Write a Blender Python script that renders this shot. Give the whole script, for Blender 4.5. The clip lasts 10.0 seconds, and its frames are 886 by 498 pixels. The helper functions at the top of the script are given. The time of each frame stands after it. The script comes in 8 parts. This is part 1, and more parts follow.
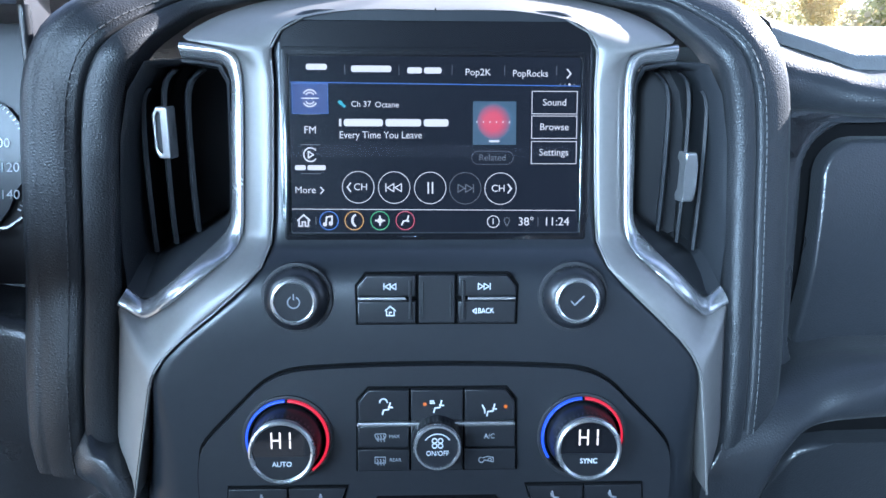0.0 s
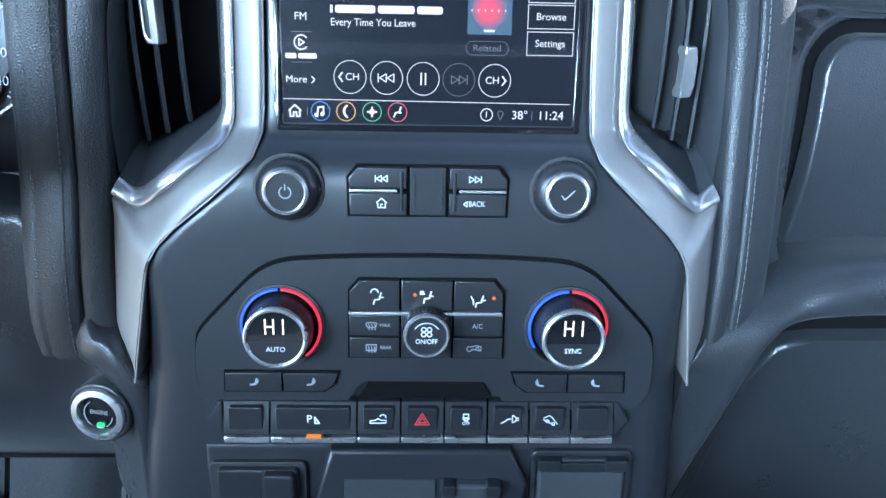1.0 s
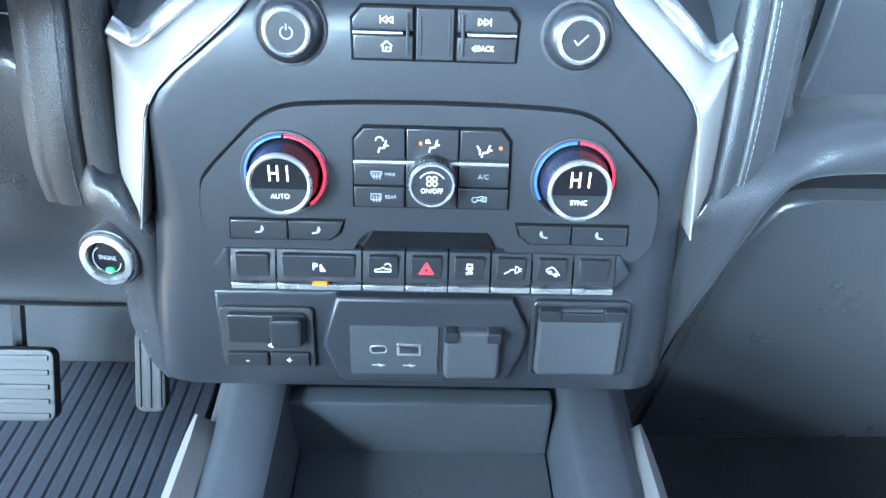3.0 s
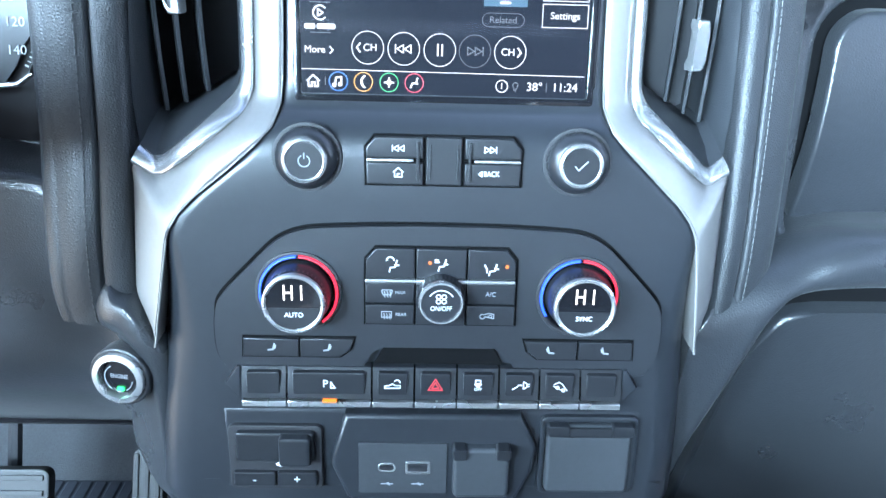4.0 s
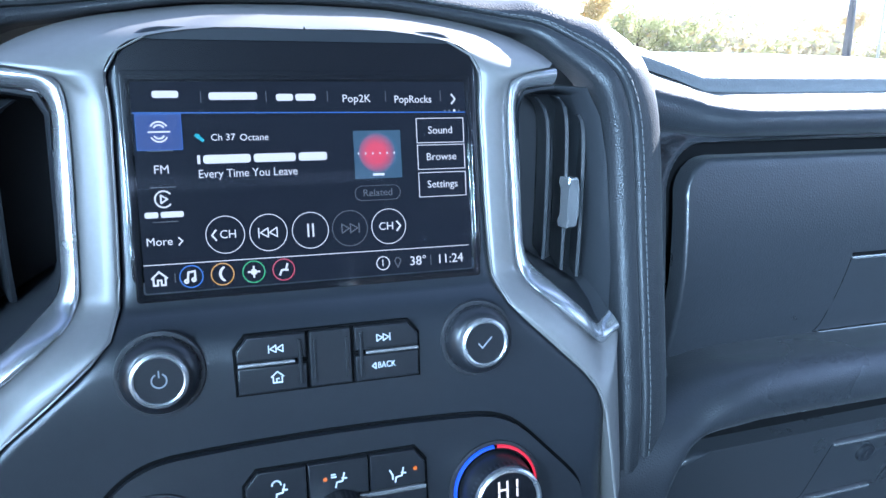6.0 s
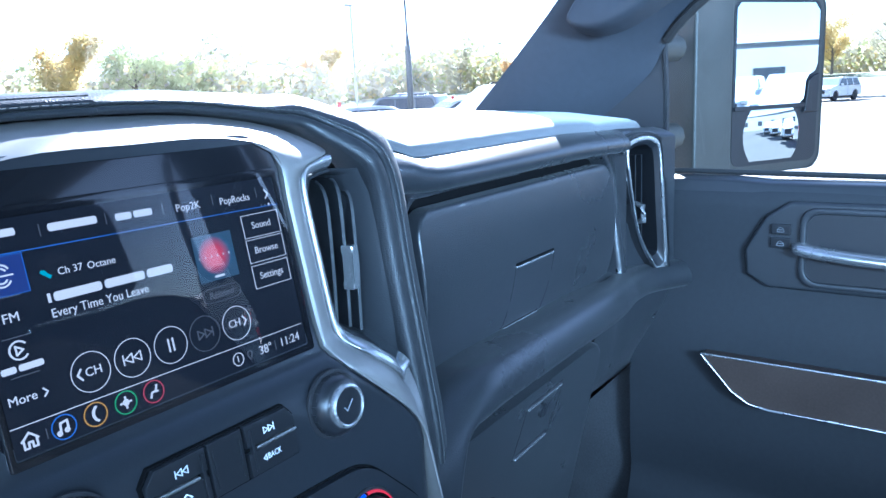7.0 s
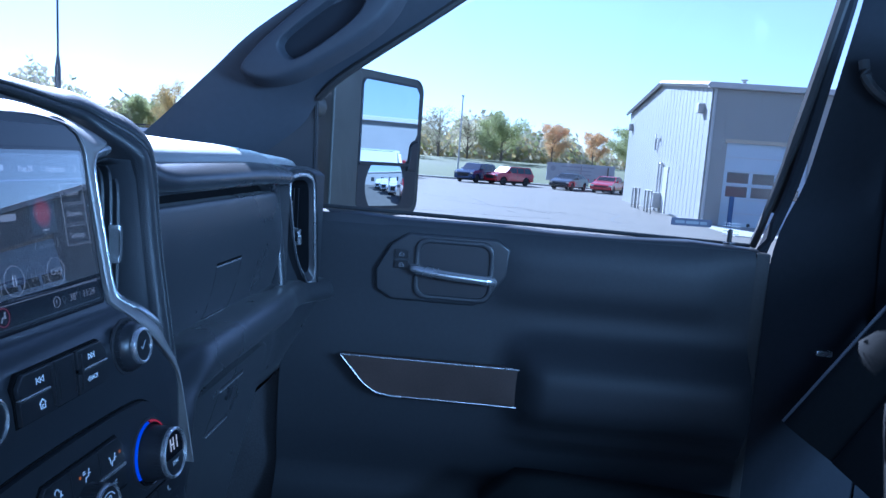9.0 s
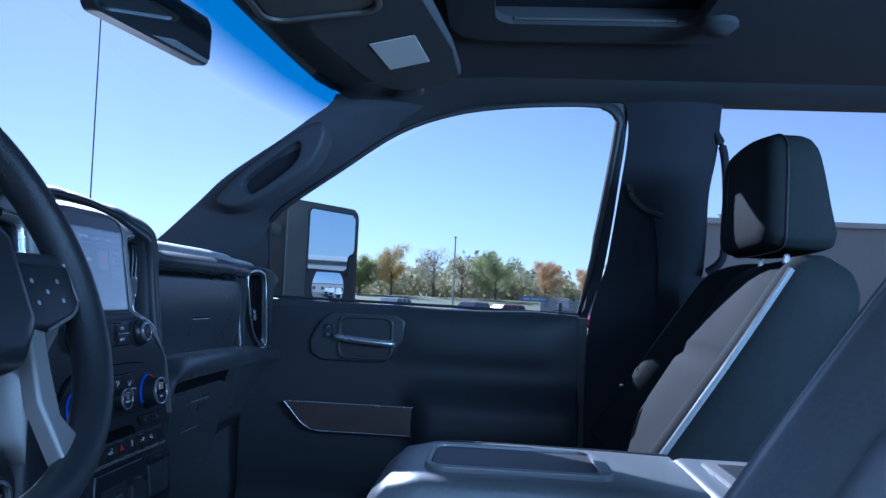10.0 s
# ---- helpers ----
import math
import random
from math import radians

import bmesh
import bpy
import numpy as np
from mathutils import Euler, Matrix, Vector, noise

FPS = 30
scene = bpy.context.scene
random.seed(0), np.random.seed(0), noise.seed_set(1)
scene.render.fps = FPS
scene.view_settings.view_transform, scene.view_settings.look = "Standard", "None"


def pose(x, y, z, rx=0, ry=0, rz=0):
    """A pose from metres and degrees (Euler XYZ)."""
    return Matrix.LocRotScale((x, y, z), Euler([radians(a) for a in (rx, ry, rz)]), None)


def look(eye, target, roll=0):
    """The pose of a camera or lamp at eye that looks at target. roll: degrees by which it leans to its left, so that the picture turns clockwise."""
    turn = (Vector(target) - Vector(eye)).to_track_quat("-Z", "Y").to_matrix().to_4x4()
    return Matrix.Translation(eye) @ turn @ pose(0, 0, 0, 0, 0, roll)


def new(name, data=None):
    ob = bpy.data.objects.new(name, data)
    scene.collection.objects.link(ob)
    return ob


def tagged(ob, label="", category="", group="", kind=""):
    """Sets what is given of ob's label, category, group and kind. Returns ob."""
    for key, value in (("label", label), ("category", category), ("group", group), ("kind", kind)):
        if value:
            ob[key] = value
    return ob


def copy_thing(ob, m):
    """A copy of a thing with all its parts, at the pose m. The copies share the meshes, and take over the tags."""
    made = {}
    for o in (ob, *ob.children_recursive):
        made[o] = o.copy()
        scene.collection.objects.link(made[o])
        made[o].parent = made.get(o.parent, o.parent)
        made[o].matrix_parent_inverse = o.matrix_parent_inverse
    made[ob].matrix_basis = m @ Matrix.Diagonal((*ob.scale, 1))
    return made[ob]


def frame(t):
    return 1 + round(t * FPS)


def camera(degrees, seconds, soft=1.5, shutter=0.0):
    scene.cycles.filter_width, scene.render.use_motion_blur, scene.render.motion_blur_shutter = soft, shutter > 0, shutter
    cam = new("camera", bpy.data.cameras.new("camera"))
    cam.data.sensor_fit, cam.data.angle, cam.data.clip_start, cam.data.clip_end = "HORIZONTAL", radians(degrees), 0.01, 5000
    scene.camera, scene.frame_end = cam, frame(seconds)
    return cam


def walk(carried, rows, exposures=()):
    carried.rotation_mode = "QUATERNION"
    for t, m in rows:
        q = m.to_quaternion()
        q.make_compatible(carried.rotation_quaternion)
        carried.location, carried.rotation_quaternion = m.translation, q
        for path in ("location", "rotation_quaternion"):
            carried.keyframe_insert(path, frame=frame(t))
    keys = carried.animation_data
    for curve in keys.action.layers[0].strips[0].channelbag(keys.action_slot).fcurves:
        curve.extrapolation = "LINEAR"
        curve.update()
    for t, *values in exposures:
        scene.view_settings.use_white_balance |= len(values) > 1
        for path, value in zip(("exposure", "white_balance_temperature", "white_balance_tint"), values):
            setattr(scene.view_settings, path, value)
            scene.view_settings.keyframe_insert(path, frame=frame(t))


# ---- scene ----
cam = camera(62.0, 10.0)
PATH = [
    (0, (-0.01, 0.479, 1.844), (0.055, 2.401, 1.294), 0.4),
    (0.5, (-0.008, 0.474, 1.84), (0.062, 2.371, 1.212), 0.9),
    (1, (-0.003, 0.475, 1.838), (0.055, 2.311, 1.045), 1.3),
    (1.5, (0.002, 0.475, 1.831), (0.038, 2.234, 0.879), 1.7),
    (2, (0.005, 0.474, 1.827), (0.03, 2.15, 0.736), 2.0),
    (2.2, (0.004, 0.475, 1.826), (0.039, 2.124, 0.695), 2.2),
    (3.3, (-0.006, 0.469, 1.824), (0.049, 2.174, 0.781), 2.1),
    (3.5, (-0.007, 0.466, 1.824), (0.043, 2.208, 0.843), 1.9),
    (4, (-0.013, 0.464, 1.835), (0.049, 2.278, 0.994), 1.8),
    (4.5, (-0.011, 0.463, 1.839), (0.042, 2.338, 1.147), 1.2),
    (5, (-0.011, 0.469, 1.842), (0.079, 2.38, 1.259), 0.8),
    (5.2, (-0.012, 0.468, 1.835), (0.087, 2.394, 1.305), 0.6),
    (6.3, (-0.091, 0.549, 1.854), (0.833, 2.262, 1.397), -0.3),
    (6.5, (-0.121, 0.548, 1.870), (1.016, 2.130, 1.422), -1.0),
    (6.7, (-0.164, 0.564, 1.868), (1.185, 1.974, 1.431), -1.1),
    (7, (-0.217, 0.588, 1.878), (1.369, 1.735, 1.464), -2.9),
    (7.2, (-0.247, 0.62, 1.889), (1.478, 1.55, 1.49), -3.1),
    (7.5, (-0.3, 0.671, 1.898), (1.578, 1.246, 1.519), -1.4),
    (7.8, (-0.371, 0.66, 1.927), (1.559, 1.007, 1.536), 0.9),
    (8, (-0.413, 0.657, 1.933), (1.523, 0.926, 1.509), 2.1),
    (8.2, (-0.433, 0.647, 1.92), (1.505, 0.875, 1.483), 2.4),
    (8.5, (-0.428, 0.629, 1.922), (1.516, 0.806, 1.485), 2.5),
    (8.8, (-0.42, 0.632, 1.889), (1.544, 0.767, 1.538), 3.2),
    (9, (-0.432, 0.629, 1.852), (1.547, 0.762, 1.603), 4.2),
    (9.2, (-0.474, 0.608, 1.79), (1.516, 0.756, 1.653), 4.2),
    (9.5, (-0.613, 0.516, 1.786), (1.379, 0.684, 1.729), 2.9),
    (9.7, (-0.734, 0.472, 1.775), (1.261, 0.618, 1.794), 2.5),
    (10, (-0.94, 0.387, 1.765), (1.05, 0.536, 1.896), 2.6),
]
EXPOSURES = [  # seconds, stops, kelvin, tint
    (0.0, 3.35, 5600, 14), (1.0, 3.78, 5650, 12), (1.5, 4.25, 5750, 11), (2.0, 4.72, 5850, 10), (3.5, 5.15, 5950, 10), (4.5, 4.1, 5850, 11), (5.2, 3.82, 5700, 14),
    (6.5, 3.25, 5100, 12), (7.0, 3.1, 4880, 11), (7.5, 2.5, 4500, 9), (8.0, 1.9, 4550, 8), (8.5, 1.97, 4550, 9), (9.0, 1.72, 4350, 16), (9.5, 1.28, 4300, 17), (10.0, 0.95, 4500, 15)]
walk(cam, [(t, look(eye, target, roll)) for t, eye, target, roll in PATH], EXPOSURES)

# ---- world and sun ----
SUN_DIR = Vector((0.75, 0.410, 0.500)).normalized()
world = bpy.data.worlds.new("sky")
scene.world = world
world.use_nodes = True
wn, wl = world.node_tree.nodes, world.node_tree.links
sky = wn.new("ShaderNodeTexSky")
sky.sky_type, sky.sun_disc = "NISHITA", False
sky.sun_elevation = math.asin(SUN_DIR.z)
sky.sun_rotation = math.atan2(SUN_DIR.x, SUN_DIR.y)
sky.air_density, sky.dust_density, sky.ozone_density, sky.altitude = 1.0, 0.25, 3.0, 900
soft_ = wn.new("ShaderNodeHueSaturation")
soft_.inputs["Saturation"].default_value = 0.66
soft_.inputs["Hue"].default_value = 0.504
wl.new(sky.outputs[0], soft_.inputs["Color"])
wl.new(soft_.outputs[0], wn["Background"].inputs[0])
wn["Background"].inputs[1].default_value = 0.053
sun = new("sun", bpy.data.lights.new("sun", "SUN"))
sun.data.energy, sun.data.angle, sun.data.color = 4.2, radians(0.53), (1.0, 0.95, 0.88)
sun.matrix_world = look(SUN_DIR * 50, (0, 0, 0))
# added fill lamps for skylight: open driver's door, back window, left rear window
for name, at, aim, wide, high, watts in (("door_fill", (-1.30, 0.20, 2.14), (0.1, 0.80, 1.60), 1.2, 0.5, 3.2), ("back_window_fill", (-0.78, -1.33, 2.07), (0.1, 0.9, 1.65), 0.42, 0.32, 13.0),
                                         ("rear_side_fill", (-0.78, -0.60, 2.09), (0.35, 0.95, 1.62), 0.8, 0.22, 12.5)):
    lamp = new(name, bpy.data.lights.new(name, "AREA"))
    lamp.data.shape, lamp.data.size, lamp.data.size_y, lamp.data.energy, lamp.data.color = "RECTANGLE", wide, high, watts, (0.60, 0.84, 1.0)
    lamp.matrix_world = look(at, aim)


# ---- materials ----
def material(name, color, rough=0.5, metal=0.0, grain=0.0, scale=400.0, vary=0.12, kind="noise", spec=0.5, coat=0.0, emit=0.0, stains=3.0):
    m = bpy.data.materials.new(name)
    m.use_nodes = True
    n, l = m.node_tree.nodes, m.node_tree.links
    b = n["Principled BSDF"]
    b.inputs["Roughness"].default_value, b.inputs["Metallic"].default_value = rough, metal
    b.inputs["Specular IOR Level"].default_value = spec
    b.inputs["Coat Weight"].default_value = coat
    c = (*color, 1.0)
    if emit:
        b.inputs["Base Color"].default_value = (0.01, 0.01, 0.012, 1)
        b.inputs["Emission Color"].default_value, b.inputs["Emission Strength"].default_value = c, emit
        return m
    b.inputs["Base Color"].default_value = c
    tc = n.new("ShaderNodeTexCoord")
    if vary:
        big, fine, mixer = n.new("ShaderNodeTexNoise"), n.new("ShaderNodeTexNoise"), n.new("ShaderNodeMath")
        big.inputs["Scale"].default_value, fine.inputs["Scale"].default_value = stains, stains * 23
        big.inputs["Detail"].default_value = 5
        mixer.operation = "ADD"
        ramp = n.new("ShaderNodeMapRange")
        ramp.inputs["From Min"].default_value, ramp.inputs["From Max"].default_value = 0.6, 1.4
        ramp.inputs["To Min"].default_value, ramp.inputs["To Max"].default_value = 1 - vary, 1 + vary
        mul = n.new("ShaderNodeMix")
        mul.data_type, mul.blend_type = "RGBA", "MULTIPLY"
        mul.inputs["Factor"].default_value = 1
        mul.inputs[6].default_value = c
        for t in (big, fine):
            l.new(tc.outputs["Object"], t.inputs["Vector"])
        l.new(big.outputs["Fac"], mixer.inputs[0])
        l.new(fine.outputs["Fac"], mixer.inputs[1])
        l.new(mixer.outputs[0], ramp.inputs["Value"])
        l.new(ramp.outputs[0], mul.inputs[7])
        l.new(mul.outputs[2], b.inputs["Base Color"])
        rr = n.new("ShaderNodeMapRange")
        rr.inputs["To Min"].default_value, rr.inputs["To Max"].default_value = max(0.02, rough - vary * 0.5), min(1, rough + vary * 0.5)
        l.new(big.outputs["Fac"], rr.inputs["Value"])
        l.new(rr.outputs[0], b.inputs["Roughness"])
    if grain:
        if kind == "leather":
            t = n.new("ShaderNodeTexVoronoi")
            t.feature = "DISTANCE_TO_EDGE"
            out = t.outputs["Distance"]
        elif kind == "brushed":
            t = n.new("ShaderNodeTexNoise")
            mp = n.new("ShaderNodeMapping")
            mp.inputs["Scale"].default_value = (1, 1, 40)
            l.new(tc.outputs["Object"], mp.inputs["Vector"])
            l.new(mp.outputs[0], t.inputs["Vector"])
            out = t.outputs["Fac"]
        else:
            t = n.new("ShaderNodeTexNoise")
            t.inputs["Detail"].default_value = 3
            out = t.outputs["Fac"]
        t.inputs["Scale"].default_value = scale
        if kind != "brushed":
            l.new(tc.outputs["Object"], t.inputs["Vector"])
        bump = n.new("ShaderNodeBump")
        bump.inputs["Strength"].default_value, bump.inputs["Distance"].default_value = grain, 0.0006
        l.new(out, bump.inputs["Height"])
        l.new(bump.outputs[0], b.inputs["Normal"])
    return m


M = {
    "plastic": material("soft_black_plastic", (0.028, 0.030, 0.034), 0.38, grain=0.25, scale=900, vary=0.10, stains=6),
    "door": material("black_door_vinyl", (0.024, 0.026, 0.030), 0.55, grain=0.35, scale=800, vary=0.12, stains=6, spec=0.3),
    "cap": material("grey_outlet_plastic", (0.042, 0.045, 0.050), 0.36, grain=0.2, scale=1200, vary=0.1, stains=12),
    "stack": material("satin_charcoal_plastic", (0.021, 0.023, 0.0275), 0.30, grain=0.14, scale=1300, vary=0.08, stains=7),
    "button": material("matte_button_plastic", (0.017, 0.018, 0.021), 0.30, grain=0.05, scale=1500, vary=0.08, stains=20),
    # near-black filler that paints the shade of deep gaps
    "seal": material("black_gap_shade", (0.004, 0.004, 0.0045), 0.9, vary=0.05, spec=0.1),
    # darker copy of the pillar trim, with shade put into its colour
    "post": material("shaded_pillar_trim", (0.018, 0.020, 0.025), 0.8, spec=0.15, grain=0.4, scale=800, vary=0.10, stains=4),
    "dark": material("dark_recess_plastic", (0.020, 0.020, 0.023), 0.5, vary=0.05),
    "leather": material("grained_leather", (0.019, 0.0205, 0.0235), 0.42, spec=0.5, grain=0.60, scale=520, kind="leather", vary=0.12, stains=8),
    "climate": material("smooth_dark_panel", (0.019, 0.0205, 0.0245), 0.36, grain=0.15, scale=1300, vary=0.08, stains=7),
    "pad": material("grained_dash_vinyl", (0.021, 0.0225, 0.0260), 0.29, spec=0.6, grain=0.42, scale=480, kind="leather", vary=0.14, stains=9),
    # lighter copy of the dash vinyl, sun glare put into colour and sheen
    "sunpad": material("sunlit_grained_dash_top", (0.075, 0.077, 0.080), 0.40, grain=0.60, scale=430, kind="leather", vary=0.14, stains=9, spec=1.0),
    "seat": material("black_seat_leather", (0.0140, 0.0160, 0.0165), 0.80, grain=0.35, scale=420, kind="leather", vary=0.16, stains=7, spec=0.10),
    # black leather painted pale for the sun and sky light on it
    "armrest": material("lit_black_leather", (0.165, 0.170, 0.174), 0.34, spec=0.8, grain=0.28, scale=600, kind="leather", vary=0.14, stains=9),
    "console": material("charcoal_console_plastic", (0.046, 0.050, 0.057), 0.42, grain=0.25, scale=900, vary=0.12, stains=6),
    "satin": material("satin_silver_paint", (0.255, 0.243, 0.235), 0.46, metal=0.45, grain=0.05, scale=500, kind="brushed", vary=0.05, stains=12),
    "chrome": material("satin_chrome", (0.60, 0.60, 0.61), 0.27, metal=0.85, vary=0.04, stains=20),
    "gloss": material("piano_black", (0.008, 0.008, 0.010), 0.08, vary=0.02, coat=0.4),
    "rubber": material("black_rubber", (0.022, 0.022, 0.023), 0.62, grain=0.4, scale=500, vary=0.2, stains=9),
    "mat": material("blue_black_rubber_mat", (0.036, 0.039, 0.050), 0.55, grain=0.4, scale=400, vary=0.25, stains=6),
    "carpet": material("black_carpet", (0.040, 0.041, 0.045), 0.95, grain=1.0, scale=700, vary=0.35, stains=15),
    "visor": material("visor_cloth", (0.046, 0.048, 0.051), 0.9, grain=0.5, scale=900, vary=0.08, stains=4),
    "head": material("charcoal_headliner_cloth", (0.022, 0.023, 0.026), 0.9, grain=0.6, scale=900, vary=0.10, stains=4),
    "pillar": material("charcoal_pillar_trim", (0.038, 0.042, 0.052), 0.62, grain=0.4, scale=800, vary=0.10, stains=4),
    "thread": material("pale_thread", (0.085, 0.087, 0.090), 0.7, vary=0.1, stains=40),
    "white": material("white_print", (0.75, 0.76, 0.78), 0.6, vary=0.03, stains=30),
    "grey": material("grey_print", (0.30, 0.31, 0.33), 0.6, vary=0.03, stains=30),
    "redp": material("red_print", (0.60, 0.05, 0.06), 0.5, vary=0.05, stains=30),
    "paper": material("white_warning_label", (0.72, 0.72, 0.70), 0.7, vary=0.05, stains=20),
    "wood": material("dark_ash_insert", (0.055, 0.040, 0.034), 0.35, grain=0.2, scale=60, kind="brushed", vary=0.25, stains=14),
    "pedal": material("worn_pedal_steel", (0.036, 0.036, 0.036), 0.55, metal=0.3, grain=0.3, scale=300, vary=0.15, stains=20),
    "mirror": material("mirror_glass", (0.66, 0.78, 0.90), 0.015, metal=1.0, vary=0.0),
    "shell": material("dusty_mirror_shell", (0.056, 0.054, 0.049), 0.5, grain=0.3, scale=300, vary=0.25, stains=14),
    "amber": material("amber_lamp", (1.0, 0.24, 0.005), emit=0.11),
    "green": material("green_lamp", (0.05, 0.9, 0.2), emit=0.1584),
    "led": material("white_display_segment", (0.95, 0.9, 0.85), emit=0.1872),
    "bluering": material("blue_light_ring", (0.02, 0.10, 0.95), emit=0.1843),
    "redring": material("red_light_ring", (0.85, 0.02, 0.05), emit=0.1498),
    "ui_bg": material("display_navy", (0.006, 0.009, 0.018), emit=0.10),
    "ui_white": material("display_white", (0.9, 0.93, 1.0), emit=0.117),
    "ui_grey": material("display_grey", (0.16, 0.17, 0.2), emit=0.0749),
    "ui_blue": material("display_blue", (0.004, 0.040, 0.36), emit=0.07),
    "ui_line": material("display_line_blue", (0.05, 0.25, 0.95), emit=0.0842),
    "ui_amber": material("display_amber", (1.0, 0.5, 0.06), emit=0.0842),
    "ui_green": material("display_green", (0.08, 0.75, 0.25), emit=0.0749),
    "ui_red": material("display_red", (0.85, 0.05, 0.12), emit=0.0842),
    "ui_cyan": material("display_cyan", (0.05, 0.7, 0.85), emit=0.0842),
    "ui_art": material("display_art_teal", (0.03, 0.12, 0.22), emit=0.0749),
    "gauge": material("gauge_face", (0.012, 0.014, 0.018), 0.35, vary=0.05, stains=20),
}
for k_ in [k_ for k_ in M if k_.startswith("ui_") or k_ in ("amber", "green", "led", "bluering", "redring")]:
    M[k_].node_tree.nodes["Principled BSDF"].inputs["Emission Strength"].default_value *= 0.76
# screen surface: glossy glass over the glowing panel
nb = M["ui_bg"].node_tree.nodes["Principled BSDF"]
nb.inputs["Roughness"].default_value, nb.inputs["Specular IOR Level"].default_value = 0.25, 0.05
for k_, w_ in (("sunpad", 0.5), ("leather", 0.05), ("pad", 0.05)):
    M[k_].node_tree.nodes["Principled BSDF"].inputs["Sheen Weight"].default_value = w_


def glass_material(name, tint=(1, 1, 1), band=False, slope=4.0, gain=0.35, least=0.03, rough=0.01):
    m = bpy.data.materials.new(name)
    m.use_nodes = True
    n, l = m.node_tree.nodes, m.node_tree.links
    n.clear()
    out, mixs, tr, gl, fr = (n.new("ShaderNode" + k) for k in ("OutputMaterial", "MixShader", "BsdfTransparent", "BsdfGlossy", "LayerWeight"))
    gl.inputs["Roughness"].default_value = rough
    steep, base = n.new("ShaderNodeMath"), n.new("ShaderNodeMath")
    steep.operation, base.operation = "POWER", "MULTIPLY_ADD"
    steep.inputs[1].default_value = slope
    base.use_clamp = True
    base.inputs[1].default_value, base.inputs[2].default_value = gain, least
    l.new(fr.outputs["Facing"], steep.inputs[0])
    l.new(steep.outputs[0], base.inputs[0])
    tr.inputs["Color"].default_value = (*tint, 1)
    if band:
        geo, sep, ramp = n.new("ShaderNodeNewGeometry"), n.new("ShaderNodeSeparateXYZ"), n.new("ShaderNodeValToRGB")
        mr = n.new("ShaderNodeMapRange")
        mr.inputs["From Min"].default_value, mr.inputs["From Max"].default_value = 2.152, 2.198
        ramp.color_ramp.elements[0].color = (0.97, 0.98, 0.98, 1)
        ramp.color_ramp.elements[1].color = (0.04, 0.29, 0.50, 1)
        l.new(geo.outputs["Position"], sep.inputs[0])
        l.new(sep.outputs["Z"], mr.inputs["Value"])
        l.new(mr.outputs[0], ramp.inputs[0])
        l.new(ramp.outputs[0], tr.inputs["Color"])
    l.new(base.outputs[0], mixs.inputs[0])
    l.new(tr.outputs[0], mixs.inputs[1])
    l.new(gl.outputs[0], mixs.inputs[2])
    l.new(mixs.outputs[0], out.inputs["Surface"])
    return m


M["cover"] = glass_material("display_cover_glass", (0.98, 0.98, 0.98), slope=2.2, gain=1.6, least=0.005, rough=0.0)
M["glass"] = glass_material("side_glass", (0.93, 0.96, 0.95))
M["privacy"] = glass_material("dark_privacy_glass", (0.14, 0.15, 0.16))
M["windshield"] = glass_material("windshield_glass", (0.95, 0.97, 0.97), band=True)


# ---- mesh helpers ----
class Plane:
    """A working plane: local x, s (up along the plane), h (out of it)."""

    def __init__(self, o, ux, us):
        self.o, self.ux = Vector(o), Vector(ux).normalized()
        self.us = Vector(us)
        self.us = (self.us - self.ux * self.us.dot(self.ux)).normalized()
        self.n = self.ux.cross(self.us)

    def p(self, x, s, h=0.0):
        return self.o + self.ux * x + self.us * s + self.n * h

    def m(self, x=0, s=0, h=0):
        r = Matrix((self.ux, self.us, self.n)).transposed().to_4x4()
        return Matrix.Translation(self.p(x, s, h)) @ r


def empty(name, at=(0, 0, 0), **tags):
    ob = new(name)
    ob.location = at
    ob.empty_display_size = 0.05
    tagged(ob, **tags)
    return ob


def part(name, bm, mat, parent=None, label="", smooth=True, angle=40, **tags):
    me = bpy.data.meshes.new(name)
    bmesh.ops.recalc_face_normals(bm, faces=bm.faces)
    bm.to_mesh(me)
    bm.free()
    for k in (mat if isinstance(mat, (list, tuple)) else [mat]):
        me.materials.append(M[k] if isinstance(k, str) else k)
    if smooth:
        me.shade_smooth()
        me.set_sharp_from_angle(angle=radians(angle))
    ob = new(name, me)
    if smooth:
        wn_ = ob.modifiers.new("weighted_normal", "WEIGHTED_NORMAL")
        wn_.keep_sharp, wn_.weight = True, 60
    if parent:
        ob.parent = parent
        up = parent
        off = Vector()
        while up:
            off += Vector(up.location)
            up = up.parent
        me.transform(Matrix.Translation(-off))
    if label:
        ob["label"] = label
    tagged(ob, **tags)
    return ob


def prism(outline, h0, h1, fr, bevel=0.0, seg=2, bm=None):
    """A slab with this outline (x, s) in the plane fr, from height h0 to h1, its front edge rounded."""
    bm = bm or bmesh.new()
    bot = [bm.verts.new(fr.p(x, s, h0)) for x, s in outline]
    top = [bm.verts.new(fr.p(x, s, h1)) for x, s in outline]
    n = len(outline)
    bm.faces.new(bot[::-1])
    face = bm.faces.new(top)
    for i in range(n):
        bm.faces.new((bot[i], bot[(i + 1) % n], top[(i + 1) % n], top[i]))
    if bevel:
        bmesh.ops.bevel(bm, geom=list(face.edges), offset=bevel, segments=seg, affect="EDGES", profile=0.5, clamp_overlap=True)
    return bm


def rect(x0, s0, x1, s1):
    return [(x0, s0), (x1, s0), (x1, s1), (x0, s1)]


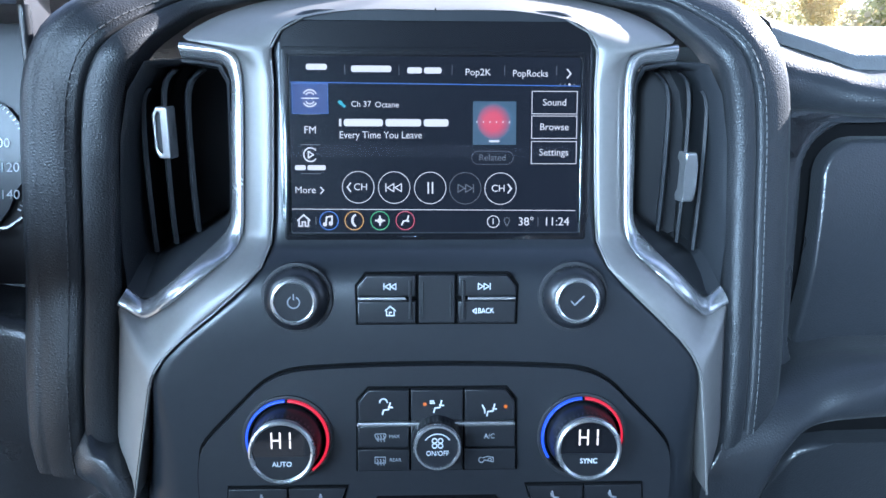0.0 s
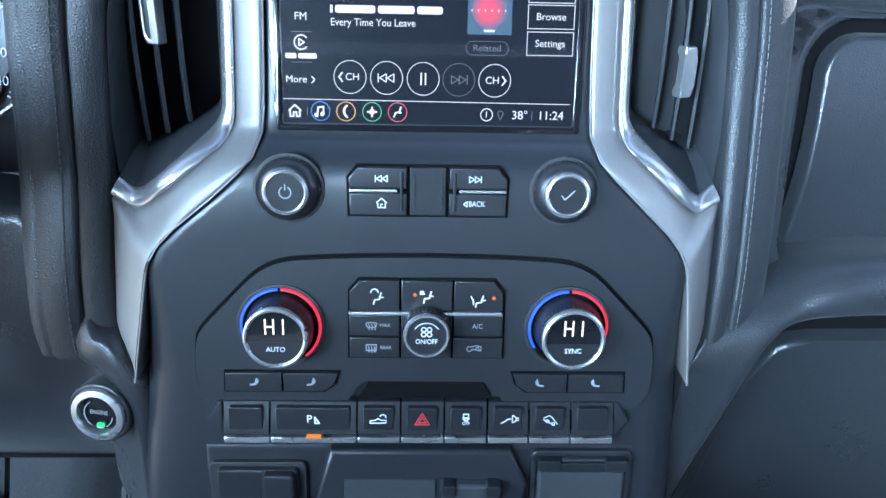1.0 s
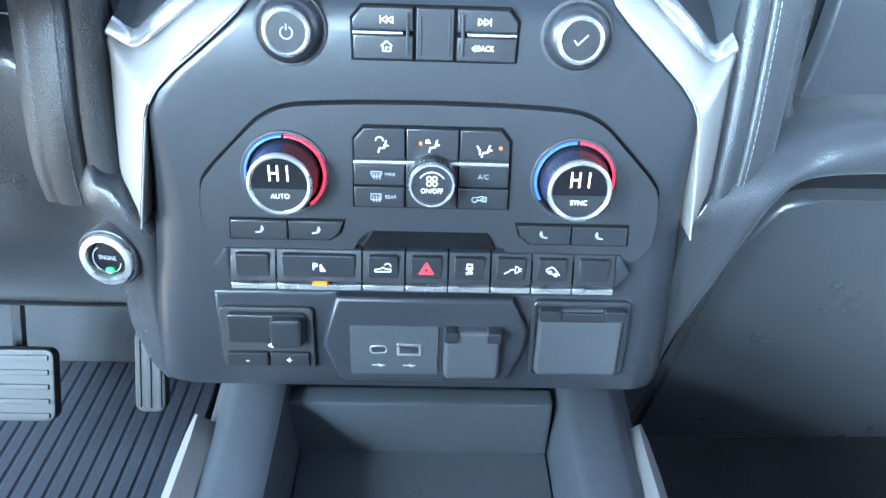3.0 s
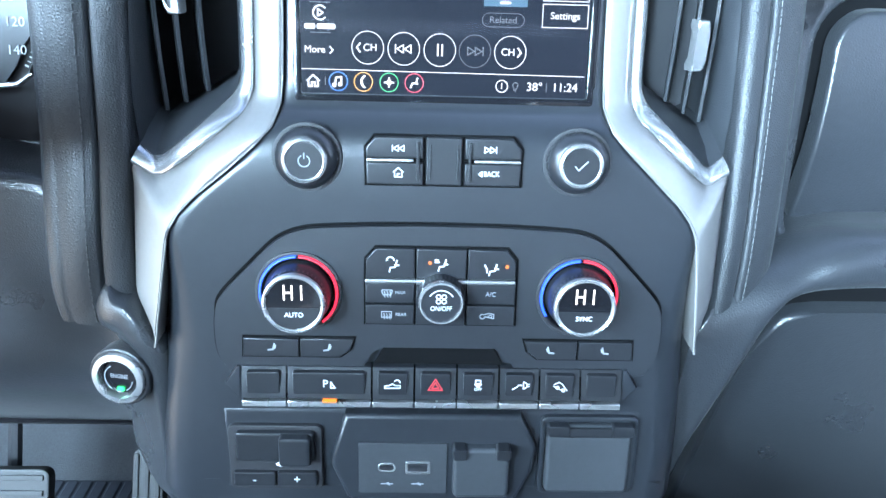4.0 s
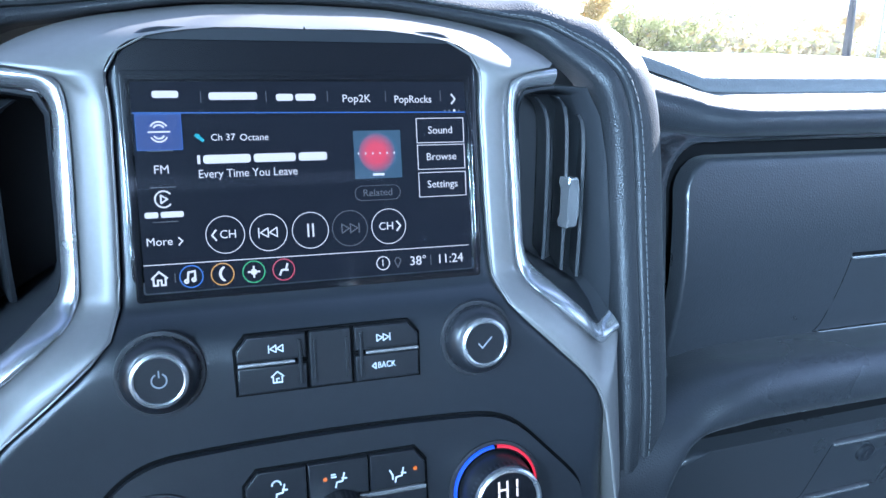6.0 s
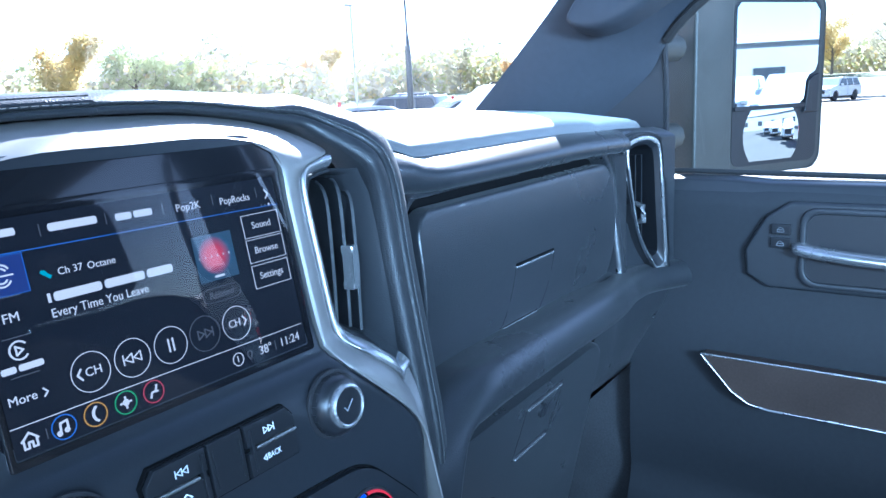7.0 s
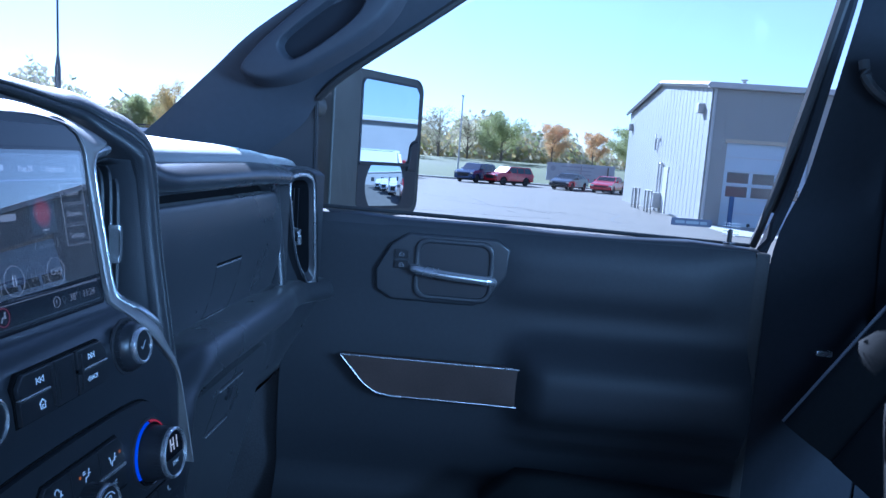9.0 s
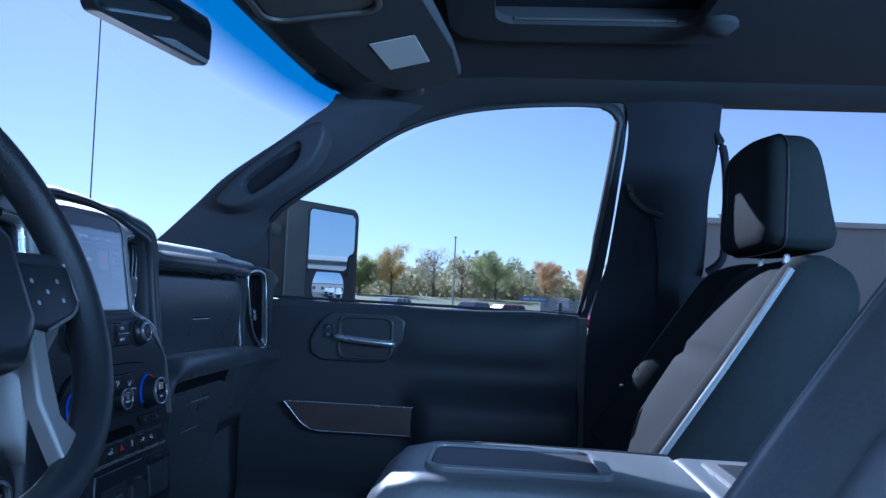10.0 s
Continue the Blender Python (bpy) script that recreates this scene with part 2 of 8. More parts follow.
def rrect(x0, s0, x1, s1, r, n=4):
    pts = []
    for cx, cs, a in ((x1 - r, s0 + r, -90), (x1 - r, s1 - r, 0), (x0 + r, s1 - r, 90), (x0 + r, s0 + r, 180)):
        for i in range(n + 1):
            q = radians(a + 90 * i / n)
            pts.append((cx + r * math.cos(q), cs + r * math.sin(q)))
    return pts


def circle(x, s, r, n=32, r2=None):
    return [(x + r * math.cos(2 * math.pi * i / n), s + (r2 or r) * math.sin(2 * math.pi * i / n)) for i in range(n)]


def sub(fr, pts):
    return [fr.p(*q) for q in pts]


def lathe(profile, fr, cx, cs, n=40, bm=None, a0=0.0, a1=360.0):
    """Turns (radius, height) about the plane's normal at (cx, cs)."""
    bm = bm or bmesh.new()
    full = abs(a1 - a0) >= 360
    k = n if full else n + 1
    rings = []
    for r, h in profile:
        rings.append([bm.verts.new(fr.p(cx + r * math.cos(radians(a0 + (a1 - a0) * i / n)), cs + r * math.sin(radians(a0 + (a1 - a0) * i / n)), h)) for i in range(k)])
    for a, b in zip(rings, rings[1:]):
        for i in range(n if full else n):
            j = (i + 1) % k
            bm.faces.new((a[i], a[j], b[j], b[i]))
    if full and profile[-1][0] > 1e-5:
        bm.faces.new(rings[-1])
    return bm


def grid(rows, closed_u=False, closed_v=False, bm=None, caps=False):
    """A surface through rows of points; rows may close round."""
    bm = bm or bmesh.new()
    vs = [[bm.verts.new(p) for p in r] for r in rows]
    nr, nc = len(vs), len(vs[0])
    for i in range(nr if closed_u else nr - 1):
        for j in range(nc if closed_v else nc - 1):
            bm.faces.new((vs[i][j], vs[i][(j + 1) % nc], vs[(i + 1) % nr][(j + 1) % nc], vs[(i + 1) % nr][j]))
    if caps and closed_v:
        bm.faces.new(vs[0][::-1])
        bm.faces.new(vs[-1])
    return bm


def smoothline(pts, n=6, closed=False):
    """Catmull-Rom points through pts."""
    pts = [Vector(p) for p in pts]
    out, k = [], len(pts)
    for i in range(k if closed else k - 1):
        p0, p1 = pts[i - 1] if (i or closed) else pts[0], pts[i]
        p2 = pts[(i + 1) % k]
        p3 = pts[(i + 2) % k] if (closed or i + 2 < k) else p2
        for j in range(n):
            t = j / n
            out.append(0.5 * ((2 * p1) + (p2 - p0) * t + (2 * p0 - 5 * p1 + 4 * p2 - p3) * t * t + (3 * p1 - p0 - 3 * p2 + p3) * t ** 3))
    if not closed:
        out.append(pts[-1])
    return out


def tube(pts, r, n=10, closed=False, bm=None, flat=1.0, up=(0, 0, 1)):
    """A round (or flattened) rod along pts; r may be a list."""
    bm = bm or bmesh.new()
    pts = [Vector(p) for p in pts]
    k = len(pts)
    rows = []
    for i, p in enumerate(pts):
        d = (pts[(i + 1) % k] - pts[i - 1]) if closed else (pts[min(i + 1, k - 1)] - pts[max(i - 1, 0)])
        d.normalize()
        u = Vector(up)
        if abs(d.dot(u)) > 0.95:
            u = Vector((1, 0, 0))
        a = d.cross(u).normalized()
        b = d.cross(a).normalized()
        rad = r[i] if isinstance(r, (list, tuple)) else r
        rows.append([p + a * rad * math.cos(2 * math.pi * j / n) + b * rad * flat * math.sin(2 * math.pi * j / n) for j in range(n)])
    return grid(rows, closed_u=closed, closed_v=True, bm=bm, caps=not closed)


def box(x0, y0, z0, x1, y1, z1, r=0.0, seg=2, bm=None):
    bm2 = bmesh.new()
    vs = [bm2.verts.new((x, y, z)) for z in (z0, z1) for y in (y0, y1) for x in (x0, x1)]
    for f in ((0, 2, 3, 1), (4, 5, 7, 6), (0, 1, 5, 4), (2, 6, 7, 3), (0, 4, 6, 2), (1, 3, 7, 5)):
        bm2.faces.new([vs[i] for i in f])
    if r:
        bmesh.ops.bevel(bm2, geom=list(bm2.edges), offset=r, segments=seg, affect="EDGES", profile=0.5)
    if bm is None:
        return bm2
    me = bpy.data.meshes.new("tmp")
    bm2.to_mesh(me)
    bm2.free()
    bm.from_mesh(me)
    bpy.data.meshes.remove(me)
    return bm


def band(outer, inner, h0, h1, fr, bevel=0.0):
    """A flat ring between two outlines with equally many points."""
    n = len(outer)
    rows = [[fr.p(x, s, h0) for x, s in outer], [fr.p(x, s, h1) for x, s in outer], [fr.p(x, s, h1) for x, s in inner], [fr.p(x, s, h0) for x, s in inner]]
    bm = grid(rows, closed_u=True, closed_v=True)
    if bevel:
        es = [e for e in bm.edges if all(abs((v.co - fr.o).dot(fr.n) - h1) < 1e-6 for v in e.verts)]
        bmesh.ops.bevel(bm, geom=es, offset=bevel, segments=2, affect="EDGES", profile=0.5)
    return bm


def strokes(fr, lines, w, h, thick=0.0003, bm=None):
    """Flat strokes of width w along polylines (x, s)."""
    bm = bm or bmesh.new()
    for ln in lines:
        for (x0, s0), (x1, s1) in zip(ln, ln[1:]):
            d = Vector((x1 - x0, s1 - s0))
            if d.length < 1e-7:
                continue
            d = d.normalized() * (w / 2)
            q = Vector((-d.y, d.x))
            e = d * 0.6
            prism([(x0 - e.x + q.x, s0 - e.y + q.y), (x0 - e.x - q.x, s0 - e.y - q.y), (x1 + e.x - q.x, s1 + e.y - q.y), (x1 + e.x + q.x, s1 + e.y + q.y)], h, h + thick, fr, bm=bm)
    return bm


def arc(cx, cs, r, a0, a1, n=14):
    return [(cx + r * math.cos(radians(a0 + (a1 - a0) * i / n)), cs + r * math.sin(radians(a0 + (a1 - a0) * i / n))) for i in range(n + 1)]


def lettering(name, text, fr, x, s, size, mat, parent, h, align="CENTER", squash=1.0, label=""):
    cu = bpy.data.curves.new("tmp", "FONT")
    cu.body, cu.size, cu.align_x, cu.align_y, cu.extrude = text, size, align, "CENTER", 0.00012
    cu.resolution_u = 3
    tmp = bpy.data.objects.new("tmp", cu)
    scene.collection.objects.link(tmp)
    me = bpy.data.meshes.new_from_object(tmp.evaluated_get(bpy.context.evaluated_depsgraph_get()))
    bpy.data.objects.remove(tmp)
    bpy.data.curves.remove(cu)
    me.transform(fr.m(x, s, h) @ Matrix.Diagonal((squash, 1, 1, 1)))
    bm = bmesh.new()
    bm.from_mesh(me)
    bpy.data.meshes.remove(me)
    return part(name, bm, mat, parent, label, smooth=False)


def bars(name, words, fr, x, s, height, mat, parent, h, label=""):
    """Plain bars that stand for words which are not lettered: widths, with gaps between."""
    bm = bmesh.new()
    for w in words:
        if w > 0:
            prism(rrect(x, s - height / 2, x + w, s + height / 2, height * 0.3, 2), h, h + 0.0002, fr, bm=bm)
        x += abs(w) + height * 0.35
    return part(name, bm, mat, parent, label, smooth=False)


def mirror_x(pts):
    return [(-x, *r) for x, *r in pts][::-1]


SC = Plane((0.001, 0.9296, 1.7748), (1, 0, 0), (0, 0.172, 0.985))   # display plane
PN = Plane((0.0005, 0.8925, 1.696), (1, 0, 0), (0, 0.13, 0.9915))    # control panel plane
PL = Plane(PN.p(0, -0.004), (1, 0, 0), (0, 0.13, 0.9915))    # outlet row


# ---- centre stack ----
def pn_y(z):
    return 0.8925 + 0.1311 * (z - 1.696)


def sc_y(z):
    return 0.9296 + 0.1746 * (z - 1.7748)


STACK_ROWS = [  # height, half width, depth
    (1.8600, 0.0740, sc_y(1.860) - 0.004), (1.8588, 0.0800, sc_y(1.8588) - 0.004), (1.8545, 0.0890, sc_y(1.8545) - 0.004), (1.8470, 0.0945, sc_y(1.847) - 0.004), (1.8370, 0.0978, sc_y(1.837) - 0.004),
    (1.8130, 0.0970, sc_y(1.813) - 0.004), (1.7750, 0.0980, sc_y(1.775) - 0.004), (1.7390, 0.0990, sc_y(1.739) - 0.004), (1.7240, 0.1000, sc_y(1.724) - 0.005),
    (1.7195, 0.1005, 0.9095), (1.7150, 0.1025, 0.9020), (1.7070, 0.1090, 0.8962), (1.6950, 0.1210, pn_y(1.695)), (1.6700, 0.1480, pn_y(1.67)),
    (1.6570, 0.1590, pn_y(1.657)), (1.6490, 0.1615, pn_y(1.649)), (1.6410, 0.1630, pn_y(1.641)), (1.6050, 0.1670, pn_y(1.605)), (1.5730, 0.1695, pn_y(1.573)),
    (1.5450, 0.1715, pn_y(1.545)), (1.5000, 0.1735, pn_y(1.5)), (1.4600, 0.1740, pn_y(1.46)), (1.4480, 0.1740, pn_y(1.448) + 0.004),
]


def stack_edge(z):
    for (z0, w0, y0), (z1, w1, y1) in zip(STACK_ROWS, STACK_ROWS[1:]):
        if z1 <= z <= z0:
            k = (z0 - z) / (z0 - z1)
            return w0 + (w1 - w0) * k, y0 + (y1 - y0) * k
    return STACK_ROWS[-1][1:]


def flank(k, x, z):
    """The driver's flank of the stack spreads a little wider than the passenger's."""
    return x if k > 0 else -(x + max(0, x - 0.12) * 0.143 + 0.06 * max(0, 1.69 - z) * min(1, max(0, (x - 0.12) / 0.05)))


stack = empty("center_stack", (0, 0.95, 1.45), label="charcoal plastic centre stack with screen, knobs and climate controls", category="dashboard console")
rows = []
for z, w, y in STACK_ROWS:
    fr_ = [-0.88, -0.6, -0.3, 0, 0.3, 0.6, 0.88]
    soft = min(1, max(0, (1.640 - z) / 0.05))
    edge = [(0.0, 0.05), (0.0, 0.004 + 0.022 * soft), (0.0015 + 0.003 * soft, 0.0012 + 0.0105 * soft), (0.004 + 0.008 * soft, 0.0003 + 0.0035 * soft), (0.008 + 0.013 * soft, 0.0006 * soft)]
    rows.append([(flank(-1, w - a, z), y + b, z) for a, b in edge] + [((w - 0.026) * f / 0.88, y, z) for f in fr_] + [(w - a, y + b, z) for a, b in edge[::-1]])
part("panel", grid(rows), "stack", stack, angle=60)

# display: recessed glossy surround, panel and what it shows
HD = 0.0042
part("display_surround", prism(rrect(-0.0955, -0.0555, 0.0945, 0.0815, 0.016), -0.01, HD, SC, 0.0025), "gloss", stack, "gloss black display surround")
disp = part("display", prism(rrect(-0.0882, -0.0468, 0.0868, 0.0585, 0.0012), HD - 0.002, HD + 0.0006, SC), "ui_bg", stack, "lit navy touch screen showing a radio page", smooth=False)
part("surround_lip", band(rrect(-0.0925, -0.0515, 0.0915, 0.0640, 0.002), rrect(-0.0890, -0.0475, 0.0876, 0.0592, 0.0015), HD - 0.001, HD + 0.0015, SC, 0.0004), "gloss", stack)
UH = HD + 0.0008
part("cover_glass", prism(rrect(-0.0905, -0.0492, 0.0895, 0.0618, 0.002), UH + 0.0006, UH + 0.0010, SC), M["cover"], stack, "glossy cover glass of the touch screen", smooth=False).visible_shadow = False


def ui_lines(name, lines, mat, w=0.0004):
    return part(name, strokes(SC, lines, w, UH), mat, disp, smooth=False)


def closed(pts):
    return pts + [pts[0]]


ui_lines("top_rule", [[(-0.0878, 0.0432), (0.0866, 0.0416)]], "ui_line", 0.0005)
ui_lines("bottom_rule", [[(-0.0880, -0.0326), (0.0850, -0.0336)]], "ui_white", 0.0004)
for x in (-0.0551, -0.0228, 0.0091, 0.0408, 0.0722):
    ui_lines("tab_divider", [[(x, 0.0480), (x, 0.0535)]], "ui_grey")
part("source_tile", prism(rect(-0.0868, 0.0248, -0.0654, 0.0424), UH - 0.0001, UH + 0.0001, SC), "ui_blue", disp, smooth=False)
ui_lines("tile_outline", [closed(rect(-0.0868, 0.0248, -0.0654, 0.0424))], "ui_line", 0.0003)
ui_lines("source_mark", [arc(-0.0761, 0.0345, 0.0042, 30, 150), arc(-0.0761, 0.0345, 0.0026, 30, 150), arc(-0.0761, 0.0330, 0.0042, 210, 330), arc(-0.0761, 0.0330, 0.0026, 210, 330), [(-0.0812, 0.0337), (-0.0710, 0.0337)]], "ui_white", 0.0008)
bars("tab_text", [0.0125], SC, -0.0782, 0.0522, 0.0035, "ui_white", disp, UH)
bars("tab_text", [0.0240], SC, -0.0513, 0.0512, 0.0038, "ui_white", disp, UH)
bars("tab_text", [0.0088, 0.0105], SC, -0.0178, 0.0504, 0.0036, "ui_white", disp, UH)
lettering("tab_text", "Pop2K", SC, 0.0247, 0.0494, 0.0058, "ui_white", disp, UH)
lettering("tab_text", "PopRocks", SC, 0.0563, 0.0488, 0.0058, "ui_white", disp, UH, squash=0.93)
ui_lines("tab_arrow", [[(0.0786, 0.0515), (0.0808, 0.0489), (0.0786, 0.0463)]], "ui_white", 0.0008)
for i in range(4):
    part("page_dot", prism(circle(0.0745 + 0.0028 * i, 0.0425, 0.0008 if i == 2 else 0.0006, 10), UH, UH + 0.0001, SC), "ui_white" if i == 2 else "ui_grey", disp, smooth=False)
ui_lines("satellite_mark", [[(-0.0588, 0.0318), (-0.0555, 0.0290)], [(-0.0583, 0.0308), (-0.0575, 0.0316)]], "ui_cyan", 0.0016)
lettering("channel_text", "Ch 37", SC, -0.0517, 0.0303, 0.0049, "ui_white", disp, UH, "LEFT")
lettering("channel_text", "Octane", SC, -0.0374, 0.0300, 0.0049, "ui_white", disp, UH, "LEFT")
bars("artist_text", [0.0012, 0.0235, 0.0215, 0.0150], SC, -0.0588, 0.0194, 0.0044, "ui_white", disp, UH)
lettering("song_text", "Every Time You Leave", SC, -0.0590, 0.0119, 0.0061, "ui_white", disp, UH, "LEFT", squash=0.90)
lettering("menu_text", "FM", SC, -0.0763, 0.0148, 0.0062, "ui_white", disp, UH)
ui_lines("phone_link_mark", [arc(-0.0763, 0.0002, 0.0041, 40, 320), [(-0.0776, 0.0022), (-0.0776, -0.0018), (-0.0745, 0.0002), (-0.0776, 0.0022)]], "ui_white", 0.0008)
bars("menu_text", [0.0065, 0.0110], SC, -0.0858, -0.0076, 0.0030, "ui_white", disp, UH)
lettering("menu_text", "More", SC, -0.0862, -0.0212, 0.0058, "ui_white", disp, UH, "LEFT")
ui_lines("menu_arrow", [[(-0.0706, -0.0194), (-0.0688, -0.0213), (-0.0706, -0.0232)]], "ui_white", 0.0007)
for s in (0.0243, 0.0062, -0.0112):
    ui_lines("menu_divider", [[(-0.0822, s), (-0.0702, s)]], "ui_grey")
part("album_art", prism(rect(0.0218, 0.0064, 0.0480, 0.0323), UH - 0.0001, UH + 0.0001, SC), "ui_art", disp, smooth=False)
am = material("display_art_glow", (0.9, 0.03, 0.10), emit=0.075)
an, al = am.node_tree.nodes, am.node_tree.links
atc, agr, amp, arp = an.new("ShaderNodeTexCoord"), an.new("ShaderNodeTexGradient"), an.new("ShaderNodeMapping"), an.new("ShaderNodeValToRGB")
agr.gradient_type = "SPHERICAL"
amp.inputs["Location"].default_value = (-0.0349 * 90, 0, -(1.7955 - 1.45) * 90)
amp.inputs["Scale"].default_value = (90, 0, 90)
arp.color_ramp.elements[0].color, arp.color_ramp.elements[1].color = (0.035, 0.13, 0.24, 1), (0.95, 0.03, 0.10, 1)
arp.color_ramp.elements[1].position = 0.55
al.new(atc.outputs["Object"], amp.inputs["Vector"])
al.new(amp.outputs[0], agr.inputs["Vector"])
al.new(agr.outputs["Fac"], arp.inputs[0])
al.new(arp.outputs[0], an["Principled BSDF"].inputs["Emission Color"])
part("album_disc", prism(circle(0.0352, 0.0204, 0.0108, 28), UH + 0.0001, UH + 0.0002, SC), am, disp, smooth=False)
bars("album_text", [0.0008, -0.0022, 0.0008, -0.0022, 0.0008, -0.0022, 0.0008, -0.0022, 0.0008, -0.0022, 0.0008], SC, 0.0237, 0.0200, 0.0014, "ui_white", disp, UH + 0.0003)
bars("album_text", [0.0065], SC, 0.0315, 0.0085, 0.0013, "ui_white", disp, UH + 0.0003)
for s0, s1, word in ((0.0250, 0.0384, "Sound"), (0.0103, 0.0237, "Browse"), (-0.0050, 0.0084, "Settings")):
    ui_lines("menu_box", [closed(rect(0.0575, s0, 0.0850, s1))], "ui_white", 0.0004)
    lettering("menu_text", word, SC, 0.0713, (s0 + s1) / 2, 0.0058, "ui_white", disp, UH)
ui_lines("menu_box", [closed(rrect(0.0212, -0.0054, 0.0465, 0.0025, 0.0038))], "ui_grey", 0.0003)
lettering("menu_text", "Related", SC, 0.0338, -0.0015, 0.0055, "ui_grey", disp, UH)
for i, (x, sign) in enumerate(((-0.0478, "<CH"), (-0.0260, "|<<"), (-0.0041, "||"), (0.0173, ">>|"), (0.0389, "CH>"))):
    col = "ui_grey" if i == 3 else "ui_white"
    s = -0.0194 - 0.0002 * i
    b_ = part("media_button", band(circle(x, s, 0.0098, 40), circle(x, s, 0.0094, 40), UH, UH + 0.0002, SC), col, disp, smooth=False)
    if "CH" in sign:
        k = -1 if sign[0] == "<" else 1
        lettering("button_text", "CH", SC, x - 0.0014 * k, s, 0.0060, "ui_white", disp, UH)
        ui_lines("button_arrow", [[(x + k * 0.0046, s + 0.0026), (x + k * 0.0066, s), (x + k * 0.0046, s - 0.0026)]], "ui_white", 0.0009)
    elif sign == "||":
        ui_lines("button_sign", [[(x - 0.0012, s + 0.0033), (x - 0.0012, s - 0.0033)], [(x + 0.0014, s + 0.0033), (x + 0.0014, s - 0.0033)]], "ui_white", 0.0009)
    else:
        k = 1 if sign[0] == ">" else -1
        ui_lines("button_sign", [closed([(x - k * 0.0044, s + 0.0024), (x - k * 0.0044, s - 0.0024), (x - k * 0.0004, s)]), closed([(x + k * 0.0002, s + 0.0024), (x + k * 0.0002, s - 0.0024), (x + k * 0.0042, s)]), [(x + k * 0.0050, s + 0.0025), (x + k * 0.0050, s - 0.0025)]], col, 0.0006)
ui_lines("home_sign", [[(-0.0848, -0.0396), (-0.0811, -0.0362), (-0.0774, -0.0396)], [(-0.0840, -0.0396), (-0.0840, -0.0430), (-0.0820, -0.0430), (-0.0820, -0.0405), (-0.0802, -0.0405), (-0.0802, -0.0430), (-0.0783, -0.0430), (-0.0783, -0.0396)]], "ui_white", 0.0009)
for x, col, glyph in ((-0.0658, "ui_line", [[(-0.0677, -0.0418), (-0.0672, -0.0375), (-0.0640, -0.0370), (-0.0640, -0.0412)], arc(-0.0683, -0.0420, 0.0008, 0, 360, 8), arc(-0.0647, -0.0414, 0.0008, 0, 360, 8)]),
                      (-0.0505, "ui_amber", [arc(-0.0478, -0.0396, 0.0040, 125, 235), arc(-0.0472, -0.0396, 0.0042, 125, 235)]),
                      (-0.0348, "ui_green", [[(-0.0376, -0.0397), (-0.0320, -0.0397)], [(-0.0348, -0.0369), (-0.0348, -0.0425)], arc(-0.0348, -0.0397, 0.0012, 0, 360, 8)]),
                      (-0.0194, "ui_red", [[(-0.0174, -0.0368), (-0.0182, -0.0396), (-0.0205, -0.0400), (-0.0215, -0.0424)], [(-0.0182, -0.0400), (-0.0172, -0.0400)]])):
    part("app_ring", band(circle(x, -0.0397, 0.0059, 36), circle(x, -0.0397, 0.0053, 36), UH, UH + 0.0002, SC), col, disp, smooth=False)
    ui_lines("app_sign", glyph, "ui_white", 0.0010)
ui_lines("bar_divider", [[(-0.0737, -0.0375), (-0.0737, -0.0420)]], "ui_grey")
ui_lines("bar_divider", [[(0.0622, -0.0380), (0.0622, -0.0432)]], "ui_grey")
ui_lines("user_ring", [arc(0.0346, -0.0404, 0.0036, 0, 360, 24)], "ui_white", 0.0005)
lettering("status_text", "1", SC, 0.0345, -0.0404, 0.0052, "ui_white", disp, UH)
ui_lines("pin_sign", [arc(0.0430, -0.0396, 0.0016, -30, 210, 14) + [(0.0430, -0.0432), arc(0.0430, -0.0396, 0.0016, -30, 210, 14)[0]]], "ui_grey", 0.0006)
lettering("status_text", "38°", SC, 0.0548, -0.0406, 0.0072, "ui_white", disp, UH)
lettering("status_text", "11:24", SC, 0.0737, -0.0406, 0.0072, "ui_white", disp, UH)


# knobs and buttons of the audio row
def knob(cx, glyph):
    k = part("audio_knob", lathe([(0.0186, -0.001), (0.0188, 0.0030), (0.0182, 0.0062), (0.0158, 0.0092), (0.0132, 0.0110)], PN, cx, 0.0), "button", stack)
    part("knob_skirt", band(circle(cx, 0, 0.0212, 44), circle(cx, 0, 0.0184, 44), -0.001, 0.0010, PN, 0.0005), "dark", k)
    part("knob_ring", lathe([(0.0137, 0.0100), (0.0137, 0.0122), (0.0131, 0.0136), (0.0118, 0.0142), (0.0110, 0.0138), (0.0106, 0.0124)], PN, cx, 0.0, 48), "chrome", k, "bright chrome ring")
    part("knob_cap", prism(circle(cx, 0, 0.0108, 40), 0.010, 0.0130, PN, 0.0008), "button", k)
    part("knob_sign", strokes(PN, glyph, 0.0007, 0.0131), "grey", k, smooth=False)
    for i in range(26):
        a = 2 * math.pi * i / 26
        part("grip_rib", prism([(cx + 0.0184 * math.cos(a + d) + 0.0007 * math.cos(a) * q, 0.0184 * math.sin(a + d) + 0.0007 * math.sin(a) * q) for d, q in ((-0.03, 0), (-0.03, 1), (0.03, 1), (0.03, 0))], 0.000, 0.0045, PN), "button", k, smooth=False)


knob(-0.0825, [arc(-0.0825, 0.0, 0.0034, 120, 420), [(-0.0825, 0.0016), (-0.0825, 0.0046)]])
knob(0.0815, [[(0.0778, 0.0000), (0.0798, -0.0024), (0.0852, 0.0030)]])

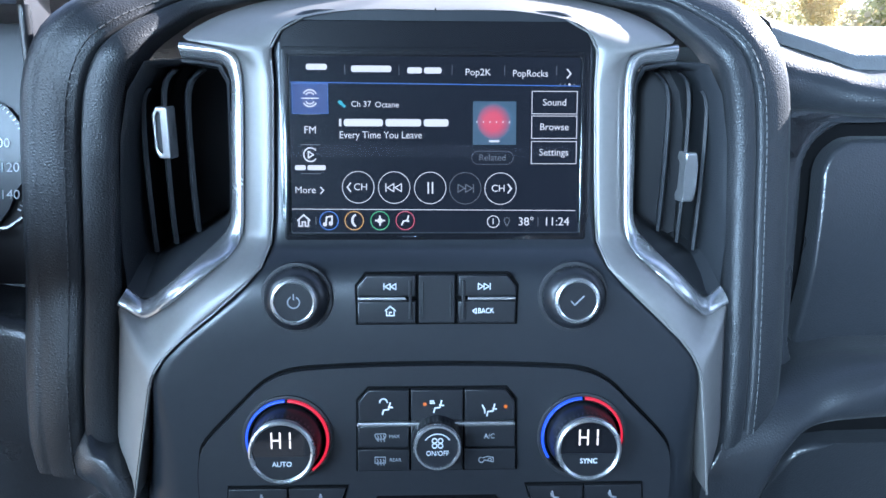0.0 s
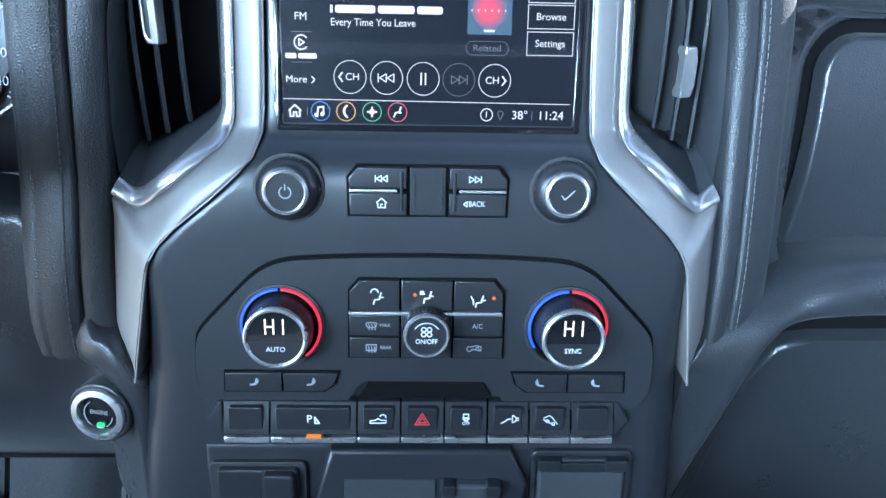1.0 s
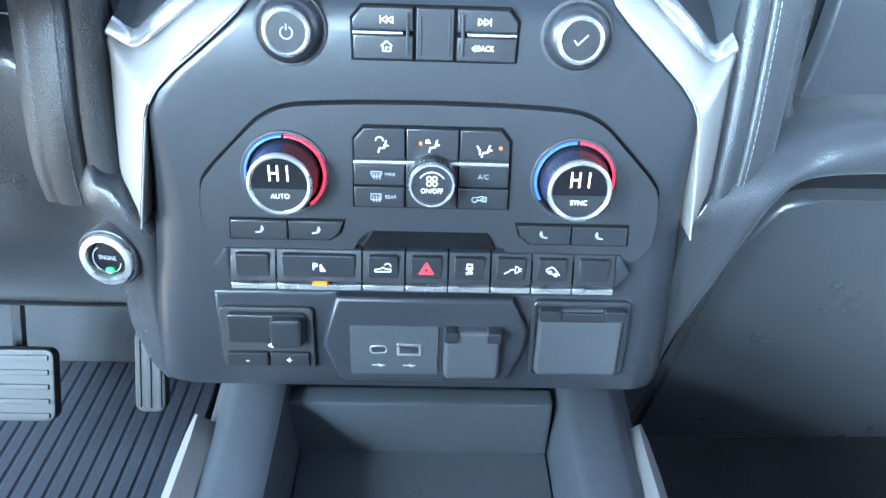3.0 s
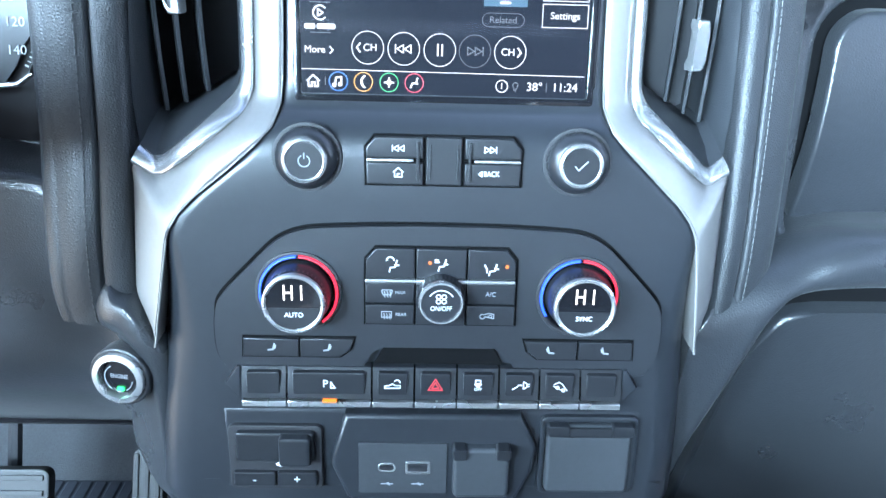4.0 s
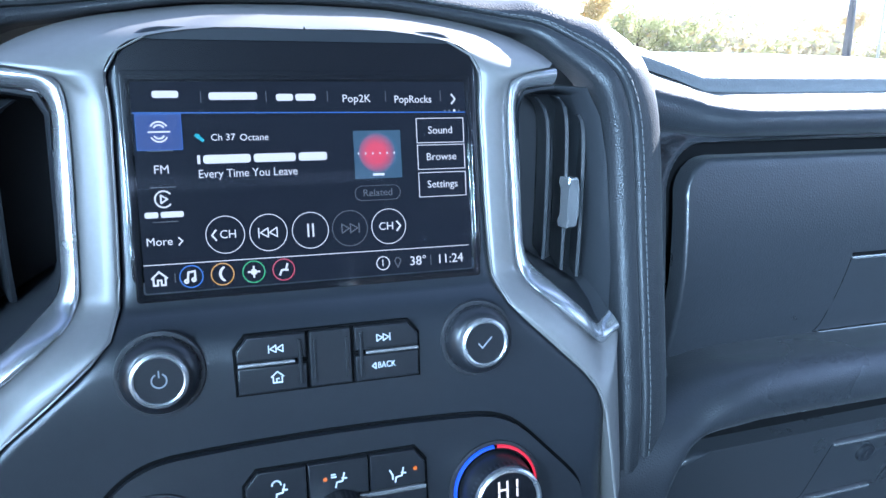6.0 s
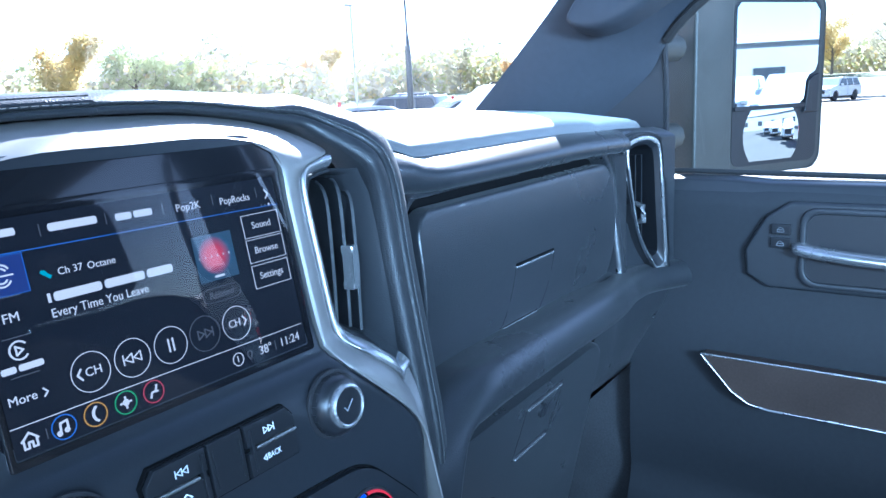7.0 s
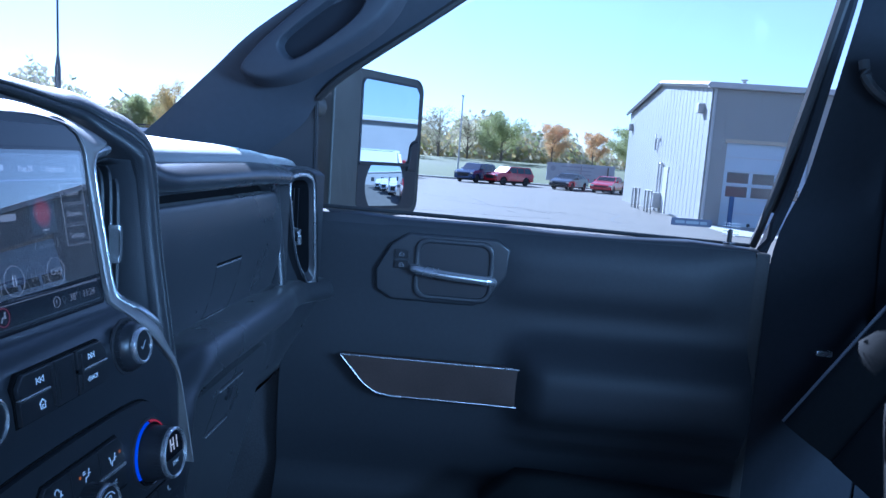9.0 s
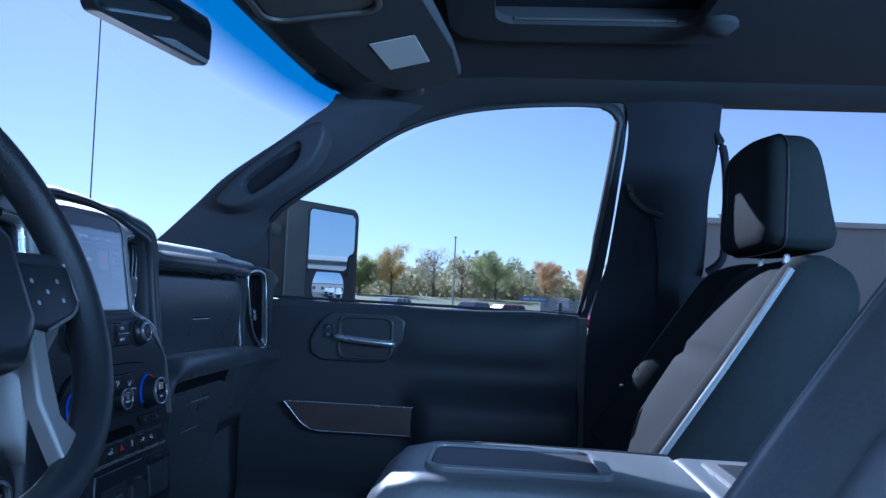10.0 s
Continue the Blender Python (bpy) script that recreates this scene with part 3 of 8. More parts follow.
blk = part("audio_button_surround", prism([(-0.0480, -0.0165), (0.0480, -0.0165), (0.0485, 0.0075), (0.0425, 0.0150), (-0.0425, 0.0150), (-0.0485, 0.0075)], -0.002, 0.0010, PN, 0.0004), "seal", stack)
for k in (-1, 1):
    up = [(k * 0.0125, 0.0012), (k * 0.0467, 0.0012), (k * 0.0470, 0.0070), (k * 0.0415, 0.0138), (k * 0.0125, 0.0138)]
    dn = [(k * 0.0125, -0.0152), (k * 0.0466, -0.0152), (k * 0.0468, -0.0016), (k * 0.0125, -0.0016)]
    for o in (up, dn):
        part("audio_button", prism(o if k > 0 else o[::-1], 0, 0.0040, PN, 0.0012), "button", stack)
    part("button_strip", prism(rrect(min(k * 0.0182, k * 0.0466), -0.0010, max(k * 0.0182, k * 0.0466), 0.0008, 0.0006), 0.002, 0.0048, PN, 0.0005), "chrome", stack, "thin bright metal strip")
    part("button_edge", prism(rrect(min(k * 0.0148, k * 0.0166), -0.0120, max(k * 0.0148, k * 0.0166), 0.0110, 0.0005), 0.002, 0.0052, PN, 0.0006), "button", stack)
part("center_key", prism(rrect(-0.0108, -0.0152, 0.0108, 0.0138, 0.001), 0, 0.0034, PN, 0.0010), "button", stack)
for x in (-0.0082, 0.0082):
    part("center_key_rib", prism(rrect(x - 0.0005, -0.0115, x + 0.0005, 0.0095, 0.0004), 0.003, 0.0042, PN, 0.0003), "button", stack)


def glyphs(name, lines, mat="grey", w=0.0006, h=0.0042, fr=None):
    return part(name, strokes(fr or PN, lines, w, h), mat, stack, smooth=False)


for k, cx in ((-1, -0.0275), (1, 0.0277)):
    s = 0.0072
    glyphs("button_sign", [closed([(cx - k * 0.0034, s + 0.0018), (cx - k * 0.0034, s - 0.0018), (cx - k * 0.0004, s)]), closed([(cx, s + 0.0018), (cx, s - 0.0018), (cx + k * 0.0030, s)]), [(cx + k * 0.0036, s + 0.0019), (cx + k * 0.0036, s - 0.0019)]], "white", 0.0005)
glyphs("button_sign", [[(-0.0305, -0.0072), (-0.0275, -0.0046), (-0.0245, -0.0072)], [(-0.0297, -0.0074), (-0.0297, -0.0102), (-0.0253, -0.0102), (-0.0253, -0.0074)], [(-0.0280, -0.0102), (-0.0280, -0.0082), (-0.0268, -0.0082)]], "white", 0.0006)
lettering("button_text", "BACK", PN, 0.0290, -0.0076, 0.0046, "white", stack, 0.0042, squash=0.82)
glyphs("button_sign", [closed([(0.0232, -0.0060), (0.0232, -0.0092), (0.0212, -0.0076)])], "white", 0.0005)

# climate panel
arch = [(-0.052, -0.1375), (-0.060, -0.1395), (-0.127, -0.1395), (-0.137, -0.1360), (-0.1425, -0.1270), (-0.1440, -0.1130), (-0.1430, -0.0980), (-0.1385, -0.0860), (-0.1180, -0.0640), (-0.1060, -0.0520), (-0.0960, -0.0455), (-0.0850, -0.0420), (-0.0700, -0.0405), (-0.0400, -0.0392), (0.0, -0.0386)]
arch = [(p.x, p.y) for p in smoothline([(x, s - 0.0022, 0) for x, s in arch], 4)]
arch_all = arch + [(-x, s) for x, s in arch[-2::-1]] + [(0.043, -0.1255), (0.036, -0.1222), (-0.036, -0.1222), (-0.043, -0.1255)]
part("climate_gap", prism([(x * 1.012, s + (0.0016 if s > -0.1 else -0.0014)) for x, s in arch_all[::-1]], -0.002, 0.0008, PN), "seal", stack)
part("climate_panel", prism(arch_all[::-1], 0, 0.0052, PN, 0.0030, 4), "climate", stack)
CP = 0.0052


def dial(cx, sync):
    d = part("temperature_dial", lathe([(0.0216, CP - 0.001), (0.0212, CP + 0.0030), (0.0204, CP + 0.0090), (0.0196, 0.0190), (0.0192, 0.0232), (0.0180, 0.0240)], PN, cx, -0.0852), "button", stack)
    part("dial_collar", lathe([(0.0241, CP - 0.001), (0.0241, CP + 0.0012), (0.0232, CP + 0.0030), (0.0220, CP + 0.0022), (0.0212, CP)], PN, cx, -0.0852, 48), "gloss", d)
    for col, a0, a1 in (("bluering", 92, 212), ("redring", -52, 88)):
        part("dial_light_ring", lathe([(0.0249, CP), (0.0249, CP + 0.0020), (0.0245, CP + 0.0029), (0.0236, CP + 0.0031), (0.0231, CP + 0.0018)], PN, cx, -0.0852, 30, a0=a0, a1=a1), col, d, "glowing blue arc" if col == "bluering" else "glowing red arc")
    part("dial_well", band(circle(cx, -0.0852, 0.0272, 48), circle(cx, -0.0852, 0.0248, 48), CP - 0.001, CP + 0.0016, PN, 0.0006), "dark", d)
    part("dial_ring", lathe([(0.0190, 0.0225), (0.0194, 0.0242), (0.0190, 0.0262), (0.0178, 0.0270), (0.0166, 0.0262), (0.0164, 0.0250)], PN, cx, -0.0852, 56), "chrome", d, "bright chrome bezel ring")
    part("dial_face", prism(circle(cx, -0.0852, 0.0167, 44), 0.020, 0.0252, PN), "gloss", d, "gloss black dial face")
    h = 0.0254
    for a, b_ in (((-0.0060, 0.0060), (-0.0060, 0.0000)), ((-0.0060, -0.0010), (-0.0060, -0.0030)), ((-0.0012, 0.0060), (-0.0012, 0.0000)), ((-0.0012, 0.0000), (-0.0012, -0.0030)), ((-0.0060, 0.0015), (-0.0012, 0.0015)), ((0.0045, 0.0060), (0.0045, 0.0022)), ((0.0045, 0.0010), (0.0045, -0.0030))):
        part("display_segment", strokes(PN, [[(cx + a[0] + 0.0004, -0.0795 + a[1]), (cx + b_[0] + 0.0004, -0.0795 + b_[1])]], 0.0010, h), "led", d, smooth=False)
    part("dial_lower_face", prism([(cx - 0.0160, -0.0880), (cx + 0.0160, -0.0880)] + [(cx + 0.0164 * math.cos(radians(a)), -0.0852 + 0.0164 * math.sin(radians(a))) for a in range(-15, -166, -10)], 0.0252, 0.0254, PN), "button", d, smooth=False)
    lettering("dial_text", sync, PN, cx, -0.0925, 0.0043, "white", d, 0.0256, squash=0.95)
    for i in range(44):
        a = 2 * math.pi * i / 44
        part("grip_rib", prism([(cx + (0.0191 + 0.0006 * q) * math.cos(a + e), -0.0852 + (0.0191 + 0.0006 * q) * math.sin(a + e)) for e, q in ((-0.03, 0), (-0.03, 1), (0.03, 1), (0.03, 0))], 0.0135, 0.0222, PN), "button", d, smooth=False)


dial(-0.0895, "AUTO")
dial(0.0880, "SYNC")

part("climate_button_surround", prism([(-0.0488, -0.1062), (0.0488, -0.1062), (0.0484, -0.0612), (0.0420, -0.0532), (-0.0415, -0.0532), (-0.0484, -0.0612)], CP - 0.002, CP + 0.0006, PN), "seal", stack)
for o in ([(-0.0470, -0.0738), (-0.0166, -0.0738), (-0.0166, -0.0545), (-0.0408, -0.0545), (-0.0470, -0.0618)],
          [(-0.0156, -0.0738), (0.0156, -0.0738), (0.0156, -0.0545), (-0.0156, -0.0545)],
          [(0.0166, -0.0738), (0.0466, -0.0738), (0.0466, -0.0618), (0.0408, -0.0545), (0.0166, -0.0545)],
          rect(-0.0474, -0.0905, -0.0166, -0.0772), rect(0.0166, -0.0905, 0.0470, -0.0772),
          rect(-0.0474, -0.1050, -0.0166, -0.0915), rect(0.0166, -0.1050, 0.0474, -0.0915), rect(-0.0156, -0.1050, 0.0156, -0.0772)):
    part("climate_button", prism(o, CP - 0.001, CP + 0.0036, PN, 0.0010), "button", stack)
part("climate_strip", prism(rrect(-0.0478, -0.0766, 0.0466, -0.0742, 0.0008), CP, CP + 0.0048, PN, 0.0006), "chrome", stack, "thin bright metal strip")
fan = part("fan_knob", lathe([(0.0150, CP + 0.002), (0.0148, 0.012), (0.0140, 0.0200), (0.0134, 0.0215)], PN, 0, -0.0850), "button", stack)
part("knob_ring", lathe([(0.0140, 0.0190), (0.0141, 0.0212), (0.0134, 0.0226), (0.0124, 0.0226), (0.0120, 0.0216)], PN, 0, -0.0850, 44), "chrome", fan, "bright chrome ring")
part("knob_cap", prism(circle(0, -0.0850, 0.0122, 36), 0.018, 0.0217, PN, 0.0005), "button", fan)
part("knob_sign", strokes(PN, [arc(-0.0017, -0.0806, 0.0014, 0, 360, 10), arc(0.0017, -0.0806, 0.0014, 0, 360, 10), arc(-0.0017, -0.0837, 0.0014, 0, 360, 10), arc(0.0017, -0.0837, 0.0014, 0, 360, 10), arc(0, -0.0850, 0.0085, 35, 145)], 0.0006, 0.0219), "white", fan, smooth=False)
lettering("knob_text", "ON/OFF", PN, 0, -0.0885, 0.0043, "white", fan, 0.0219, squash=0.85)
for i in range(36):
    a = 2 * math.pi * i / 36
    part("grip_rib", prism([(0.0143 * math.cos(a + e) * (1 + 0.04 * q), -0.0850 + 0.0143 * math.sin(a + e) * (1 + 0.04 * q)) for e, q in ((-0.035, 0), (-0.035, 1), (0.035, 1), (0.035, 0))], 0.010, 0.0185, PN), "button", fan, smooth=False)
GH = CP + 0.0038


def seated(cx, cs):
    return [[(cx + 0.0022, cs + 0.0030), (cx + 0.0012, cs - 0.0012), (cx - 0.0018, cs - 0.0016), (cx - 0.0024, cs - 0.0042)], [(cx + 0.0010, cs + 0.0004), (cx + 0.0034, cs + 0.0000)]]


glyphs("button_sign", seated(-0.0300, -0.0650) + [arc(-0.0318, -0.0618, 0.0022, 0, 180, 8)], "white", 0.0008, GH)
glyphs("button_sign", seated(0.0005, -0.0640) + [[(-0.0040, -0.0625), (-0.0015, -0.0625)], [(-0.0040, -0.0612), (-0.0020, -0.0612)]], "white", 0.0008, GH)
glyphs("button_sign", seated(0.0322, -0.0665) + [[(0.0270, -0.0640), (0.0285, -0.0668), (0.0285, -0.0690)]], "white", 0.0008, GH)
for x, s in ((-0.0072, -0.0632), (0.0410, -0.0650)):
    part("indicator_lamp", prism(circle(x, s, 0.0011, 12), GH - 0.0003, GH + 0.0002, PN), "amber", stack, "small lit amber lamp", smooth=False)
heat = lambda cx, cs: [[(cx + d, cs + 0.0012), (cx + d + 0.0006, cs), (cx + d, cs - 0.0012), (cx + d + 0.0006, cs - 0.0026)] for d in (-0.0018, 0, 0.0018)]
glyphs("button_sign", [[(-0.0372, -0.0822), (-0.0366, -0.0814), (-0.0310, -0.0814), (-0.0304, -0.0822), (-0.0314, -0.0846), (-0.0362, -0.0846), (-0.0372, -0.0822)]] + heat(-0.0338, -0.0836), "grey", 0.0005, GH)
glyphs("button_sign", [closed(rect(-0.0372, -0.0998, -0.0310, -0.0960))] + heat(-0.0341, -0.0985), "grey", 0.0005, GH)
lettering("button_text", "MAX", PN, -0.0255, -0.0832, 0.0030, "grey", stack, GH)
lettering("button_text", "REAR", PN, -0.0250, -0.0980, 0.0030, "grey", stack, GH)
lettering("button_text", "A/C", PN, 0.0315, -0.0836, 0.0044, "grey", stack, GH, squash=0.9)
glyphs("button_sign", [arc(0.0268, -0.0985, 0.0016, 90, 360, 10) + [(0.0340, -0.0998), (0.0340, -0.0970), (0.0310, -0.0962), (0.0275, -0.0972)], arc(0.0318, -0.0984, 0.0010, 0, 360, 8)], "grey", 0.0005, GH)

# heated seat keys
for k in (-1, 1):
    part("seat_key_surround", prism([(k * x, s) for x, s in ((0.0535, -0.1150), (0.1265, -0.1150), (0.1275, -0.1300), (0.0635, -0.1300), (0.0560, -0.1240))][::k], CP - 0.003, CP + 0.0005, PN), "seal", stack)
    part("seat_heat_key", prism([(k * x, s) for x, s in ((0.0905, -0.1162), (0.1255, -0.1162), (0.1262, -0.1290), (0.0905, -0.1290))][::k], CP - 0.002, CP + 0.0026, PN, 0.0010), "button", stack)
    part("seat_heat_key", prism([(k * x, s) for x, s in ((0.0550, -0.1162), (0.0895, -0.1162), (0.0895, -0.1290), (0.0645, -0.1290), (0.0580, -0.1245))][::k], CP - 0.002, CP + 0.0026, PN, 0.0010), "button", stack)
    for cx in (0.0720, 0.1075):
        c = k * cx
        glyphs("button_sign", [[(c - k * 0.0016, -0.1198), (c - k * 0.0006, -0.1236), (c + k * 0.0024, -0.1240)], [(c - k * 0.0022, -0.1210), (c - k * 0.0016, -0.1228)]], "grey", 0.0011, CP + 0.0028)

# row of switches with a bright lower lip
edges = [-0.1285, -0.0988, -0.0436, -0.0158, 0.0121, 0.0397, 0.0664, 0.0934, 0.1212]
SB = 0.0105
part("switch_backing", prism([(-0.1300, -0.1640), (0.1225, -0.1640), (0.1225, -0.1420), (0.046, -0.1420), (0.036, -0.1240), (-0.036, -0.1240), (-0.046, -0.1420), (-0.1300, -0.1420)], -0.012, 0.002, PN), "seal", stack)
for i, (a, b_) in enumerate(zip(edges, edges[1:])):
    a, b_ = a + 0.0006, b_ - 0.0006
    rowsw = []
    prof = [(-0.1356, 0.000), (-0.1358, 0.0045), (-0.1366, 0.0062), (-0.1420, 0.0075), (-0.1500, 0.0100), (-0.1570, 0.0110), (-0.1580, 0.0085), (-0.1580, 0.000)]
    bm = grid([[PN.p(x, s, h) for s, h in prof] for x in (a, a + 0.0008, (a + b_) / 2, b_ - 0.0008, b_)])
    sw = part("switch", bm, "button", stack, "charcoal switch with amber light" if i == 1 else "")
    part("switch_cap", prism(rrect(a + 0.0035, -0.1545, b_ - 0.0035, -0.1385, 0.0015), 0.004, 0.0108, PN, 0.0012), "button", sw)
    part("switch_lip", prism([(a, -0.1630), (b_, -0.1630), (b_, -0.1588), (b_ - 0.007, -0.1588), (b_ - 0.009, -0.1596), (a + 0.009, -0.1596), (a + 0.007, -0.1588), (a, -0.1588)], 0.0, 0.0118, PN, 0.0006), "chrome", sw, "bright metal lip")
part("indicator_lamp", prism(rrect(-0.0755, -0.1590, -0.0665, -0.1572, 0.0006), 0.008, 0.0128, PN), "amber", stack, "small lit amber lamp", smooth=False)
for k, x in ((-1, -0.1285), (1, 0.1212)):
    part("switch_end_cap", prism([(x, -0.1605), (x + k * 0.0035, -0.1590), (x + k * 0.0110, -0.1490), (x + k * 0.0030, -0.1362), (x, -0.1360)][::k], -0.008, 0.0070, PN, 0.002), "stack", stack)
WH = 0.0110
lettering("switch_text", "P", PN, -0.0735, -0.1465, 0.0075, "white", stack, WH)
glyphs("switch_sign", [[(-0.0700, -0.1448), (-0.0672, -0.1492), (-0.0700, -0.1492), (-0.0700, -0.1448)], [(-0.0690, -0.1470), (-0.0680, -0.1480)]], "white", 0.0007, WH)
cx = -0.0300
glyphs("switch_sign", [[(cx - 0.005, -0.1490), (cx - 0.005, -0.1474), (cx - 0.002, -0.1470), (cx, -0.1458), (cx + 0.002, -0.1470), (cx + 0.005, -0.1470), (cx + 0.005, -0.1488), (cx - 0.005, -0.1490)], arc(cx + 0.003, -0.1450, 0.002, 0, 150, 6)], "white", 0.0006, WH)
cx = -0.0020
glyphs("switch_sign", [closed([(cx - 0.0046, -0.1500), (cx + 0.0046, -0.1500), (cx, -0.1420)]), closed([(cx - 0.0023, -0.1487), (cx + 0.0023, -0.1487), (cx, -0.1447)])], "redp", 0.0007, WH)
cx = 0.0258
glyphs("switch_sign", [closed(rect(cx - 0.0016, -0.1450, cx + 0.0016, -0.1425)), [(cx - 0.0022, -0.1456), (cx + 0.0022, -0.1456)], [(cx - 0.0015, -0.1462), (cx + 0.0010, -0.1475)], [(cx + 0.0015, -0.1462), (cx - 0.0006, -0.1475)]], "white", 0.0007, WH)
lettering("switch_text", "OFF", PN, cx, -0.1492, 0.0028, "white", stack, WH)
cx = 0.0535
glyphs("switch_sign", [arc(cx + 0.002, -0.1458, 0.0024, -90, 90, 8) + [(cx + 0.002, -0.1482)], [(cx - 0.005, -0.1488), (cx - 0.002, -0.1470), (cx - 0.0012, -0.1458), (cx + 0.001, -0.1458)], [(cx + 0.0044, -0.1450), (cx + 0.006, -0.1450)], [(cx + 0.0044, -0.1466), (cx + 0.006, -0.1466)]], "white", 0.0006, WH)
cx = 0.0800
glyphs("switch_sign", [[(cx - 0.0044, -0.1450), (cx - 0.001, -0.1432), (cx + 0.001, -0.1446), (cx + 0.0044, -0.1492)], [(cx - 0.0044, -0.1462), (cx + 0.0026, -0.1500)], arc(cx - 0.002, -0.1472, 0.001, 0, 360, 8), arc(cx + 0.0018, -0.1490, 0.001, 0, 360, 8)], "white", 0.0006, WH)

# outlets below
part("outlet_back", prism(rect(-0.1440, -0.2280, 0.1390, -0.1660), -0.02, 0.0012, PL, 0.004), "stack", stack)
ob_ = part("brake_controller", prism(rrect(-0.1405, -0.2265, -0.0775, -0.1770, 0.004), 0, 0.0052, PL, 0.0012), "dark", stack, "black trailer brake controller with slide and two keys")
part("controller_slide", prism(rrect(-0.1350, -0.2030, -0.0820, -0.1800, 0.003), 0.002, 0.0095, PL, 0.003), "button", ob_)
part("slide_tab", prism(rrect(-0.1055, -0.2035, -0.0840, -0.1810, 0.003), 0.004, 0.0150, PL, 0.003), "button", ob_)
for x0, x1, sign in ((-0.1375, -0.1090, "-"), (-0.1080, -0.0810, "+")):
    part("controller_key", prism(rrect(x0, -0.2225, x1, -0.2110, 0.0015), 0.002, 0.0085, PL, 0.0015), "button", ob_)
    lettering("controller_text", sign, PL, (x0 + x1) / 2, -0.2166, 0.0085, "white", ob_, 0.0087)
part("controller_sign", strokes(PL, [[(-0.1085, -0.2062), (-0.1060, -0.2048), (-0.1035, -0.2052), (-0.1030, -0.2068), (-0.1080, -0.2070)], [(-0.1065, -0.2076), (-0.1045, -0.2076)]], 0.0010, 0.0056), "white", ob_, smooth=False)
op = [(-0.0615, -0.1660), (0.0560, -0.1660), (0.0680, -0.1900), (0.0660, -0.2080), (0.0560, -0.2300), (0.0500, -0.2330), (-0.0560, -0.2330), (-0.0610, -0.2300), (-0.0715, -0.2050), (-0.0710, -0.1980)]
part("outlet_panel", prism(op[::-1], -0.01, 0.0090, PL, 0.0035, 3), "stack", stack)
up_ = part("usb_plate", prism(rrect(-0.0525, -0.2255, 0.0072, -0.1868, 0.0008), 0.006, 0.0100, PL, 0.0004), "cap", stack, "dark grey plate with two bright-rimmed ports")
for x, w, hh in ((-0.0335, 0.0062, 0.0036), (-0.0125, 0.0085, 0.0050)):
    r0 = min(hh, 0.0034 if w < 0.007 else 0.0012)
    part("port_rim", band(rrect(x - w, -0.2052 - hh, x + w, -0.2052 + hh, r0), rrect(x - w * 0.76, -0.2052 - hh * 0.58, x + w * 0.76, -0.2052 + hh * 0.58, r0 * 0.55), 0.009, 0.0106, PL, 0.0003), "chrome", up_, "bright metal port rim")
    part("port_slot", prism(rrect(x - w * 0.76, -0.2052 - hh * 0.58, x + w * 0.76, -0.2052 + hh * 0.58, r0 * 0.55), 0.0098, 0.0102, PL), "dark", up_, smooth=False)
    part("port_tongue", prism(rect(x - w * 0.6, -0.2052, x + w * 0.6, -0.2044 + hh * 0.2), 0.0100, 0.0104, PL), "button", up_, smooth=False)
    part("port_sign", strokes(PL, [[(x - 0.004, -0.2180), (x + 0.004, -0.2180)], [(x - 0.001, -0.2180), (x + 0.001, -0.2170)], [(x, -0.2180), (x + 0.002, -0.2190)]], 0.0006, 0.0101), "grey", up_, smooth=False)
for x0, x1, s0, s1, hh in ((0.0110, 0.0490, -0.2250, -0.1870, 0.0090), (0.0745, 0.1325, -0.2262, -0.1735, 0.0010)):
    cv = part("outlet_cover", prism(rrect(x0, s0, x1, s1, 0.004), hh - 0.004, hh + 0.0075, PL, 0.003, 3), "cap", stack, "hinged grey outlet cover")
    w = (x1 - x0) * 0.26
    for xa in (x0 - 0.0004, x1 - w + 0.0004):
        part("cover_hinge", prism(rrect(xa, s1 - 0.0075, xa + w, s1 + 0.001, 0.002), hh, hh + 0.0100, PL, 0.0015), "button", cv)
    if hh < 0.005:
        part("cover_bridge", prism(rrect(x0 + 0.003, s1 - 0.0085, x1 - 0.003, s1 - 0.001, 0.002), hh, hh + 0.0088, PL, 0.0015), "button", cv)
part("cover_surround", band(rrect(0.0700, -0.2290, 0.1375, -0.1685, 0.005), rrect(0.0742, -0.2265, 0.1328, -0.1732, 0.004), -0.004, 0.0045, PL, 0.0015), "stack", stack)
part("stack_underside", grid([[(x, y, z) for x in (-0.1590, -0.08, 0, 0.08, 0.1590)] for y, z in ((pn_y(1.472), 1.472), (pn_y(1.468) + 0.004, 1.466), (0.90, 1.458), (0.96, 1.450), (1.02, 1.43))]), "dark", stack)


# ---- dashboard ----
dash = empty("dashboard", (0, 1.2, 1.5), label="black grained dashboard with stitched bolsters, satin trim and two glove boxes", category="dashboard")


def bolster_y(z):
    """Depth of the leather bolster's front, leaning out towards its foot."""
    f = min(1, max(0, (1.80 - z) / 0.20))
    return 0.9265 - 0.020 * f * f * (3 - 2 * f) - 0.05 * max(0, 1.66 - z)


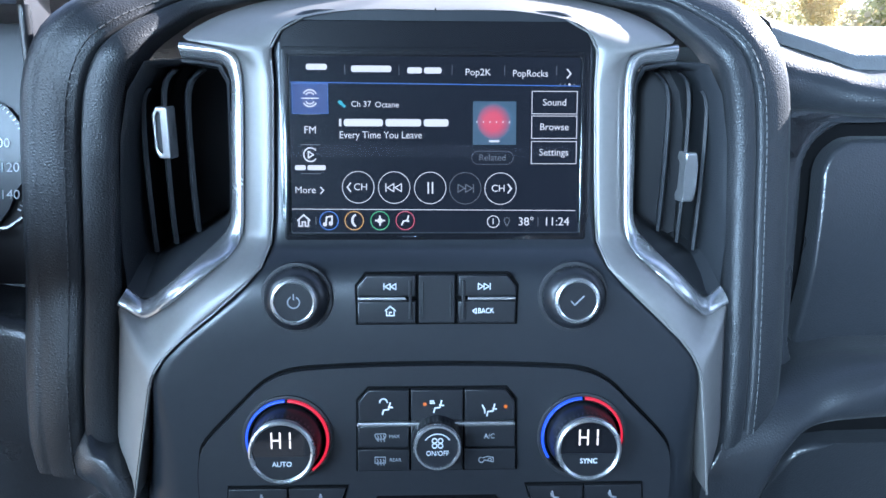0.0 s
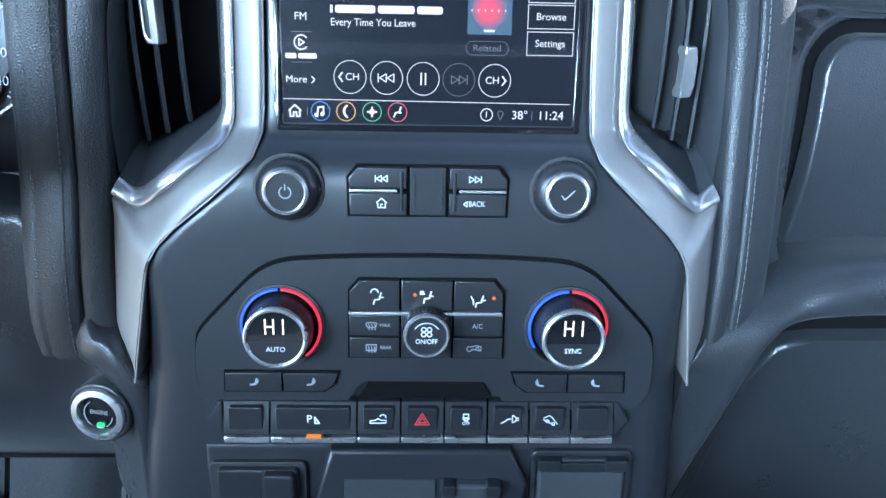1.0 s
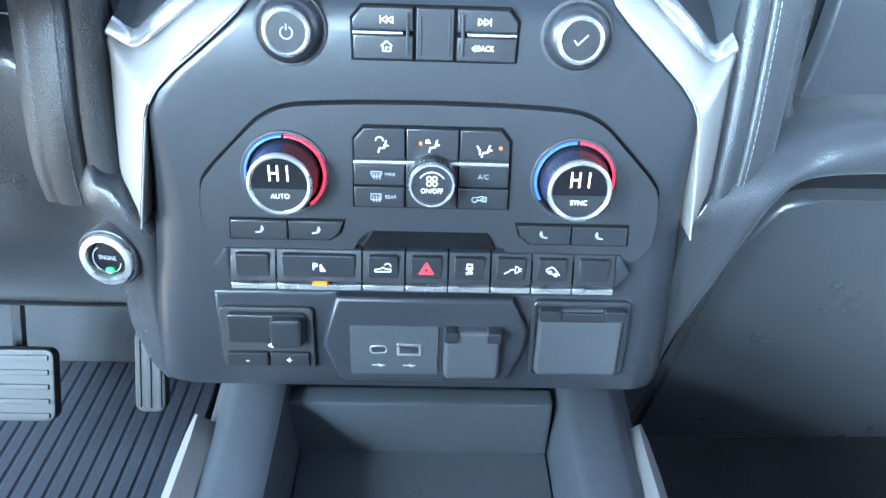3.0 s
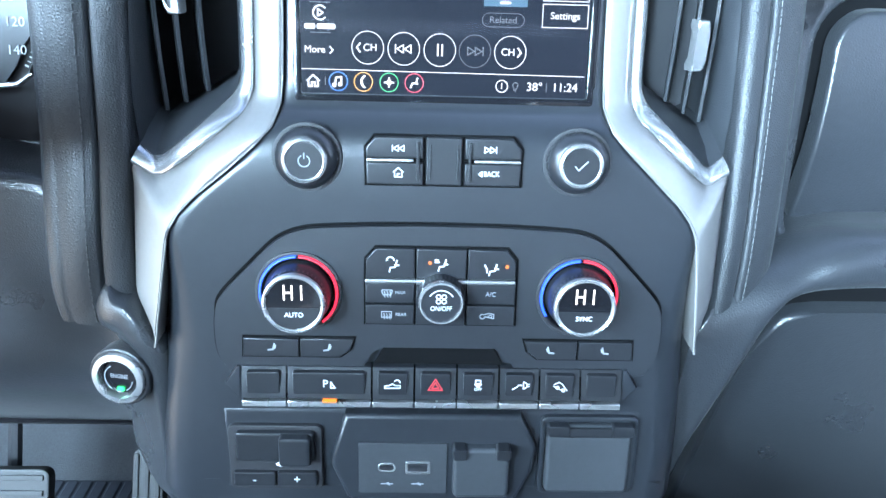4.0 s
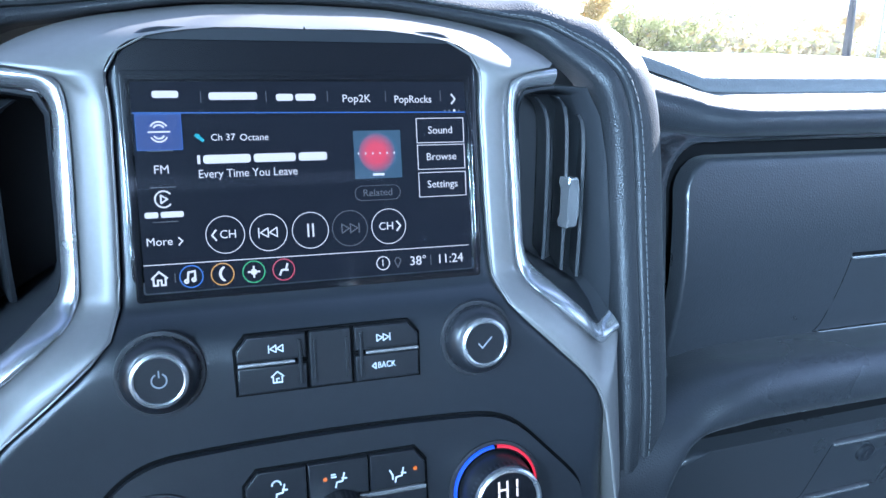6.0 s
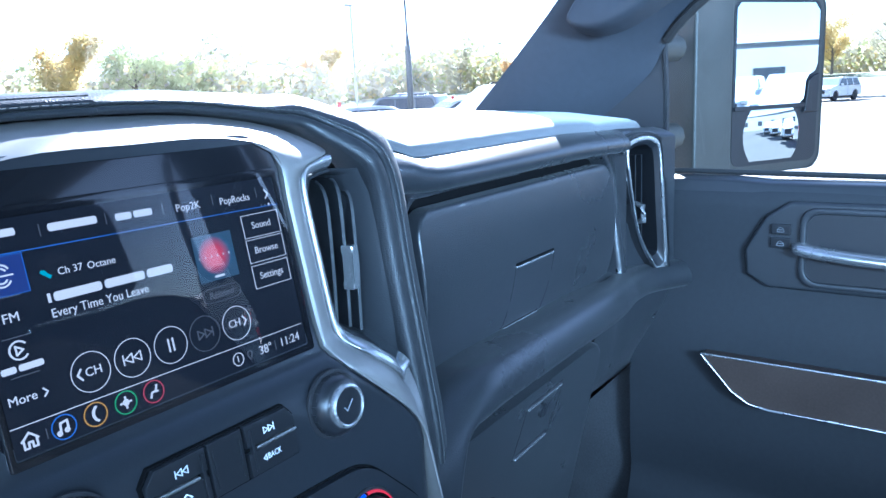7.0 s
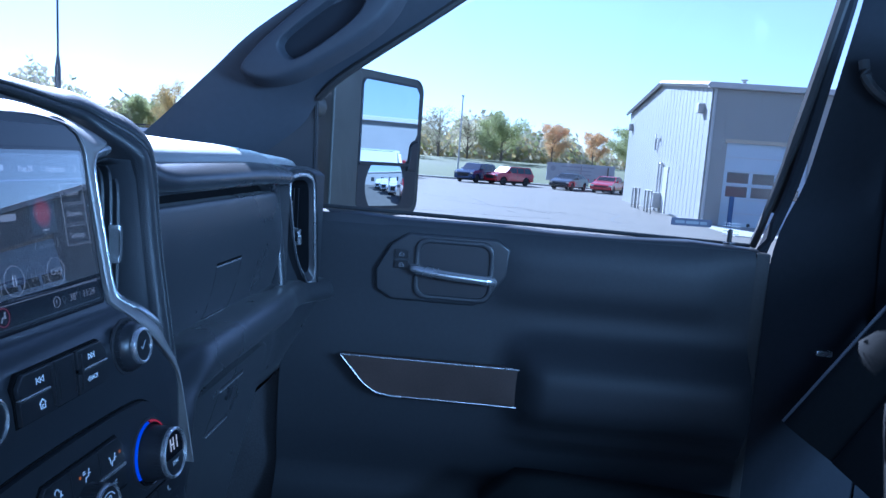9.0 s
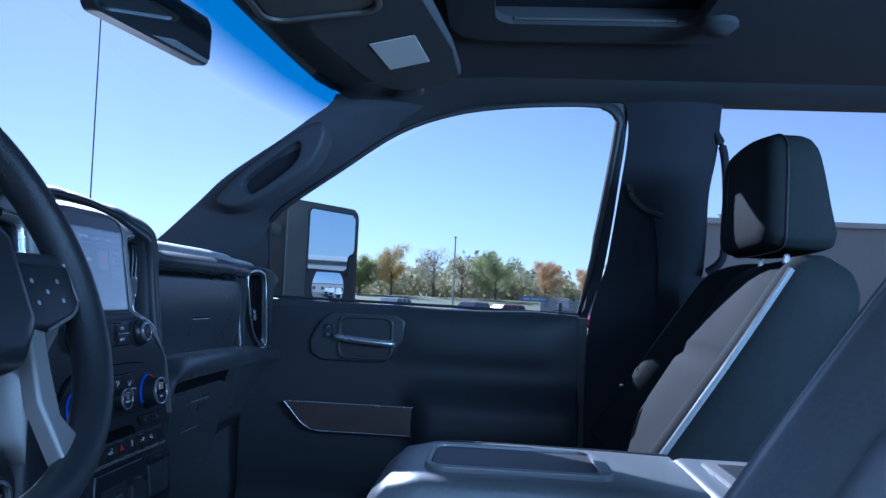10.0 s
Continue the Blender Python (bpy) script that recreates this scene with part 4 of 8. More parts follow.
# satin band round the stack: inner and outer edge at each station
TRIM = [((0.000, 1.8600), (0.000, 1.8745)), ((0.045, 1.8600), (0.048, 1.8733)), ((0.0790, 1.8550), (0.094, 1.8680)), ((0.0920, 1.8480), (0.1270, 1.8590)), ((0.0978, 1.8380), (0.1480, 1.8440)),
        ((0.0978, 1.8300), (0.1340, 1.8395)), ((0.0972, 1.8220), (0.1225, 1.8364)), ((0.0970, 1.8130), (0.1172, 1.8270)), ((0.0975, 1.7900), (0.1160, 1.8040)), ((0.0980, 1.7650), (0.1168, 1.7600)), ((0.0990, 1.7390), (0.1175, 1.7350)),
        ((0.1000, 1.7245), (0.1190, 1.7255)), ((0.1040, 1.7125), (0.1225, 1.7175)), ((0.1130, 1.7030), (0.1310, 1.7095)), ((0.1300, 1.6870), (0.1480, 1.6945)), ((0.1480, 1.6700), (0.1670, 1.6785)), ((0.1560, 1.6600), (0.1755, 1.6755)),
        ((0.1605, 1.6510), (0.1870, 1.6805)), ((0.1625, 1.6430), (0.1868, 1.6680)), ((0.1645, 1.6250), (0.1870, 1.6450)), ((0.1665, 1.6050), (0.1875, 1.6150)), ((0.1680, 1.5900), (0.1875, 1.5915)), ((0.1690, 1.5780), (0.1790, 1.5810)), ((0.1698, 1.5705), (0.1704, 1.5703))]


def trim_y(x, z):
    """Depth of the satin band's outer edge, meeting the bolster at its lower corner."""
    y = stack_edge(min(z, 1.8599))[1] + 0.007
    f = min(1, max(0, (x - 0.150) / 0.034)) if z < 1.70 else 0
    top = min(1, max(0, (z - 1.846) / 0.022))
    return y + (bolster_y(z) + 0.004 - y) * f * f * (3 - 2 * f) + (0.10 * max(0, x - 0.130) if z > 1.80 else 0.0) + 0.026 * top * top * (3 - 2 * top)


for k in (-1, 1):
    rows = []
    for (xi, zi), (xo, zo) in TRIM:
        yi, yo = stack_edge(zi)[1], trim_y(xo, zo)
        pts = [(xi, yi + 0.02, zi), (xi, yi - 0.0004, zi), (xi + 0.0006, yi - 0.0016, zi)]
        for f, lift in ((0.12, 0.0034), (0.4, 0.0046), (0.75, 0.0028)):
            pts.append((xi + (xo - xi) * f, yi + (yo - yi) * f - lift, zi + (zo - zi) * f))
        pts += [(xo, yo, zo), (xo + 0.0008, yo + 0.018, zo + 0.0008)]
        rows.append([(flank(k, x, z), y, z) for x, y, z in pts])
    part("satin_trim", grid([smoothline(c, 3) for c in zip(*rows)]), "satin", dash, "satin silver trim band", angle=60)
    edge_line = [(flank(k, xi - 0.0002, zi), stack_edge(zi)[1] - 0.0012, zi) for (xi, zi), _ in TRIM[2:]]
    part("trim_edge_line", tube(edge_line, 0.0006, 6), "satin", dash, "thin bright edge of the satin trim")

# stitched leather band round vents and over the stack
BAND = [(0.000, 1.8755, 0.30), (0.05, 1.8742, 0.31), (0.092, 1.8690, 0.36), (0.125, 1.8630, 0.45), (0.1445, 1.8580, 0.58), (0.1580, 1.8465, 0.78), (0.1705, 1.8310, 0.92), (0.1785, 1.8110, 1.0), (0.1835, 1.7790, 1.0), (0.1855, 1.7430, 1.0), (0.1870, 1.6940, 1.0),
        (0.1880, 1.6500, 1.0), (0.1880, 1.6200, 1.0), (0.1875, 1.5900, 1.0), (0.187, 1.570, 0.95)]
PROF_R = [(0.0000, 0.034), (0.0000, 0.010), (0.0010, 0.0035), (0.0040, 0.0004), (0.0090, 0.0), (0.0135, 0.0012), (0.0152, 0.0030), (0.0162, 0.0052), (0.0172, 0.0032), (0.0190, 0.0018), (0.0240, 0.0024), (0.0320, 0.0060), (0.0390, 0.0110), (0.0425, 0.0150), (0.0450, 0.0210), (0.0455, 0.0500)]
PROF_L = [(0.0000, 0.034), (0.0000, 0.010), (0.0010, 0.0035), (0.0045, 0.0004), (0.0110, 0.0), (0.0160, 0.0012), (0.0178, 0.0030), (0.0188, 0.0052), (0.0198, 0.0032), (0.0215, 0.0018), (0.0300, 0.0016), (0.0400, 0.0042), (0.0425, 0.0070), (0.0445, 0.0062), (0.0500, 0.0082), (0.0545, 0.0150), (0.0560, 0.0300), (0.0565, 0.0600)]
for k, prof in ((-1, PROF_L), (1, PROF_R)):
    line = smoothline([(x, 0, z) for x, z, _ in BAND], 4)
    scl = smoothline([(w, 0, 0) for _, _, w in BAND], 4)
    rows = []
    for i, p in enumerate(line):
        d = (line[min(i + 1, len(line) - 1)] - line[max(i - 1, 0)]).normalized()
        nrm = Vector((-d.z, 0, d.x))
        if nrm.x < 0 or (abs(nrm.x) < 0.02 and nrm.z < 0):
            nrm = -nrm
        top = min(1, max(0, (p.z - 1.828) / 0.040))
        y0 = bolster_y(p.z) + 0.038 * top * top * (3 - 2 * top)
        wide = scl[i].x * (1 - 0.195 * top if k < 0 else 1)
        rows.append([(flank(k, p.x + nrm.x * o * wide, p.z), y0 + dy, p.z + nrm.z * o * wide) for o, dy in prof])
    part("leather_bolster", grid(rows), "leather", dash, "grained leather bolster", angle=75)
    # thread along the seam
    bm = bmesh.new()
    seam = [Vector(r[9]) * 0.5 + Vector(r[10]) * 0.5 for r in rows]
    walked, acc = 0.0, []
    for p, q in zip(seam, seam[1:]):
        L = (q - p).length
        t = 0.0
        while walked + (L - t) >= 0.0052:
            t += 0.0052 - walked
            walked = 0.0
            acc.append((p.lerp(q, t / L), (q - p).normalized()))
        walked += L - t
    for c, d in acc:
        off = Vector((0, -0.0006, 0))
        tube([c + off - d * 0.0019, c + off, c + off + d * 0.0019], 0.00045, 5, bm=bm)
    part("seam_stitching", bm, "thread", dash, "pale stitched seam", kind="stuff")

# hood pad over the stack, running forward to the windscreen
rows = []
for y, dz in ((0.978, -0.004), (0.981, 0.001), (0.986, 0.0035), (1.00, 0.006), (1.03, 0.007), (1.10, 0.004), (1.2, -0.006), (1.30, -0.02), (1.5, -0.05)):
    row = []
    for x, z in ((-0.30, 1.836), (-0.252, 1.844), (-0.225, 1.8535), (-0.195, 1.8675), (-0.16, 1.8760), (-0.12, 1.8790), (-0.06, 1.8815), (0, 1.8830), (0.06, 1.8815), (0.12, 1.8790), (0.155, 1.8765), (0.185, 1.8710), (0.208, 1.8610), (0.226, 1.8515), (0.26, 1.8380)):
        row.append((x, y + max(0, (abs(x) - 0.12)) * 0.5, z + dz * (1 if abs(x) < 0.2 else 0.4)))
    rows.append(row)
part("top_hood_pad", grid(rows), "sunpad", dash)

# passenger side: face rolling over into the top pad
FACE_LOW = [(1.4400, 1.018), (1.4700, 0.985), (1.5000, 0.972), (1.5400, 0.964), (1.5700, 0.960), (1.5900, 0.958), (1.6100, 0.958)]
FACE = [(1.6150, 0.9960), (1.6450, 0.9960), (1.7000, 0.9960), (1.7800, 0.9960), (1.7920, 0.9900), (1.7940, 0.9820), (1.7948, 0.9660), (1.7960, 0.9550), (1.7980, 0.9480), (1.8012, 0.9435), (1.8052, 0.9415), (1.8100, 0.9420), (1.8148, 0.9455), (1.8192, 0.9520), (1.8230, 0.9610), (1.8262, 0.9720)]
VO, VN = (0.735, 0.9465), 0.51


def face_y(x, z, y):
    """The dash face: falling back at the bolster, turned towards the driver at the side vent."""
    if z > 1.7944 and x < 0.31:
        e = min(1, (0.31 - x) / 0.07)
        y += 0.014 * e * e * (3 - 2 * e)
    if x > 0.6845:
        # proud strip beside the glove box door, then round to face the driver at the side vent
        f = min(1, (x - 0.6845) / 0.006)
        f = f * f * (3 - 2 * f)
        if 1.600 < z < 1.7944:
            y += (min(y, 0.9475) - y) * f
        g = min(1, max(0, (x - 0.690) / 0.030))
        g = g * g * (3 - 2 * g)
        low = min(1, max(0, (z - 1.50) / 0.12))
        top = min(1, max(0, (1.836 - z) / 0.022))
        y += (VO[1] - (x - VO[0]) * VN + 0.004 - y) * g * low * top
    return y


def rise(x):
    """The pad climbs towards the stack."""
    return 0.30 * max(0, 0.285 - x) ** 1.0 * min(1, max(0, 0.285 - x) / 0.02)


def face_z(x, z):
    return z + rise(x) * min(1, max(0, (z - 1.79) / 0.03)) - max(0, x - 0.55) * 0.035


def inside(px, py, poly):
    """True where a point lies inside an outline."""
    hit = False
    for (x0, y0), (x1, y1) in zip(poly, poly[1:] + poly[:1]):
        if (y0 > py) != (y1 > py) and px < x0 + (py - y0) / (y1 - y0) * (x1 - x0):
            hit = not hit
    return hit


VENT = [(-0.036, 0.080), (-0.028, 0.094), (0.000, 0.099), (0.022, 0.094), (0.034, 0.075), (0.042, -0.020), (0.048, -0.088), (0.043, -0.100), (0.030, -0.103), (0.016, -0.088), (-0.010, -0.046), (-0.028, 0.020)]
VENT_HOLE = [(x * 0.90 + 0.001 - 0.05 * s_, s_ * 0.955) for x, s_ in VENT]
rows = []
xs = [0.216, 0.222, 0.228, 0.234, 0.240, 0.246, 0.254, 0.262, 0.27, 0.285, 0.30, 0.36, 0.44, 0.52, 0.56, 0.60, 0.630, 0.639] + [0.642 + 0.0035 * i for i in range(45)]
fine = smoothline([(0, y, z) for z, y in FACE], 3)
for x in xs:
    rows.append([(x, face_y(x, p.z, p.y), face_z(x, p.z)) for p in fine])
bm = grid(rows)
# opening for the side vent
bmesh.ops.delete(bm, geom=[f for f in bm.faces if inside((f.calc_center_median().x - VO[0]) / 0.89, f.calc_center_median().z - 1.717, VENT_HOLE)], context="FACES")
part("face_panel", bm, "pad", dash, angle=55)
part("face_lower", grid([[(x, face_y(x, z, y), z - max(0, x - 0.55) * 0.035) for z, y in FACE_LOW] for x in [0.176, 0.215, 0.30, 0.44, 0.56] + [0.60 + 0.018 * i for i in range(12)]]), "pad", dash, angle=55)
# rolled ledge under the upper glove box, sweeping down along the side of the stack: upper edge, lower edge, nose depth and upper depth
LEDGE = [((0.1740, 1.445), (0.1800, 1.445), 0.897, 0.905), ((0.1745, 1.480), (0.1900, 1.480), 0.895, 0.902), ((0.1740, 1.515), (0.2030, 1.512), 0.894, 0.900), ((0.1745, 1.540), (0.2140, 1.538), 0.894, 0.898), ((0.1765, 1.564), (0.2230, 1.560), 0.895, 0.898), ((0.1840, 1.581), (0.2310, 1.577), 0.897, 0.902),
         ((0.1970, 1.597), (0.2390, 1.588), 0.900, 0.909), ((0.2155, 1.613), (0.2480, 1.5950), 0.905, 0.920), ((0.2400, 1.6260), (0.2620, 1.5985), 0.910, 0.950), ((0.2720, 1.6390), (0.2840, 1.6000), 0.911, 0.966), ((0.3100, 1.6430), (0.3150, 1.6010), 0.9115, 0.974), ((0.42, 1.6430), (0.42, 1.6015), 0.9115, 0.976), ((0.54, 1.6420), (0.54, 1.6015), 0.912, 0.974),
         ((0.60, 1.6395), (0.60, 1.5995), 0.917, 0.966), ((0.64, 1.6375), (0.64, 1.5980), 0.924, 0.956), ((0.68, 1.6355), (0.68, 1.5960), 0.930, 0.9420), ((0.74, 1.6330), (0.74, 1.5935), 0.928, 0.936), ((0.80, 1.631), (0.80, 1.5915), 0.902, 0.910)]
rows = []
for (xu, zu), (xl, zl), yn, yu in LEDGE:
    yn -= 0.008 * min(1, max(0, (xl - 0.235) / 0.04))
    deep = yn + 0.026
    row = []
    wide = min(1, max(0, (xl - 0.235) / 0.06))
    flat_ = [(f, yn + 0.001 + (yu - yn - 0.001) * max(0, (f - 0.34) / 0.66) ** 1.35 if f > 0.3 else yn + d) for f, d in ((0.0, 0.026), (0.015, 0.012), (0.05, 0.0055), (0.12, 0.0015), (0.22, 0.0), (0.34, 0.0), (0.5, 0), (0.66, 0), (0.82, 0), (0.94, 0), (1.0, 0))]
    roll = [(0.0, deep), (0.05, yn + 0.009), (0.14, yn + 0.0035), (0.30, yn), (0.50, yn), (0.70, yn + 0.0028), (0.86, yn + 0.0075), (0.96, yn + 0.0140), (1.0, yn + 0.022), (0.98, yn + 0.036), (0.90, yu)]
    for (f0, y0), (f1, y1) in zip(flat_, roll):
        f = f0 + (f1 - f0) * wide
        row.append((xl + (xu - xl) * f, y0 + (y1 - y0) * wide, zl + (zu - zl) * f))
    row.append((xu, yu + 0.02, zu + 0.002))
    rows.append([tuple(p) for p in row])
lines_ = list(zip(*rows))
part("ledge_roll", grid([smoothline(c, 4) for c in lines_]), "pad", dash, "rolled vinyl ledge above the lower glove box", angle=70)
# top pad with its raised rear edge, rising gently to the windscreen
def glass_z(x, y):
    """Height of the windscreen over a place on the dash."""
    yb = 1.52 - 0.10 * (x / 0.8) ** 2 - 0.18 * (abs(x) / 0.8) ** 4
    ym = 1.18 - 0.07 * (x / 0.75) ** 2 - 0.06 * (abs(x) / 0.75) ** 4
    return 1.805 + (yb - y) / (yb - ym) * 0.205


rows = []
for x in [0.225, 0.25, 0.28, 0.32, 0.38, 0.45, 0.52, 0.58, 0.62, 0.645, 0.66, 0.70, 0.76, 0.80]:
    drop = -max(0, x - 0.55) * 0.035
    e = 0.012 * max(0, (0.32 - x) / 0.1) ** 1.5
    drop += rise(x)
    lip = 0.004 if x < 0.655 else 0.0
    rows.append([(x, y + e, min(z + drop * (1 if y < 1.2 else 0.4), glass_z(x, y + e) - 0.006)) for y, z in ((0.9700, 1.8255), (0.9722, 1.8290 + lip), (0.9770, 1.8340 + lip), (0.99, 1.8380 + lip), (1.03, 1.8430 + lip), (1.08, 1.8490), (1.16, 1.8540), (1.25, 1.8580), (1.34, 1.8580), (1.42, 1.8540), (1.52, 1.8200))])
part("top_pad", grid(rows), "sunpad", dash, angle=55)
DF = Plane((0, 0.9600, 1.70), (1, 0, 0), (0, 0, 1))
def lid_h(s_):
    """The lid is barrelled: its upper part leans back, its foot tucks under."""
    return 0.0080 - (0.0090 * ((s_ - 0.005) / 0.08) ** 2 if s_ > 0.005 else 0.0210 * ((0.005 - s_) / 0.09) ** 2)


lx0, lx1, ls0, ls1, lr = 0.2590, 0.6680, -0.0840, 0.0815, 0.026
fold = ((0.0, 0.016), (0.0, 0.0035), (0.0010, 0.0012), (0.0032, 0.0))
rows = []
heights = [(ls0 + d, k) for d, k in fold] + [(ls0 + 0.0032 + (ls1 - ls0 - 0.0064) * i / 30, 0.0) for i in range(1, 30)] + [(ls1 - d, k) for d, k in fold[::-1]]
for s_, sink in heights:
    c = max(0, lr - (ls1 - s_), lr - (s_ - ls0))
    cut = lr - math.sqrt(max(0, lr * lr - c * c))
    cols = [(lx0 + cut + d, k) for d, k in fold] + [(lx0 + 0.04 + (lx1 - lx0 - 0.08) * i / 8, 0.0) for i in range(9)] + [(lx1 - cut - d, k) for d, k in fold[::-1]]
    rows.append([DF.p(x, s_, lid_h(s_) - max(sink, k)) for x, k in cols])
bm = grid(rows)
g1 = part("upper_glovebox_door", bm, "pad", dash, "closed upper glove box door", angle=60)
part("door_frame", band(rrect(0.2120, -0.1000, 0.6935, 0.1020, 0.010, 8), rrect(0.2495, -0.0900, 0.6735, 0.0925, 0.034, 8), -0.044, 0.0, Plane((0, 0.9535, 1.70), (1, 0, 0), (0, 0.12, 1.0)), 0.008), "pad", dash, "moulded frame round the upper glove box", angle=60)
# black sheet paints the shade in the gap round the lid
part("door_gap", band(rrect(0.2460, -0.0900, 0.6820, 0.1000, 0.034, 8), rrect(0.2900, -0.0600, 0.6200, 0.0480, 0.020, 8), -0.0260, -0.0240, DF), "seal", dash)
# black strip paints the slot's shade, chrome paints the lit edge of the lip
for x0, x1, s0 in ((0.410, 0.490, 0.0030), (0.398, 0.468, -0.0600)):
    part("latch_slot", prism(rrect(x0, s0 + 0.0006, x1 + 0.003, s0 + 0.0034, 0.001), -0.012, lid_h(s0) + 0.0006, DF), "seal", g1, "dark slot of the latch")
    part("latch_lip", prism(rrect(x0, s0 - 0.0016, x1, s0 + 0.0008, 0.0008), -0.012, lid_h(s0) + 0.0022, DF, 0.0008), "chrome", g1, "thin latch lip, its lit edge painted bright")
pad_line = [(0.410, 0.0030), (0.4080, -0.006), (0.397, -0.052), (0.3975, -0.0595), (0.468, -0.0600), (0.477, -0.0555), (0.492, -0.006), (0.493, 0.0030)]
part("paddle_joint", tube([DF.p(p.x, p.y, lid_h(p.y) - 0.0002) for p in smoothline([(x, q, 0) for x, q in pad_line], 4)], 0.00045, 6), "seal", g1, "fine joint round the latch paddle")
LG = Plane((0, 0.9420, 1.53), (1, 0.022, 0), (0, -0.22, 0.97))
LOW = [(0.2170, -0.3000), (0.6100, -0.3000), (0.6140, -0.2950), (0.6100, 0.0080), (0.6060, 0.0250), (0.5960, 0.0350), (0.5820, 0.0395), (0.5600, 0.0405), (0.2860, 0.0405), (0.2700, 0.0385), (0.2590, 0.0325), (0.2510, 0.0205), (0.2440, -0.0040), (0.2390, -0.0320)]
g2 = part("lower_glovebox_door", prism(LOW, -0.012, 0.0035, LG, 0.0050, 4), "pad", dash, "closed lower glove box door with lock")
# black sheet paints the shade under the ledge
part("ledge_gap", prism([(0.236, 0.0100), (0.610, 0.0100), (0.622, 0.0760), (0.250, 0.0760), (0.240, 0.0500)], -0.016, -0.0100, LG), "seal", dash)
# same painted slot shade and lit lip as on the upper door
for x0, x1, s0 in ((0.409, 0.490, 0.0220), (0.398, 0.470, -0.0340)):
    part("latch_slot", prism(rrect(x0, s0 + 0.0006, x1 + 0.003, s0 + 0.0046, 0.001), 0.0028, 0.0039, LG), "dark", g2, "dark slot of the latch")
    part("latch_lip", prism(rrect(x0, s0 - 0.0014, x1, s0 + 0.0006, 0.0006), 0.0028, 0.0056, LG, 0.0006), "chrome", g2, "thin latch lip, its lit edge painted bright")
low_line = [(0.408, 0.0220), (0.4060, 0.014), (0.396, -0.026), (0.3965, -0.0335), (0.470, -0.0340), (0.479, -0.0295), (0.493, 0.013), (0.494, 0.0220)]
part("paddle_joint", tube([LG.p(p.x, p.y, 0.0033) for p in smoothline([(x, q, 0) for x, q in low_line], 4)], 0.00045, 6), "seal", g2, "fine joint round the latch paddle")
ky = part("lock_cylinder", lathe([(0.0085, 0.003), (0.0085, 0.0062), (0.0070, 0.0070), (0.0060, 0.0064)], LG, 0.4480, 0.0060, 24), "button", g2, "small metal lock cylinder")
part("keyhole", prism(rect(0.4470, 0.0030, 0.4490, 0.0090), 0.006, 0.0071, LG), "dark", ky, smooth=False)
part("lower_dash_shell", grid([[(x, y, z) for x in (0.165, 0.25, 0.45, 0.65, 0.797)] for y, z in ((0.975, 1.470), (1.00, 1.445), (1.06, 1.40), (1.14, 1.34), (1.22, 1.28))]), "plastic", dash)
# driver side: knee panel sweeping down to the starter button, cluster shelf
rows = []
for x, zt, y0 in ((-0.62, 1.680, 0.945), (-0.50, 1.680, 0.942), (-0.40, 1.678, 0.940), (-0.32, 1.675, 0.938), (-0.275, 1.668, 0.938), (-0.250, 1.655, 0.937), (-0.235, 1.630, 0.932), (-0.215, 1.598, 0.920), (-0.195, 1.570, 0.904), (-0.180, 1.545, 0.888), (-0.168, 1.515, 0.885)):
    row = []
    for f, dy in ((0, 0.05), (0.015, 0.010), (0.06, 0.0), (0.3, 0.004), (0.55, 0.000), (0.62, 0.000), (0.72, 0.012), (0.85, 0.04), (1.0, 0.085)):
        row.append((x, y0 + dy, zt + (1.395 - zt) * f))
    rows.append(row)
part("knee_panel", grid(rows), "pad", dash, angle=60)
ridge = []
for (xr, yr, zr), (xl, yl, zl) in (((-0.2290, 0.940, 1.628), (-0.2500, 0.945, 1.618)), ((-0.2225, 0.922, 1.611), (-0.2430, 0.926, 1.598)), ((-0.2140, 0.899, 1.596), (-0.2310, 0.903, 1.574)), ((-0.2010, 0.894, 1.590), (-0.2120, 0.893, 1.566)),
                                ((-0.1820, 0.890, 1.559), (-0.1985, 0.887, 1.545)), ((-0.1790, 0.889, 1.526), (-0.1945, 0.885, 1.520)), ((-0.1810, 0.890, 1.477), (-0.1960, 0.886, 1.475)), ((-0.1830, 0.897, 1.430), (-0.1990, 0.893, 1.428))):
    a, b = Vector((xr, yr, zr)), Vector((xl, yl, zl))
    swell = 0.0065 * min(1, max(0.0, (1.675 - zr) / 0.085))
    ridge.append([a + Vector((0.002, 0.03, 0.001)), a + Vector((0.001, 0.006, 0))] + [a.lerp(b, f) + Vector((0, -swell * math.sin(math.pi * min(1, f * 0.9 + 0.1)) ** 0.7, 0)) for f in (0.06, 0.2, 0.4, 0.6, 0.8)] + [b + Vector((0, 0.0005, 0)), b + Vector((-0.010, 0.0100, 0)), b + Vector((-0.024, 0.028, 0)), b + Vector((-0.045, 0.060, 0))])
part("knee_ridge", grid([smoothline(c, 4) for c in zip(*ridge)]), "pad", dash, angle=75)
part("lower_driver_shell", grid([[(x, y, z) for x in (-0.80, -0.5, -0.3, -0.165)] for y, z in ((1.00, 1.410), (1.03, 1.385), (1.12, 1.37), (1.3, 1.36))]), "dark", dash)
part("dash_left_face", grid([[(x, 0.96 + 0.02 * i, z) for x in (-0.80, -0.62, -0.5)] for i, z in enumerate((1.84, 1.76, 1.68))]), "plastic", dash)

